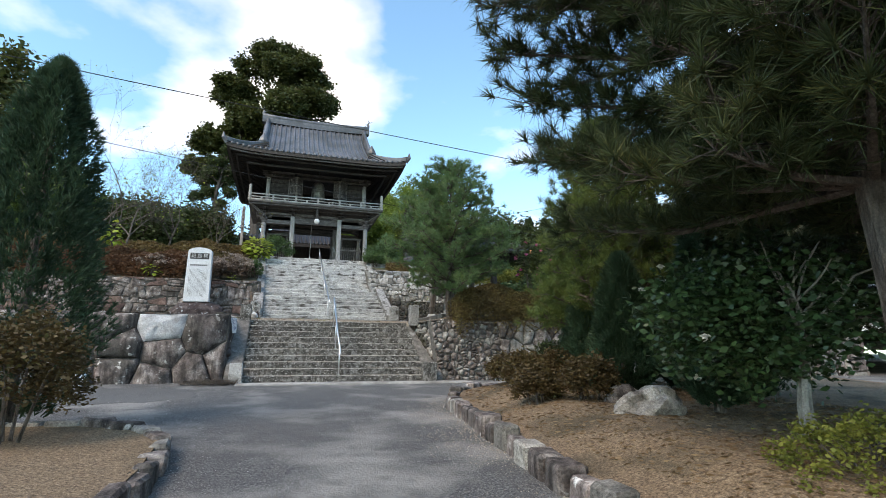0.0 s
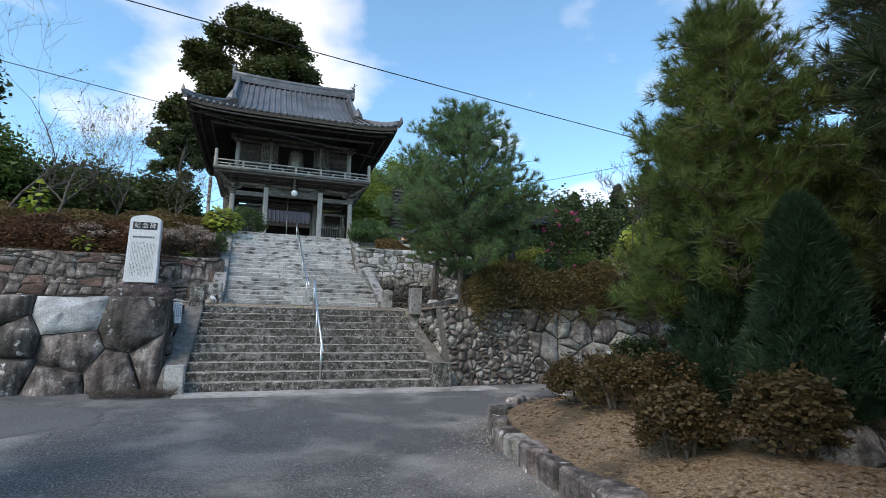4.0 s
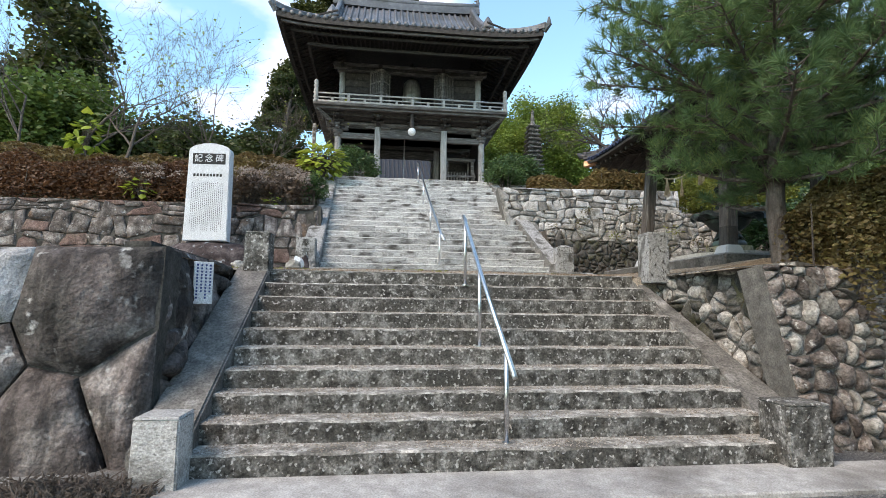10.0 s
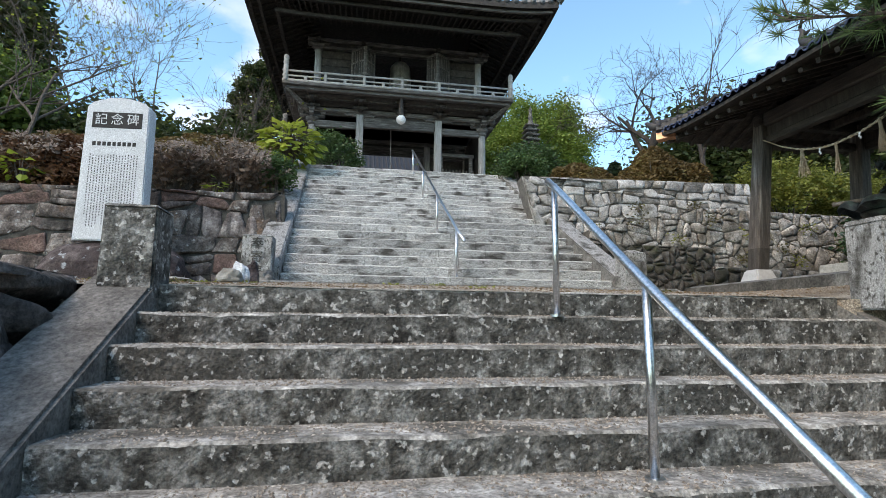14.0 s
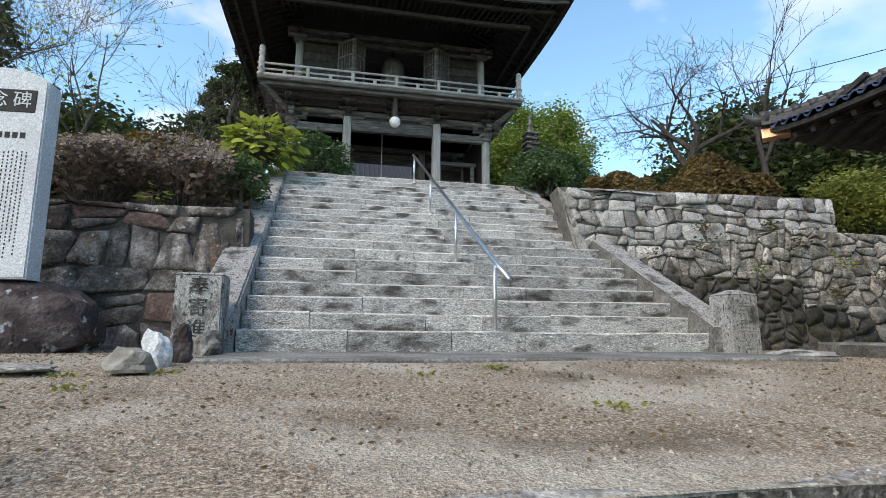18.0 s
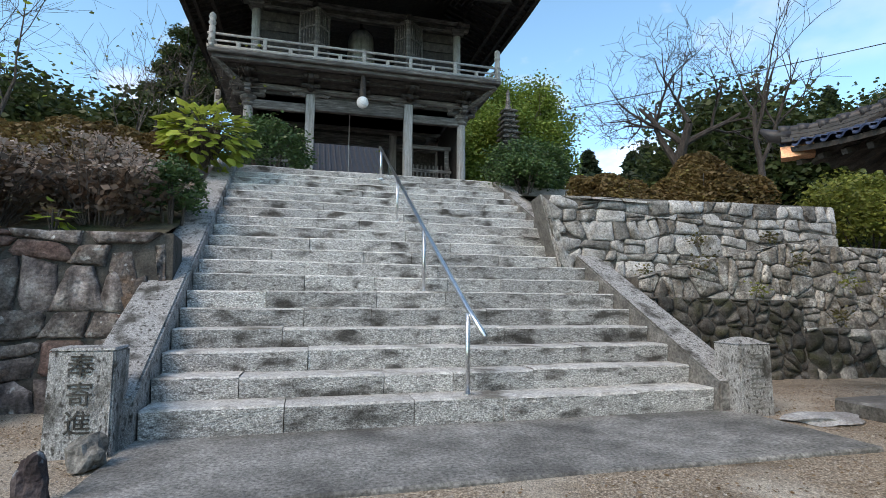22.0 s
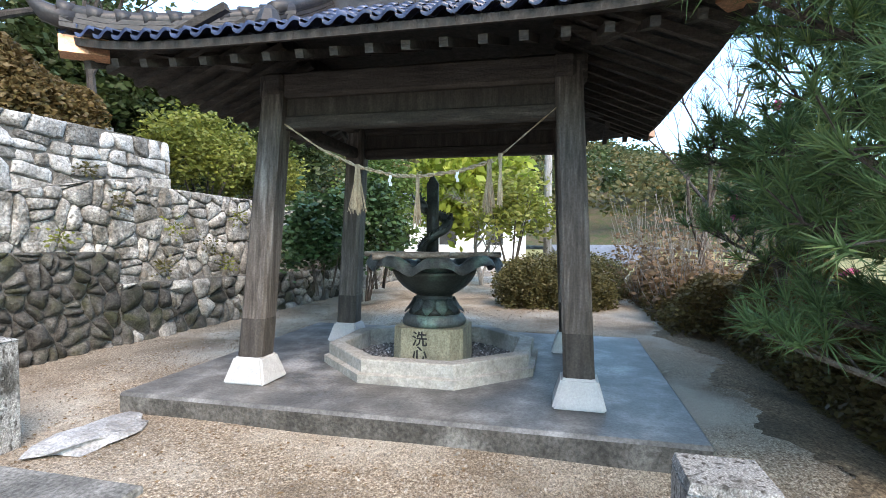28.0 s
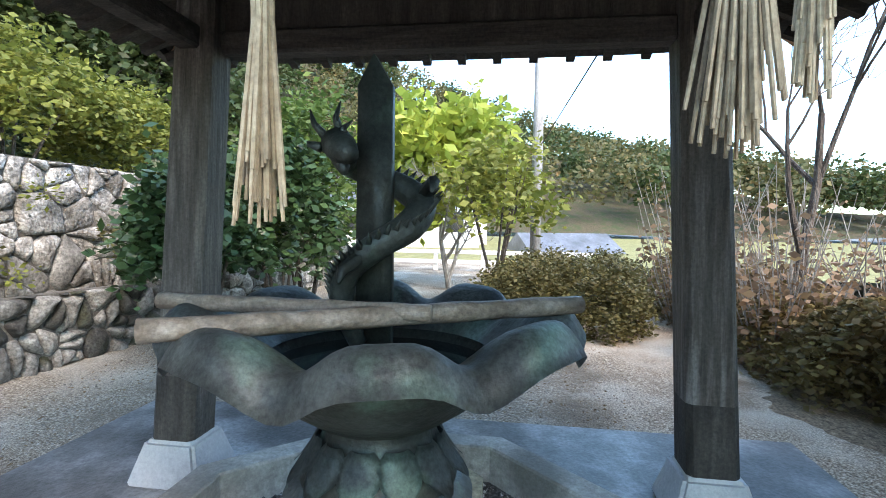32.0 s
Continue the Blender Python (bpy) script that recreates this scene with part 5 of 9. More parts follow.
# stepped eave boards, then two rows of rafter ends
for q, dz, w in ((5.3, 0.25, 0.05), (5.0, 0.34, 0.06), (4.5, 0.5, 0.07)):
    bm = bmesh.new()
    tube(bm, [(RX + p, GYC - q, g_roof.z(p, -5.45) - dz) for p in np.linspace(-4.58 + 5.45 - q, 4.58 - 5.45 + q, 21)], w, 4)
    part("eave_purlin", bm, M_WOOD_BEAM if q > 5.2 else M_WOOD_DARK, gate)
    for s in (-1, 1):
        bm = bmesh.new()
        tube(bm, [(RX + s * (4.58 - 5.45 + q), GYC + k, g_roof.z(4.58, k) - dz) for k in np.linspace(-q, q, 21)], w, 4)
        part("eave_purlin", bm, M_WOOD_DARK, gate)
for i in range(-26, 27):
    p = i * 0.17
    for q0, q1, dz, sz in ((-2.6, -4.62, 0.42, 0.035), (-4.0, -5.12, 0.29, 0.032)):
        if abs(p) > 4.58 - 5.45 - q1:
            continue
        z0, z1 = g_roof.z(p * 0.8, q0), g_roof.z(p, q1)
        bm = bmesh.new()
        tube(bm, [(RX + p, GYC + q0, min(z0, 11.7) - dz - 0.08), (RX + p, GYC + q1, z1 - dz)], sz, 4)
        part("rafter", bm, M_WOOD_DARK, gate)
for s in (-1, 1):
    for i in range(-19, 20):
        q = i * 0.27
        bm = bmesh.new()
        tube(bm, [(RX + s * 2.6, GYC + q, 11.3), (RX + s * 4.5, GYC + q, g_roof.z(4.58, q) - 0.26)], 0.035, 4)
        part("rafter", bm, M_WOOD_DARK, gate)
# the bell and its pull rope
M_BELL = ramp_mat("grey_bell_bronze", [(0.3, (0.16, 0.165, 0.15)), (0.7, (0.34, 0.345, 0.32))], 5, 8, 0.55, 0.15, 40, metal=0.1, streak=0.25)
bell = thing("temple_bell", "large grey-green bronze temple bell hanging in the gate", "bell", at=(0.34, GYF + 0.9, 9.38))
bm = bmesh.new()
lathe(bm, [(0.4, 0), (0.42, 0.03), (0.4, 0.1), (0.38, 0.35), (0.39, 0.38), (0.37, 0.4), (0.36, 0.78), (0.33, 0.92), (0.22, 1.05), (0.06, 1.1)], (0, 0, 0), 24)
part("body", bm, M_BELL, bell, smooth=True)
bm = bmesh.new()
tube(bm, [(0, 0, 1.05), (0, 0.1, 1.25), (0, 0, 1.45), (0, 0, 1.8)], 0.05, 8)
part("hanger", bm, M_BRONZE_DARK, bell, smooth=True)
rope = thing("bell_rope", "thin hanging rope with a pale tassel", "rope", at=(0.08, 16.6, 5.6))
bm = bmesh.new(); tube(bm, [(0, 0, 0.45), (0, 0, 2.66)], 0.018, 6)
part("cord", bm, M_RAIL, rope)
bm = bmesh.new(); lathe(bm, [(0.09, 0), (0.1, 0.1), (0.05, 0.35), (0.03, 0.46)], (0, 0, 0), 10)
part("tassel", bm, M_RAIL, rope)

# main hall far behind the gate
hall = thing("main_hall", "large temple hall with dark grey tiled roof behind the gate", "temple hall", at=(0, 0, 0))
bm = bmesh.new()
box(bm, -2.8, 5.2, 31, 42, -0.1, 10.2)
part("wall", bm, M_WOOD_DARK, hall)
h_roof = HipGable(6.0, 8.0, 3.6, 9.2, 5.6, 0.5, 0.3)
h_world = lambda p, q, z: (1.2 + p, 36.5 + q, z)
roof_sheet(h_roof, h_world, "roof", hall, M_TILE_DARK, M_WOOD_DARK, 0.3, 28)
roof_rolls(h_roof, h_world, hall, M_TILE_DARK, 0.3, 0.07, ("front",))
ridge_run(hall, [(1.2 + p, 36.5, 14.75) for p in (-3.7, 0, 3.7)], 0.6, 0.8, M_TILE)

# ---- hand-washing pavilion ----
SLAB = 1.955
M_PAV_BEAM = ramp_mat("pavilion_beam_wood", [(0.3, (0.024, 0.02, 0.017)), (0.6, (0.062, 0.053, 0.046)), (0.8, (0.14, 0.124, 0.112))], 5, 10, 0.75, 0.3, 30, stretch=(3, 0.6, 5), vary=0.12)
M_PAV_DARK = ramp_mat("pavilion_dark_wood", [(0.3, (0.025, 0.021, 0.018)), (0.6, (0.062, 0.053, 0.046)), (0.8, (0.12, 0.105, 0.095))], 5, 10, 0.75, 0.3, 30, stretch=(4, 4, 0.6), vary=0.1)
M_SLAB = ramp_mat("worn_damp_concrete", [(0.32, (0.07, 0.067, 0.063)), (0.52, (0.135, 0.13, 0.124)), (0.7, (0.25, 0.243, 0.233))], 4, 10, 0.42, 0.15, 60, grain=0.3, grain_scale=50, stain=(0.36, 0.355, 0.35), stain_scale=1.5, stain_range=(0.54, 0.7), lichen=(0.075, 0.073, 0.07), lichen_scale=2.2, lichen_range=(0.52, 0.7))
M_FOOT = ramp_mat("white_mortar", [(0.3, G(0.34)), (0.7, G(0.52))], 6, 8, 0.9, 0.3, 60, grain=0.1, stain=(0.36, 0.35, 0.33), stain_scale=3, stain_range=(0.52, 0.75))
M_PEDESTAL = ramp_mat("yellowed_granite", [(0.3, (0.19, 0.18, 0.12)), (0.7, (0.36, 0.34, 0.24))], 30, 8, 0.8, 0.25, 90, stain=(0.13, 0.125, 0.09), stain_scale=3, stretch=(1, 1, 0.4))
M_RIM = ramp_mat("pale_cut_granite", [(0.3, (0.26, 0.25, 0.225)), (0.7, (0.45, 0.43, 0.39))], 30, 8, 0.85, 0.3, 90, stain=(0.17, 0.16, 0.14), stain_scale=2.5, grain=0.16)
M_PEBBLE = ramp_mat("dark_pebbles", [(0.3, G(0.03)), (0.55, G(0.12)), (0.75, G(0.4))], 60, 4, 0.7, 0.6, 120)
M_STRAW = ramp_mat("dry_rice_straw", [(0.3, (0.26, 0.2, 0.13)), (0.7, (0.5, 0.42, 0.3))], 18, 6, 0.8, 0.2, 60, stretch=(3, 3, 0.4), vary=0.2)
M_PAPER = ramp_mat("white_folded_paper", [(0.3, G(0.68)), (0.7, G(0.8))], 4, 4, 0.7, 0)
M_BAMBOO = ramp_mat("dried_bamboo", [(0.3, (0.11, 0.078, 0.055)), (0.55, (0.23, 0.18, 0.14)), (0.8, (0.38, 0.33, 0.28))], 8, 8, 0.55, 0.2, 50, stretch=(3, 0.6, 3))
pav = thing("washing_pavilion", "open hand-washing pavilion with dark wooden posts and glossy blue-black tiled roof", "pavilion")
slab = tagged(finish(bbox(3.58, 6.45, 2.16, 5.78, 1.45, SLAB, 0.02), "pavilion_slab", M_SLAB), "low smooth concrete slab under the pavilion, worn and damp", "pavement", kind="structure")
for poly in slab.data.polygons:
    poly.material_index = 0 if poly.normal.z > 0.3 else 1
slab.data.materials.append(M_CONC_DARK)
PC = [(4.09, 5.085, 4.26, 5.0), (4.12, 2.82, 4.26, 2.91), (5.6, 5.02, 5.7, 4.96), (5.66, 2.86, 5.74, 2.95)]
for i, (x0, y0, x1, y1) in enumerate(PC):
    bm = bmesh.new()
    frustum(bm, x0, y0, SLAB - 0.004, SLAB + 0.18, 0.165, 0.165, 0.11, 0.11)
    bmesh.ops.bevel(bm, geom=bm.edges[:], offset=0.015, segments=2, affect="EDGES")
    part("post_foot", bm, M_FOOT, pav, "white mortar post foot")
    bm = bmesh.new()
    r0, r1 = 0.095, 0.088
    zs = [SLAB + 0.17, SLAB + 0.45, 4.12]
    rings = []
    for z in zs:
        k = (z - zs[0]) / (zs[-1] - zs[0])
        cx, cy, r = x0 + (x1 - x0) * k, y0 + (y1 - y0) * k, r0 + (r1 - r0) * k
        c = 0.022
        rings.append([bm.verts.new((cx + a, cy + b, z)) for a, b in ((-r + c, -r), (r - c, -r), (r, -r + c), (r, r - c), (r - c, r), (-r + c, r), (-r, r - c), (-r, -r + c))])
    for a in range(len(rings) - 1):
        for k in range(8):
            f = bm.faces.new((rings[a][k], rings[a][(k + 1) % 8], rings[a + 1][(k + 1) % 8], rings[a + 1][k]))
            f.material_index = 1 if a == 0 else 0
    bm.faces.new(rings[-1]); bm.faces.new(list(reversed(rings[0])))
    part("post", bm, [M_WOOD_POST, M_PAV_DARK], pav, "weathered brown-grey post, slightly leaning")
for (a, b) in ((0, 1), (2, 3)):
    xa, xb = PC[a][2], PC[b][2]
    ya, yb = PC[b][3] - 0.12, PC[a][3] + 0.12
    x = (xa + xb) / 2
    part("lower_beam", bbox(x - 0.05, x + 0.05, PC[b][3] + 0.07, PC[a][3] - 0.07, 3.77, 3.87, 0.012), M_PAV_BEAM, pav)
    part("head_beam", bbox(x - 0.075, x + 0.075, ya, yb, 4.0, 4.18, 0.02), M_PAV_BEAM, pav)
    part("infill_board", bbox(x - 0.02, x + 0.02, PC[b][3] + 0.07, PC[a][3] - 0.07, 3.872, 3.998, 0), M_PAV_DARK, pav)
for (a, b) in ((0, 2), (1, 3)):
    y = (PC[a][3] + PC[b][3]) / 2
    part("side_beam", bbox(PC[a][2] + 0.07, PC[b][2] - 0.07, y - 0.05, y + 0.05, 3.77, 3.87, 0.012), M_PAV_BEAM, pav)
    part("side_head_beam", bbox(PC[a][2] - 0.12, PC[b][2] + 0.12, y - 0.07, y + 0.07, 4.02, 4.17, 0.02), M_PAV_BEAM, pav)
for x in (4.7, 5.2):
    part("ceiling_beam", bbox(x - 0.04, x + 0.04, 2.95, 4.9, 4.02, 4.12, 0.01), M_PAV_DARK, pav)
PX, PY = 5.02, 3.95
p_roof = HipGable(1.87, 1.72, 1.08, 4.09, 0.86, 0.09, 0.3)
p_world = lambda p, q, z: (PX + q, PY + p, z)
roof_sheet(p_roof, p_world, "roof_deck", pav, M_PAV_DARK, M_PAV_DARK, 0.045, 30)
# wave tiles, one mesh shared by all
def wave_tile():
    v, f, n = [], [], 8
    w, l = 0.142, 0.16
    for j, (a, dz) in enumerate(((0.0, 0.018), (-l, 0.0))):
        for i in range(n + 1):
            u = i / n
            z = 0.021 * math.sin(2 * math.pi * (u * 0.92 + 0.55)) + dz
            v.append((u * w - w / 2, a, z + 0.02))
    for i in range(n + 1):
        v.append((v[i][0], v[i][1], v[i][2] - 0.02))
    for i in range(n):
        f.append((i, i + 1, n + 1 + i + 1, n + 1 + i)[::-1])
        f.append((i, 2 * (n + 1) + i, 2 * (n + 1) + i + 1, i + 1)[::-1])
    me = bpy.data.meshes.new("roof_tile")
    me.from_pydata(v, [], f)
    me.polygons.foreach_set("use_smooth", [True] * len(f))
    me.materials.append(M_TILE_BLUE)
    return me
tile_me = wave_tile()
def lay_tile(p, q, down, single):
    """A tile with its lower edge at p, q; down is the direction of the fall in p, q."""
    e = 0.05
    a = Vector(p_world(p, q, p_roof.z(p, q)))
    b = Vector(p_world(p - down[0] * e, q - down[1] * e, p_roof.z(p - down[0] * e, q - down[1] * e)))
    d = (a - b).normalized()
    side = d.cross(Vector((0, 0, 1))).normalized()
    up = side.cross(d).normalized()
    m = Matrix((-side, d, up)).transposed().to_4x4()
    m.translation = a + up * 0.012 + d * 0.03
    if single:
        o = new("roof_tile", tile_me)
        o.parent = pav
        o.matrix_basis = m
    else:
        k = len(TILE_V)
        TILE_V.extend(m @ v.co for v in tile_me.vertices)
        TILE_F.extend(tuple(k + i for i in f.vertices) for f in tile_me.polygons)
TILE_V, TILE_F = [], []
TP, TR = 0.132, 0.128
for s in (-1, 1):
    for r in range(14):
        q = p_roof.Q - r * TR
        for i in range(-15, 16):
            p = i * TP
            if q > 0.1 and abs(p) < p_roof.P - (0 if abs(p) < p_roof.g else (p_roof.Q - q)) - 0.02:
                lay_tile(p, s * q, (0, s), s < 0)
    for r in range(8):
        p = p_roof.P - r * TR
        for i in range(-13, 14):
            q = i * TP
            if p > p_roof.g + 0.02 and abs(q) < p_roof.Q - (p_roof.P - p) - 0.02:
                lay_tile(s * p, q, (s, 0), False)
tagged(mesh_of("roof_tile_rest", TILE_V, TILE_F, M_TILE_BLUE, pav, smooth=True), kind="stuff")
ridge_run(pav, [(PX, PY + p, 4.89 + 0.03 * abs(p)) for p in np.linspace(-1.15, 1.15, 7)], 0.24, 0.3, M_TILE_DARK, "ridge", 8)
for i in range(16):
    p = -1.08 + i * 0.144
    for dx, z, rad in ((0.06, 5.2 + 0.03 * abs(p), 0.032), (0.15, 4.9 + 0.03 * abs(p), 0.036)):
        bm = bmesh.new()
        tube(bm, [(PX - dx, PY + p, z), (PX + dx, PY + p, z)], rad, 8)
        part("ridge_knob", bm, M_TILE_DARK, pav)
for s in (-1, 1):
    for f in (-1, 1):
        ridge_run(pav, [(PX + f * q, PY + s * 0.98, p_roof.z(0.9, q) + 0.03) for q in np.linspace(0.1, 0.95, 5)], 0.16, 0.17, M_TILE_DARK, "descending_ridge", 4)
        ridge_run(pav, [(PX + f * (1.72 - d), PY + s * (1.87 - d), p_roof.z(1.87 - d, 1.72 - d) + 0.03) for d in np.linspace(0.95, -0.03, 7)], 0.15, 0.14, M_TILE_DARK, "hip_ridge", 3)
        for d in np.linspace(0.85, 0.02, 9):
            bm = bmesh.new()
            a = Vector((PX + f * (1.72 - d), PY + s * (1.87 - d), p_roof.z(1.87 - d, 1.72 - d) + 0.15))
            e = Vector((PX + f * (1.72 - d + 0.06), PY + s * (1.87 - d + 0.06), p_roof.z(1.87 - d + 0.06, 1.72 - d + 0.06) + 0.15))
            tube(bm, [a, e], [0.05, 0.062], 8)
            part("hip_cap_tile", bm, M_TILE_DARK, pav, smooth=True)
        bm = bmesh.new()
        tube(bm, [(PX + f * 1.7, PY + s * 1.85, 4.27), (PX + f * 1.8, PY + s * 1.95, 4.3), (PX + f * 1.86, PY + s * 2.01, 4.37)], [0.07, 0.06, 0.02], 7)
        part("corner_ornament", bm, M_TILE_DARK, pav, smooth=True)
        bm = bmesh.new()
        lathe(bm, [(0.07, 0), (0.1, 0.07), (0.06, 0.16), (0.02, 0.2)], (PX + f * 1.0, PY + s * 0.98, p_roof.z(0.9, 1.0)), 8)
        part("ridge_end_tile", bm, M_TILE_DARK, pav)
        # projecting hip rafter with a pale end
        bm = bmesh.new()
        tube(bm, [(PX + f * 0.9, PY + s * 1.2, 4.22), (PX + f * 1.68, PY + s * 1.86, 4.17)], 0.05, 4)
        part("hip_rafter", bm, M_PAV_BEAM, pav)
        bm = bmesh.new()
        tube(bm, [(PX + f * 1.56, PY + s * 1.74, 4.13), (PX + f * 1.74, PY + s * 1.92, 4.12)], 0.075, 4)
        part("rafter_end_plate", bm, M_COPPER, pav, "copper-coloured rafter end plate")
    bm = bmesh.new()
    pts = [(PX + q, PY + s * 1.06, p_roof.z(0.9, q) - 0.02) for q in np.linspace(-0.98, 0.98, 9)] + [(PX + 0.98, PY + s * 1.06, 4.4), (PX - 0.98, PY + s * 1.06, 4.4)]
    bm.faces.new([bm.verts.new(p) for p in pts])
    part("gable_wall", bm, M_PAV_DARK, pav)
    ridge_fish(pav, (PX, PY + s * 1.04, 5.18), 0.42, 90 if s > 0 else -90, M_TILE_DARK)
# rafters
for i in range(-9, 10):
    p = i * 0.205
    for s in (-1, 1):
        bm = bmesh.new()
        tube(bm, [(PX + s * 0.6, PY + p, 4.36), (PX + s * 1.62, PY + p, p_roof.z(p, 1.62) - 0.12)], 0.034, 4)
        part("rafter", bm, M_PAV_BEAM, pav)
for i in range(-7, 8):
    q = i * 0.215
    for s in (-1, 1):
        bm = bmesh.new()
        tube(bm, [(PX + q, PY + s * 0.95, 4.36), (PX + q, PY + s * 1.8, p_roof.z(1.8, q) - 0.12)], 0.034, 4)
        part("rafter", bm, M_PAV_BEAM, pav)

# ---- octagonal basin ring, pedestal, bronze lotus bowl, dragon sword ----
ring = thing("octagonal_trough", "low octagonal ring of pale cut stone around the fountain", "stone trough", at=(5.03, 3.985, SLAB))
R8 = 0.88
for k in range(8):
    a0, a1 = math.pi / 8 + k * math.pi / 4, math.pi / 8 + (k + 1) * math.pi / 4
    bm = bmesh.new()
    prof = [(R8 + 0.04, 0.0), (R8 + 0.04, 0.06), (R8, 0.07), (R8, 0.155), (R8 - 0.008, 0.163), (R8 - 0.122, 0.163), (R8 - 0.13, 0.155), (R8 - 0.13, -0.1), (R8 + 0.04, -0.1)]
    ra = [bm.verts.new((r * math.cos(a0), r * math.sin(a0), z)) for r, z in prof]
    rb = [bm.verts.new((r * math.cos(a1), r * math.sin(a1), z)) for r, z in prof]
    for i in range(len(prof)):
        j = (i + 1) % len(prof)
        bm.faces.new((ra[i], rb[i], rb[j], ra[j]))
    bm.faces.new(ra); bm.faces.new(list(reversed(rb)))
    bmesh.ops.recalc_face_normals(bm, faces=bm.faces)
    part("kerb_stone", bm, M_RIM, ring)
bm = bmesh.new()
lathe(bm, [(R8 - 0.08, -0.02), (R8 - 0.08, 0.012)], (0, 0, 0), 8)
bmesh.ops.rotate(bm, verts=bm.verts[:], cent=(0, 0, 0), matrix=Matrix.Rotation(math.pi / 8, 3, "Z"))
part("pebble_bed", bm, M_PEBBLE, ring, "bed of dark and white pebbles")
rngp = random.Random(3)
pv, pf = [], []
for i in range(1500):
    a, r = rngp.uniform(0, 2 * math.pi), math.sqrt(rngp.uniform(0.1, 0.5))
    c, s = Vector((r * math.cos(a), r * math.sin(a), 0.016)), rngp.uniform(0.009, 0.018)
    k = len(pv)
    pv += [c + Vector(d) * s for d in ((1, 0, 0), (0, 1, 0), (-1, 0, 0), (0, -1, 0), (0, 0, 0.8), (0, 0, -0.8))]
    pf += [(k, k + 1, k + 4), (k + 1, k + 2, k + 4), (k + 2, k + 3, k + 4), (k + 3, k, k + 4)]
tagged(mesh_of("pebbles", pv, pf, M_PEBBLE2, ring), kind="stuff")

FX, FY = 4.97, 3.975
fount = thing("bronze_lotus_fountain", "green-patinated bronze lotus bowl on a yellowed granite block", "fountain", at=(FX, FY, SLAB))
bm = bmesh.new()
c = 0.085
h = 0.29
pts = [(-h + c, -h), (h - c, -h), (h, -h + c), (h, h - c), (h - c, h), (-h + c, h), (-h, h - c), (-h, -h + c)]
lo, hi = [bm.verts.new((x, y, 0)) for x, y in pts], [bm.verts.new((x * 0.97, y * 0.97, 0.312)) for x, y in pts]
for k in range(8):
    bm.faces.new((lo[k], lo[(k + 1) % 8], hi[(k + 1) % 8], hi[k]))
bm.faces.new(hi)
part("pedestal_block", bm, M_PEDESTAL, fount, "yellowed granite block with two carved letters")
for i, ch in enumerate("洗心"):
    text_on(ch, 0.125, Matrix.Translation((-h - 0.001, 0.045, 0.225 - i * 0.115)) @ Matrix.Rotation(radians(-90), 4, "Z") @ Matrix.Rotation(radians(90), 4, "X"), M_BLACK, fount, "painted_letter", 0.002, 0.0015)
bm = bmesh.new()
lathe(bm, [(0.25, 0.31), (0.264, 0.325), (0.264, 0.365), (0.25, 0.375), (0.25, 0.388), (0.235, 0.398), (0.23, 0.408)], (0, 0, 0), 40)
part("foot_ring", bm, M_BRONZE, fount, smooth=True)
# down-turned petals on the foot
bm = bmesh.new()
lathe(bm, [(0.22, 0.404), (0.205, 0.44), (0.18, 0.49), (0.158, 0.53), (0.15, 0.555), (0.158, 0.57)], (0, 0, 0), 40)
part("foot_bell", bm, M_BRONZE_DARK, fount, smooth=True)
for k in range(12):
    a = 2 * math.pi * k / 12
    bm = bmesh.new()
    grid = []
    for i in range(5):
        u = i / 4
        row = []
        r = 0.168 + 0.075 * u ** 1.3
        z = 0.535 - 0.12 * u
        wdt = 0.05 * math.sin(math.pi * (0.12 + 0.78 * u)) + 0.012
        for j in range(-2, 3):
            t = j / 2
            row.append(bm.verts.new(((r + 0.012 * (1 - t * t)) * math.cos(a + t * wdt / r), (r + 0.012 * (1 - t * t)) * math.sin(a + t * wdt / r), z + 0.02 * u * t * t)))
        grid.append(row)
    for i in range(4):
        for j in range(4):
            bm.faces.new((grid[i][j], grid[i + 1][j], grid[i + 1][j + 1], grid[i][j + 1]))
    bmesh.ops.solidify(bm, geom=bm.faces[:], thickness=-0.008)
    part("foot_petal", bm, M_BRONZE, fount, smooth=True)
# bowl and its wavy leaf rim
bm = bmesh.new()
NA, prof = 96, [(0.155, 0.56), (0.2, 0.585), (0.265, 0.63), (0.312, 0.68), (0.34, 0.73), (0.355, 0.765)]
rings = []
for r, z in prof:
    rings.append([bm.verts.new((r * math.cos(2 * math.pi * k / NA), r * math.sin(2 * math.pi * k / NA), z)) for k in range(NA)])
for r, z in [(0.34, 0.76), (0.27, 0.66), (0.05, 0.62)]:
    rings.append([bm.verts.new((r * math.cos(2 * math.pi * k / NA), r * math.sin(2 * math.pi * k / NA), z)) for k in range(NA)])
for i in range(len(rings) - 1):
    for k in range(NA):
        bm.faces.new((rings[i][k], rings[i][(k + 1) % NA], rings[i + 1][(k + 1) % NA], rings[i + 1][k]))
part("bowl", bm, M_BRONZE_DARK, fount, "dark bronze bowl", True)
bm = bmesh.new()
def rim_pt(k, s):
    a = 2 * math.pi * k / NA
    wv = 1 - 2 * ((1 - math.cos(8 * a - 2.25 + 0.2 * math.sin(2 * a))) / 2) ** 2.2
    r = 0.31 + s * (0.245 + 0.02 * wv)
    z = 0.75 + (0.108 + 0.034 * wv) * math.sin(min(1, s / 0.72) * math.pi / 2) + 0.008 * s * math.cos(3 * a) - 0.075 * (max(0, s - 0.72) / 0.28) ** 2
    return (r * math.cos(a), r * math.sin(a), z)
NS = 15
rg = [[bm.verts.new(rim_pt(k, s / (NS - 1))) for k in range(NA)] for s in range(NS)]
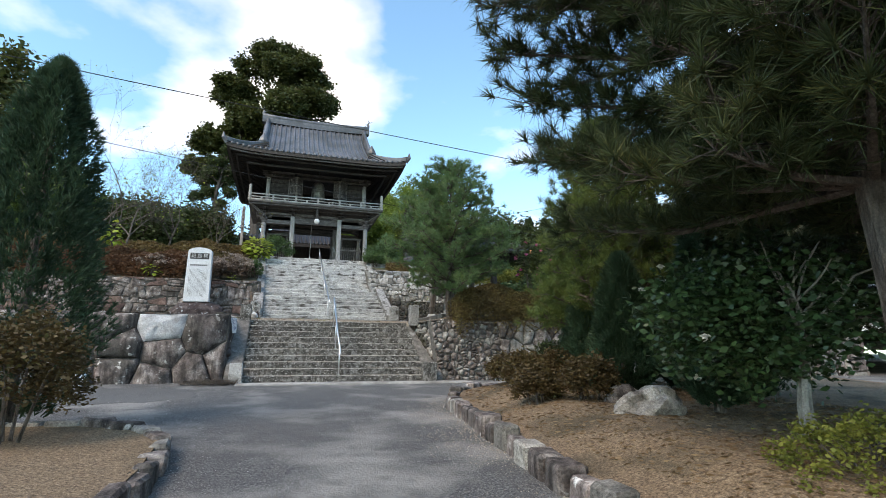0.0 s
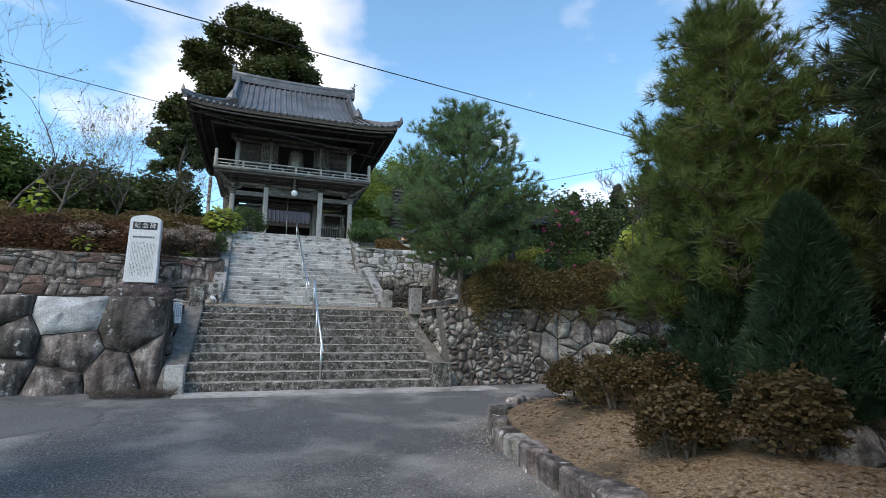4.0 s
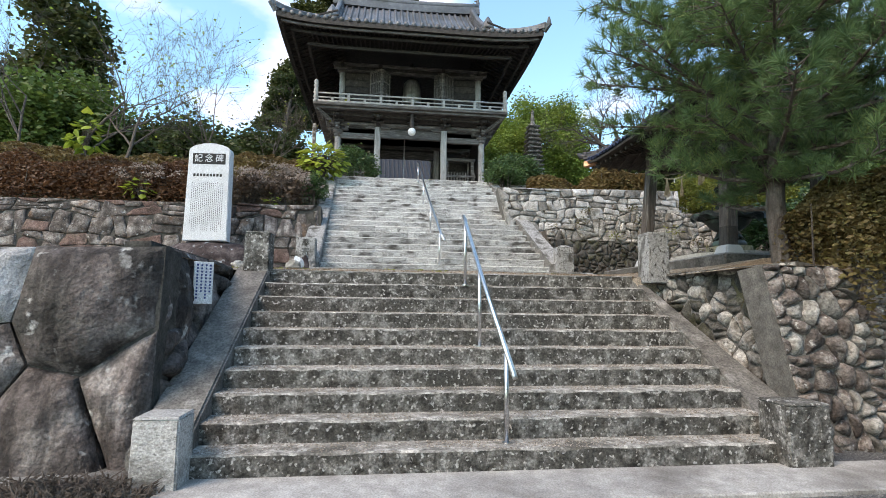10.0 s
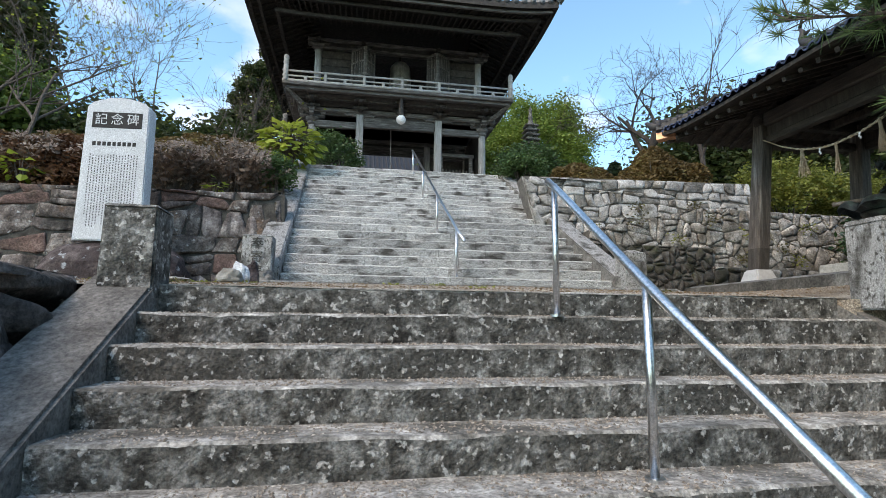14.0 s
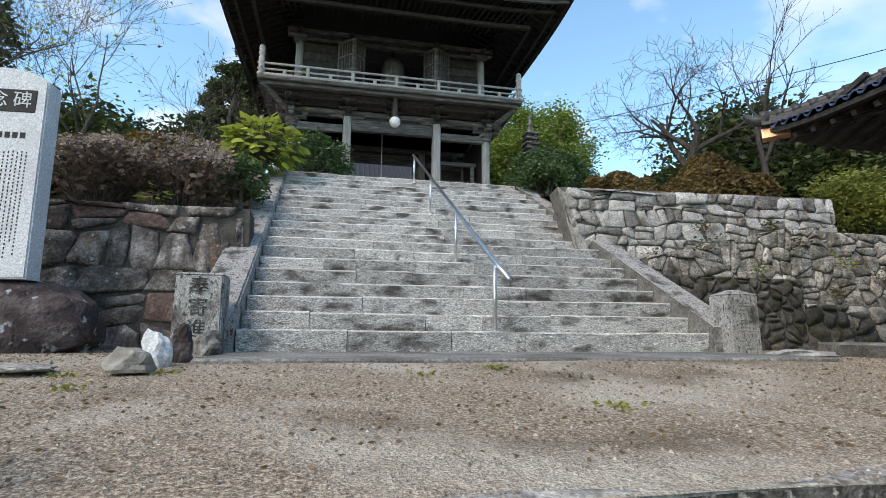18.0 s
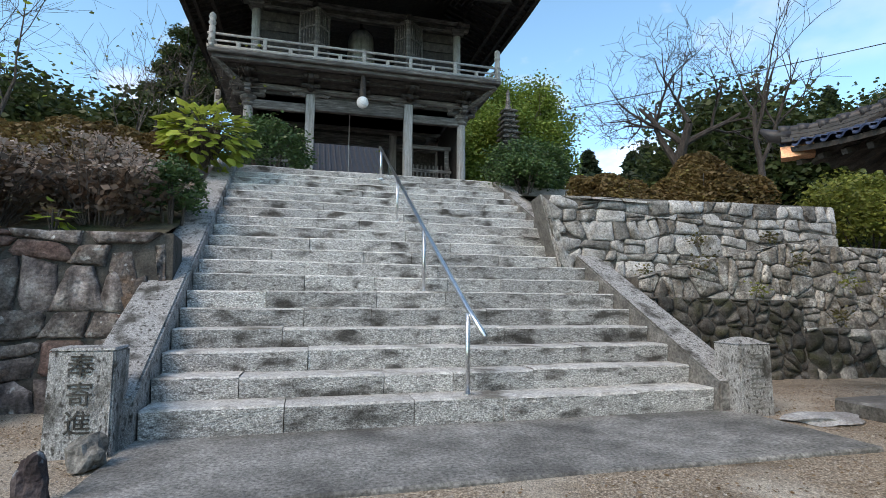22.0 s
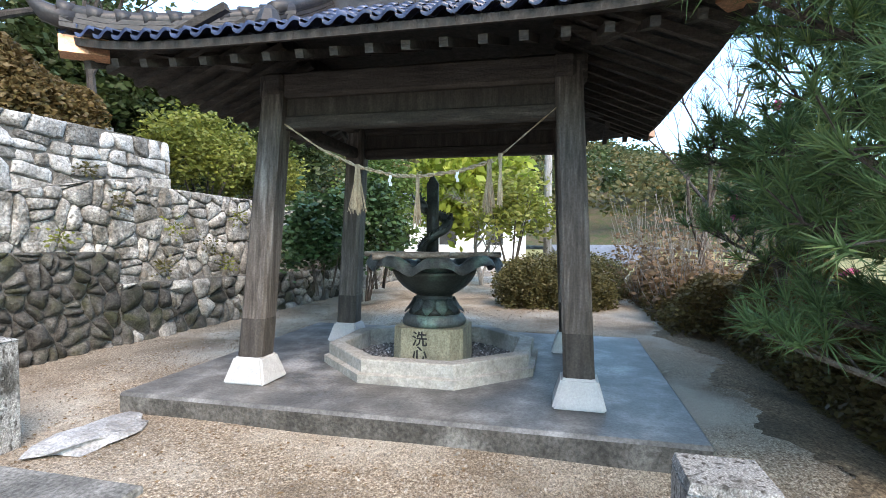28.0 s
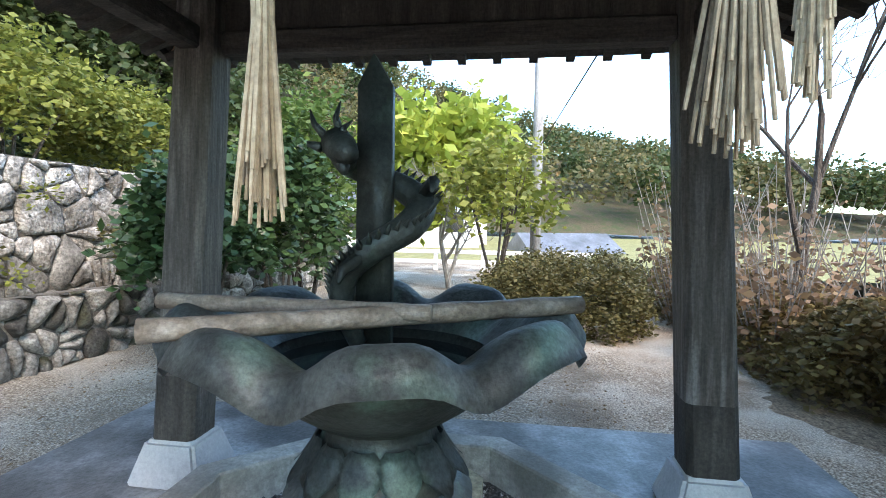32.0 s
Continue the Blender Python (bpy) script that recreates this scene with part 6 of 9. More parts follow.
for i in range(NS - 1):
    for k in range(NA):
        bm.faces.new((rg[i][k], rg[i][(k + 1) % NA], rg[i + 1][(k + 1) % NA], rg[i + 1][k]))
bmesh.ops.solidify(bm, geom=bm.faces[:], thickness=0.036)
M_PATINA = ramp_mat("pale_bronze_patina", [(0.3, (0.06, 0.068, 0.068)), (0.6, (0.14, 0.158, 0.153)), (0.85, (0.28, 0.33, 0.305))], 5, 9, 0.42, 0.2, 40, metal=0.25, stain=(0.25, 0.4, 0.33), stain_scale=3.0, stain_range=(0.56, 0.72), streak=0.25)
part("leaf_rim", bm, M_PATINA, fount, "wavy leaf-shaped bronze rim with pale green patina", True)
bm = bmesh.new()
lathe(bm, [(0.315, 0.713), (0.315, 0.718)], (0, 0, 0), 40)
M_WATER = bpy.data.materials.new("still_water"); M_WATER.use_nodes = True
M_WATER.node_tree.nodes["Principled BSDF"].inputs["Base Color"].default_value = (0.02, 0.03, 0.028, 1)
M_WATER.node_tree.nodes["Principled BSDF"].inputs["Roughness"].default_value = 0.05
part("water", bm, M_WATER, fount, "still dark water")
# upright sword with a dragon winding up it
sword = thing("dragon_sword_statue", "dark bronze upright sword with a dragon winding round it", "statue", at=(FX, FY + 0.02, SLAB + 0.7))
bm = bmesh.new()
sw = [(-0.05, 0.0), (0.05, 0.0), (0.047, 0.78), (0.0, 0.86), (-0.047, 0.78)]
fr = [bm.verts.new((-0.02 if abs(y) > 0.03 else -0.03, -y, z)) for y, z in sw]
bk = [bm.verts.new((0.02, -y, z)) for y, z in sw]
bm.faces.new(fr); bm.faces.new(list(reversed(bk)))
for i in range(5):
    j = (i + 1) % 5
    bm.faces.new((fr[j], fr[i], bk[i], bk[j]))
# dragon body: up from the foot, a turn behind the blade, the head in front
path = [(-0.05, 0.03, 0.08), (-0.07, 0.07, 0.2), (-0.085, 0.05, 0.28), (-0.085, -0.03, 0.35), (-0.05, -0.105, 0.4), (0.02, -0.125, 0.46), (0.055, -0.06, 0.51), (0.06, 0.02, 0.54), (0.03, 0.085, 0.57), (-0.05, 0.085, 0.6)]
width = [0.024, 0.034, 0.036, 0.038, 0.042, 0.042, 0.038, 0.034, 0.032, 0.036]
pts, rad = [], []
for i in range(46):
    u = i / 45 * (len(path) - 1)
    k = min(int(u), len(path) - 2)
    f = u - k
    p0, p1, p2, p3 = (Vector(path[max(0, min(len(path) - 1, k + d))]) for d in (-1, 0, 1, 2))
    pts.append(0.5 * ((2 * p1) + (p2 - p0) * f + (2 * p0 - 5 * p1 + 4 * p2 - p3) * f * f + (3 * p1 - p0 - 3 * p2 + p3) * f ** 3))
    rad.append(width[k] * (1 - f) + width[k + 1] * f)
tube(bm, pts, rad, 12)
for i in range(2, 44):
    o = (pts[i] - Vector((0, 0, pts[i].z - 0.05))).normalized()
    o = Vector((pts[i].x, pts[i].y, 0.06)).normalized()
    tube(bm, [pts[i] + o * rad[i] * 0.8, pts[i] + o * (rad[i] + 0.024) + Vector((0, 0, 0.012))], [0.013, 0.001], 4)
hp = pts[-1]
tube(bm, [hp, hp + Vector((-0.045, -0.01, 0.01)), hp + Vector((-0.09, -0.04, -0.01)), hp + Vector((-0.12, -0.07, -0.03))], [0.034, 0.044, 0.038, 0.022], 10)
tube(bm, [hp + Vector((-0.05, -0.02, -0.03)), hp + Vector((-0.11, -0.05, -0.065))], [0.026, 0.012], 8)
for h0, h1 in (((-0.02, 0.03, 0.03), (0.0, 0.085, 0.11)), ((-0.03, -0.01, 0.04), (0.0, 0.0, 0.13)), ((-0.06, 0.03, 0.0), (-0.03, 0.08, 0.02)), ((-0.06, -0.03, 0.03), (-0.05, -0.05, 0.07))):
    tube(bm, [hp + Vector(h0), hp + (Vector(h0) + Vector(h1)) * 0.5 + Vector((0, 0.012, 0)), hp + Vector(h1)], [0.014, 0.009, 0.002], 6)
for base, claw in ((pts[14], (-0.05, 0.06, -0.05)), (pts[26], (-0.06, -0.05, 0.05))):
    tube(bm, [base, base + Vector(claw), base + Vector(claw) + Vector((-0.03, 0.0, -0.03))], [0.024, 0.018, 0.006], 6)
bmesh.ops.recalc_face_normals(bm, faces=bm.faces)
tagged(finish(bm, "figure", M_BRONZE_DARK, sword, "", True))
# two bamboo poles across the bowl
for i, (a, b, r) in enumerate((((4.5, 4.35, 2.842), (5.02, 3.43, 2.85), 0.024), ((4.81, 4.53, 2.85), (4.76, 3.8, 2.855), 0.021))):
    bp = thing("bamboo_pole", "dried bamboo pole laid across the bowl", "bamboo pole", "bamboo poles on the bowl")
    bm = bmesh.new()
    a, b = Vector(a), Vector(b)
    n = 14
    tube(bm, [a.lerp(b, k / n) for k in range(n + 1)], [r * (1.0 if k % 3 else 1.1) for k in range(n + 1)], 10)
    part("cane", bm, M_BAMBOO, bp, smooth=True)
# straw rope with hanging straw tassels and paper strips
rope2 = thing("sacred_straw_rope", "twisted straw rope with straw tassels and white paper strips", "straw rope")
rp = [(4.12, 4.87, 3.79), (4.13, 4.6, 3.61), (4.11, 4.31, 3.475), (4.11, 4.05, 3.41), (4.11, 3.87, 3.4), (4.12, 3.6, 3.43), (4.13, 3.36, 3.5), (4.14, 2.98, 3.82)]
for ph in (0, math.pi):
    bm = bmesh.new()
    path = []
    for i in range(90):
        u = i / 89 * (len(rp) - 1)
        k = min(int(u), len(rp) - 2)
        p = Vector(rp[k]).lerp(Vector(rp[k + 1]), u - k)
        w = 0.008 if 1.8 < u < 6.2 else 0.004
        path.append(p + Vector((w * math.cos(i * 0.9 + ph), 0, w * math.sin(i * 0.9 + ph))))
    tube(bm, path, [0.0075 if 12 < i < 76 else (0.0045 if i <= 12 else 0.0018) for i in range(90)], 6)
    part("strand", bm, M_STRAW, rope2, smooth=True)
def straw_tassel(p, length, seed, spread):
    r = random.Random(seed)
    bm = bmesh.new()
    for i in range(64):
        a, s = r.uniform(0, 2 * math.pi), r.uniform(0.1, 1) * spread
        L = length * r.uniform(0.75, 1.0)
        q = Vector(p)
        tip = q + Vector((s * math.cos(a), s * math.sin(a), -L))
        tube(bm, [q + Vector((0.012 * math.cos(a), 0.012 * math.sin(a), 0.02)), q.lerp(tip, 0.35) + Vector((0.004, 0, 0)), tip], [0.0026, 0.0032, 0.0022], 5)
    part("straw_tassel", bm, M_STRAW, rope2)
straw_tassel((4.11, 4.31, 3.47), 0.33, 1, 0.07)
straw_tassel((4.11, 3.88, 3.39), 0.33, 2, 0.03)
straw_tassel((4.12, 3.4, 3.48), 0.34, 3, 0.045)
straw_tassel((4.13, 3.33, 3.52), 0.33, 4, 0.018)
for p in ((4.10, 4.07, 3.41), (4.11, 3.61, 3.43)):
    bm = bmesh.new()
    x, y, z = p
    for k in range(3):
        o = 0.008 * (k % 2)
        box(bm, x - 0.003 + 0.004 * k, x + 0.001 + 0.004 * k, y - 0.012 + o, y + 0.008 + o, z - 0.024 * (k + 1), z - 0.024 * k, 0)
    part("paper_strip", bm, M_PAPER, rope2, "white folded paper strip")

# ---- handrails ----
def handrail(line, posts, label):
    t = thing("handrail", label, "handrail", "stair handrails")
    bm = bmesh.new()
    tube(bm, line, 0.021, 10)
    part("rail", bm, M_STEEL, t, smooth=True)
    for x, y, z0, z1 in posts:
        bm = bmesh.new()
        tube(bm, [(x, y, z0), (x, y, z1)], 0.019, 10)
        part("post", bm, M_STEEL, t, smooth=True)
        bm = bmesh.new()
        tube(bm, [(x, y, z0 - 0.002), (x, y, z0 + 0.012)], 0.04, 12)
        part("post_flange", bm, M_STEEL, t)
handrail([(0.21, -0.11, 0.7), (0.21, 1.2, 1.562), (0.22, 2.2, 2.24), (0.225, 2.38, 2.35)],
         [(0.21, 0.15, RISE1, 0.86), (0.213, 1.27, 5 * RISE1, 1.6), (0.235, 2.3, 9 * RISE1, 2.31)], "brushed steel handrail on the lower stairs")
handrail([(0.42, 5.86, 2.5), (0.38, 6.15, 2.69), (0.3, 8.0, 3.8), (0.25, 10.9, 5.42), (0.25, 11.0, 5.46)],
         [(0.36, 6.12, Z2 + RISE2, 2.67), (0.31, 7.55, Z2 + 6 * RISE2, 3.53), (0.28, 9.2, Z2 + 12 * RISE2, 4.46), (0.255, 10.85, Z2 + 18 * RISE2, 5.38)], "slim steel handrail on the upper stairs")

# ---- memorial stone ----
mon = thing("memorial_stone", "upright pale granite memorial stone with engraved writing", "memorial stone", at=(-4.22, 6.73, 2.46))
mon.matrix_basis = Matrix.Translation((-4.22, 6.73, 2.46)) @ Matrix.Rotation(radians(-4), 4, "Z") @ Matrix.Diagonal((0.97, 1, 1.0, 1))
bm = bmesh.new()
outl = [(-0.44, 0), (0.44, 0), (0.415, 1.82)] + [(0.415 * math.cos(a), 1.82 + 0.15 * math.sin(a)) for a in np.linspace(0.25, math.pi - 0.25, 9)] + [(-0.415, 1.82)]
fr = [bm.verts.new((x, -0.11, z)) for x, z in outl]
bk = [bm.verts.new((x, 0.11, z)) for x, z in outl]
bm.faces.new(fr); bm.faces.new(list(reversed(bk)))
for i in range(len(outl)):
    bm.faces.new((fr[(i + 1) % len(outl)], fr[i], bk[i], bk[(i + 1) % len(outl)]))
bmesh.ops.bevel(bm, geom=[e for e in bm.edges if abs(e.verts[0].co.y - e.verts[1].co.y) < 0.01], offset=0.015, segments=2, affect="EDGES")
bmesh.ops.recalc_face_normals(bm, faces=bm.faces)
part("slab", bm, M_MONUMENT, mon)
part("title_panel", bbox(-0.33, 0.33, -0.116, -0.1, 1.54, 1.76, 0.004), M_BLACK, mon, "dark title panel with pale letters")
for i, ch in enumerate("記念碑"):
    text_on(ch, 0.17, Matrix.Translation((-0.21 + i * 0.21, -0.117, 1.65)) @ Matrix.Rotation(radians(90), 4, "X"), M_MONUMENT, mon, "title_letter", 0.002)
for i in range(9):
    part("heading_mark", bbox(-0.3 + i * 0.066, -0.255 + i * 0.066, -0.113, -0.1, 1.29, 1.345, 0), M_BLACK, mon)
rngm = random.Random(8)
for i in range(17):
    bm = bmesh.new()
    x, z = -0.31 + i * 0.0385, 1.18 - rngm.uniform(0, 0.03)
    zl = 0.2 if i % 5 else 0.35
    while z > zl:
        h = rngm.uniform(0.018, 0.03)
        box(bm, x - 0.0055, x + 0.0055, -0.112, -0.1, z - h * 0.8, z)
        z -= h + rngm.uniform(0.008, 0.014)
    part("text_column", bm, M_BLACK, mon)

def boulder(name, c, r, seed, mat, label, cat="rock", group="", flat=0.5, rough=0.45, sub=3):
    bm = bmesh.new()
    bmesh.ops.create_icosphere(bm, subdivisions=sub, radius=1.0)
    for v in bm.verts:
        n = noise.noise(v.co * 1.3 + Vector((seed, seed * 2, 0))) * rough + noise.noise(v.co * 3.1 + Vector((seed, 0, 3))) * rough * 0.35
        k = 1 + n
        co = v.co * k
        v.co = Vector((co.x * r[0], co.y * r[1], max(co.z * r[2], -flat * r[2])))
    bmesh.ops.translate(bm, verts=bm.verts[:], vec=c)
    return tagged(finish(bm, name, mat), label, cat, group)
M_BASE_ROCK = ramp_mat("dark_purple_rock", [(0.32, (0.018, 0.013, 0.014)), (0.5, (0.045, 0.033, 0.033)), (0.7, (0.12, 0.098, 0.095))], 5, 12, 0.85, 0.7, 30, lichen=(0.3, 0.32, 0.34), lichen_scale=9, lichen_range=(0.62, 0.7), grain=0.4, grain_scale=60, bump_dist=0.03)
boulder("base_rock", (-4.1, 6.78, 2.05), (0.95, 0.42, 0.46), 3, M_BASE_ROCK, "dark weathered boulder carrying the memorial stone", flat=0.9, rough=0.2)
boulder("white_stone", (-2.12, 4.72, 1.87), (0.085, 0.07, 0.15), 5, M_MONUMENT, "pale upright pebble by the stairs", group="small stones by the stairs")
boulder("white_stone", (-2.15, 4.44, 1.84), (0.12, 0.09, 0.08), 6, M_RIM, "pale rounded stone by the stairs", group="small stones by the stairs")
boulder("dark_stone", (-2.06, 5.0, 1.9), (0.07, 0.07, 0.15), 7, M_BASE_ROCK, "dark upright stone by the stairs", group="small stones by the stairs")
boulder("dark_stone", (-2.02, 5.5, 1.9), (0.1, 0.1, 0.11), 8, M_WALL_RIVER, "dark stone against the carved post", group="small stones by the stairs")
boulder("flat_stone", (-2.72, 4.5, 1.82), (0.2, 0.13, 0.03), 9, M_WALL_RIVER, "flat grey stone sunk in the gravel", group="small stones by the stairs")
boulder("flat_stone", (3.2, 5.55, 1.84), (0.3, 0.2, 0.045), 10, M_WHITE_STONE, "flat broken stone slab beside the post", group="small stones by the stairs")
boulder("grey_stone", (-2.85, 4.0, 1.79), (0.12, 0.09, 0.07), 13, M_WALL_PALE, "grey angular stone lying on the gravel", group="small stones by the stairs")
M_ROCK = ramp_mat("pale_garden_rock", [(0.32, (0.13, 0.115, 0.1)), (0.5, (0.3, 0.275, 0.25)), (0.68, (0.5, 0.47, 0.44))], 5, 12, 0.9, 0.7, 30, stain=(0.12, 0.1, 0.085), stain_scale=2.4, stain_range=(0.54, 0.68), grain=0.35, grain_scale=45, bump_dist=0.04)
boulder("garden_rock", (3.0, -8.2, 0.16), (0.42, 0.3, 0.22), 11, M_ROCK, "pale brown rough garden rock on the planting bed", group="garden rocks", flat=0.6)
boulder("garden_rock", (3.2, -7.35, 0.16), (0.26, 0.22, 0.2), 12, M_WALL_BIG, "dark garden rock behind the pale one", group="garden rocks", flat=0.6)
boulder("white_boulder", (-5.6, 0.0, 0.1), (0.3, 0.24, 0.36), 14, M_MONUMENT, "pale rounded boulder before the retaining wall", group="garden rocks")
for bx, by, bz, br, sd in BOULDERS:
    boulder("wall_boulder", (bx, by, bz), br, sd, M_WALL_BIG, "dark rounded boulder set beside the stairs", "boulder", "boulders beside the stairs", 0.9, 0.3)
# dry root clump at the foot of the left post
rngr = random.Random(4)
bm = bmesh.new()
for i in range(620):
    a, r = rngr.uniform(0, 6.3), rngr.uniform(0, 1) ** 0.5
    p = Vector((-2.78 + 0.62 * r * math.cos(a), -0.3 + 0.28 * r * math.sin(a), 0.05 * (1 - r)))
    d = Vector((rngr.uniform(-1, 1), rngr.uniform(-1, 1), rngr.uniform(0.1, 0.8))) * 0.13
    tube(bm, [p, p + d * 0.5 + Vector((0, 0, 0.02)), p + d], [0.006, 0.005, 0.002], 4, False)
tagged(finish(bm, "root_heap", M_BARK), "heap of dry dark roots on the asphalt", "debris", kind="stuff")
# notice plate on the boulder wall
sign = thing("notice_plate", "small white notice plate with blue writing on the boulder", "sign", at=(-2.44, 1.25, 1.42))
sign.matrix_basis = Matrix.Translation((-2.47, 1.25, 1.42)) @ Matrix.Rotation(radians(38), 4, "Z")
part("plate", bbox(-0.09, 0.09, -0.012, 0.004, -0.2, 0.2, 0.004), M_WHITE, sign)
M_BLUEINK = ramp_mat("blue_ink", [(0.3, (0.03, 0.05, 0.16)), (0.7, (0.05, 0.08, 0.22))], 6, 3, 0.6, 0)
for i in range(4):
    bm = bmesh.new()
    for k in range(11 - 2 * (i % 2)):
        box(bm, -0.068 + i * 0.04, -0.052 + i * 0.04, -0.015, -0.011, 0.158 - k * 0.031, 0.176 - k * 0.031)
    part("text_column", bm, M_BLUEINK, sign)

# ---- planting beds with kerbs ----
def bed(name, pts, closed_poly, h, seed, label, lift):
    poly = closed_poly
    slab_sheet(name, poly, lambda x, y: road_z(x, y) + h, 0.6, M_SOIL).update_tag()
    k = thing(name + "_kerb", label, "kerb", kind="structure")
    r = random.Random(seed)
    path = [Vector((x, y, 0)) for x, y in pts]
    seg, total = [], 0
    for a, b in zip(path, path[1:]):
        n = max(1, round((b - a).length / 0.42))
        for i in range(n):
            seg.append((a.lerp(b, i / n), a.lerp(b, (i + 1) / n)))
    for a, b in seg:
        d = (b - a).normalized()
        s = Vector((d.y, -d.x, 0))
        bm = bmesh.new()
        w, hh = r.uniform(0.1, 0.17), h + r.uniform(0.0, 0.09)
        za = road_z(a.x, a.y) - 0.1
        L = (b - a).length
        vs = box(bm, 0.012, L - 0.012, -w * 0.6, w, 0, hh + 0.1, 0.03)
        for v in bm.verts:
            v.co += Vector((noise.noise(v.co * 5 + a), noise.noise(v.co * 5 + a + Vector((7, 0, 0))), noise.noise(v.co * 4 + a + Vector((0, 9, 0))))) * 0.035
        m = Matrix((d, s, Vector((0, 0, 1)))).transposed().to_4x4()
        m.translation = Vector((a.x, a.y, za))
        bmesh.ops.transform(bm, matrix=m, verts=bm.verts[:])
        bmesh.ops.recalc_face_normals(bm, faces=bm.faces)
        part("kerb_stone", bm, r.choice([M_WALL_BIG, M_WALL_BIG, M_WALL_RIVER]), k)
kr = [(6.5, -2.3), (4.2, -2.45), (2.9, -2.9), (2.15, -3.6), (1.72, -4.6), (1.55, -5.8), (1.42, -7.2), (1.22, -8.8), (1.05, -10.4), (0.95, -12.5), (1.0, -16), (1.1, -20)]
bed("planting_bed_right", kr, [(12, -2.3)] + kr + [(12, -20)], 0.17, 31, "kerb of rough uneven stones round the planting bed", 0)
def bed_z(x, y):
    """Height of the mounded soil of the planting bed by the drive."""
    d = 99.0
    for (ax, ay), (bx, by) in zip(kr, kr[1:]):
        u = max(0, min(1, ((x - ax) * (bx - ax) + (y - ay) * (by - ay)) / ((bx - ax) ** 2 + (by - ay) ** 2)))
        d = min(d, math.hypot(x - ax - u * (bx - ax), y - ay - u * (by - ay)))
    k = min(1, max(0, (d - 0.12) / 1.1))
    return road_z(x, y) + 0.17 + 0.24 * k * k * (3 - 2 * k) + 0.03 * k * noise.noise((x * 1.3, y * 1.3, 0))
def inside_bed(x, y):
    return x > np.interp(y, [p[1] for p in reversed(kr)], [p[0] for p in reversed(kr)]) and y < -2.3
tagged(grid_sheet("planting_mound", 0.9, 11.0, -17, -2.4, 70, 96, lambda x, y: bed_z(x, y) if inside_bed(x, y) else road_z(x, y) - 0.2, M_SOIL), "mounded soil covered with dry pine needles", "ground", kind="structure")
kl = [(-2.7, -16), (-2.5, -12), (-2.38, -10), (-2.32, -8.6), (-2.4, -7.4), (-2.75, -6.75), (-3.4, -6.35), (-5, -6.1), (-9, -6.0)]
bed("planting_bed_left", kl, kl + [(-9, -16)], 0.17, 32, "kerb of dark rough stones round a planting bed", 0)

# ---- stone pagoda, signpost, utility pole, wires ----
pag = thing("stone_pagoda", "tall grey stone pagoda with many stacked roofs", "stone pagoda", at=(7.45, 23, 5.0))
part("base", bbox(-0.55, 0.55, -0.55, 0.55, -0.3, 0.9, 0.03), M_GRANITE, pag)
part("body", bbox(-0.36, 0.36, -0.36, 0.36, 0.9, 3.1, 0.03), M_STEP_LOW, pag)
for i in range(13):
    bm = bmesh.new()
    w = 0.56 - i * 0.018
    z = 3.1 + i * 0.2465
    frustum(bm, 0, 0, z, z + 0.11, w * 0.66, w * 0.66, w * 0.66, w * 0.66)
    frustum(bm, 0, 0, z + 0.1, z + 0.16, w * 0.94, w * 0.94, w, w)
    frustum(bm, 0, 0, z + 0.16, z + 0.25, w, w, w * 0.6, w * 0.6)
    part("roof_tier", bm, M_STEP_LOW, pag)
bm = bmesh.new(); lathe(bm, [(0.2, 0), (0.14, 0.12), (0.1, 0.25), (0.12, 0.34), (0.07, 0.66), (0.1, 0.76), (0.02, 0.97)], (0, 0, 6.3), 10)
part("finial", bm, M_STEP_LOW, pag)
post = thing("signpost", "bleached grey wooden signpost with faded writing", "signpost", at=(-3.84, 19, 4.7))
part("board", bbox(-0.085, 0.085, -0.06, 0.06, 0, 4.65, 0.03), M_WOOD_GREY, post)
for k in range(5):
    part("faded_mark", bbox(-0.05, 0.05, -0.064, -0.058, 4.3 - k * 0.28, 4.45 - k * 0.28, 0), M_WOOD_BEAM, post)
pole = thing("utility_pole", "slim pale steel utility pole", "utility pole", at=(12.7, 3.3, 1.6))
bm = bmesh.new(); tube(bm, [(0, 0, 0), (0, 0, 6.1)], [0.1, 0.075], 12)
part("mast", bm, M_WOOD_GREY, pole, smooth=True)
part("crossarm", bbox(-0.06, 0.06, -0.3, 0.3, 5.72, 5.78, 0.01), M_STEEL, pole)
def wire(name, a, b, sag, r=0.012):
    bm = bmesh.new()
    a, b = Vector(a), Vector(b)
    tube(bm, [a.lerp(b, i / 24) - Vector((0, 0, sag * 4 * (i / 24) * (1 - i / 24))) for i in range(25)], r, 5)
    tagged(finish(bm, name, M_BLACK), "thin black overhead cable from the pole", "cable", "overhead cables")
wire("cable", (12.7, 3.3, 7.5), (-27.5, -2.7, 8.3), 0.25, 0.013)
wire("cable", (12.68, 3.32, 7.4), (4.5, 12.1, 7.0), 0.15, 0.008)
wire("cable", (12.68, 3.25, 4.4), (-30, -1, 9.0), 0.25, 0.008)

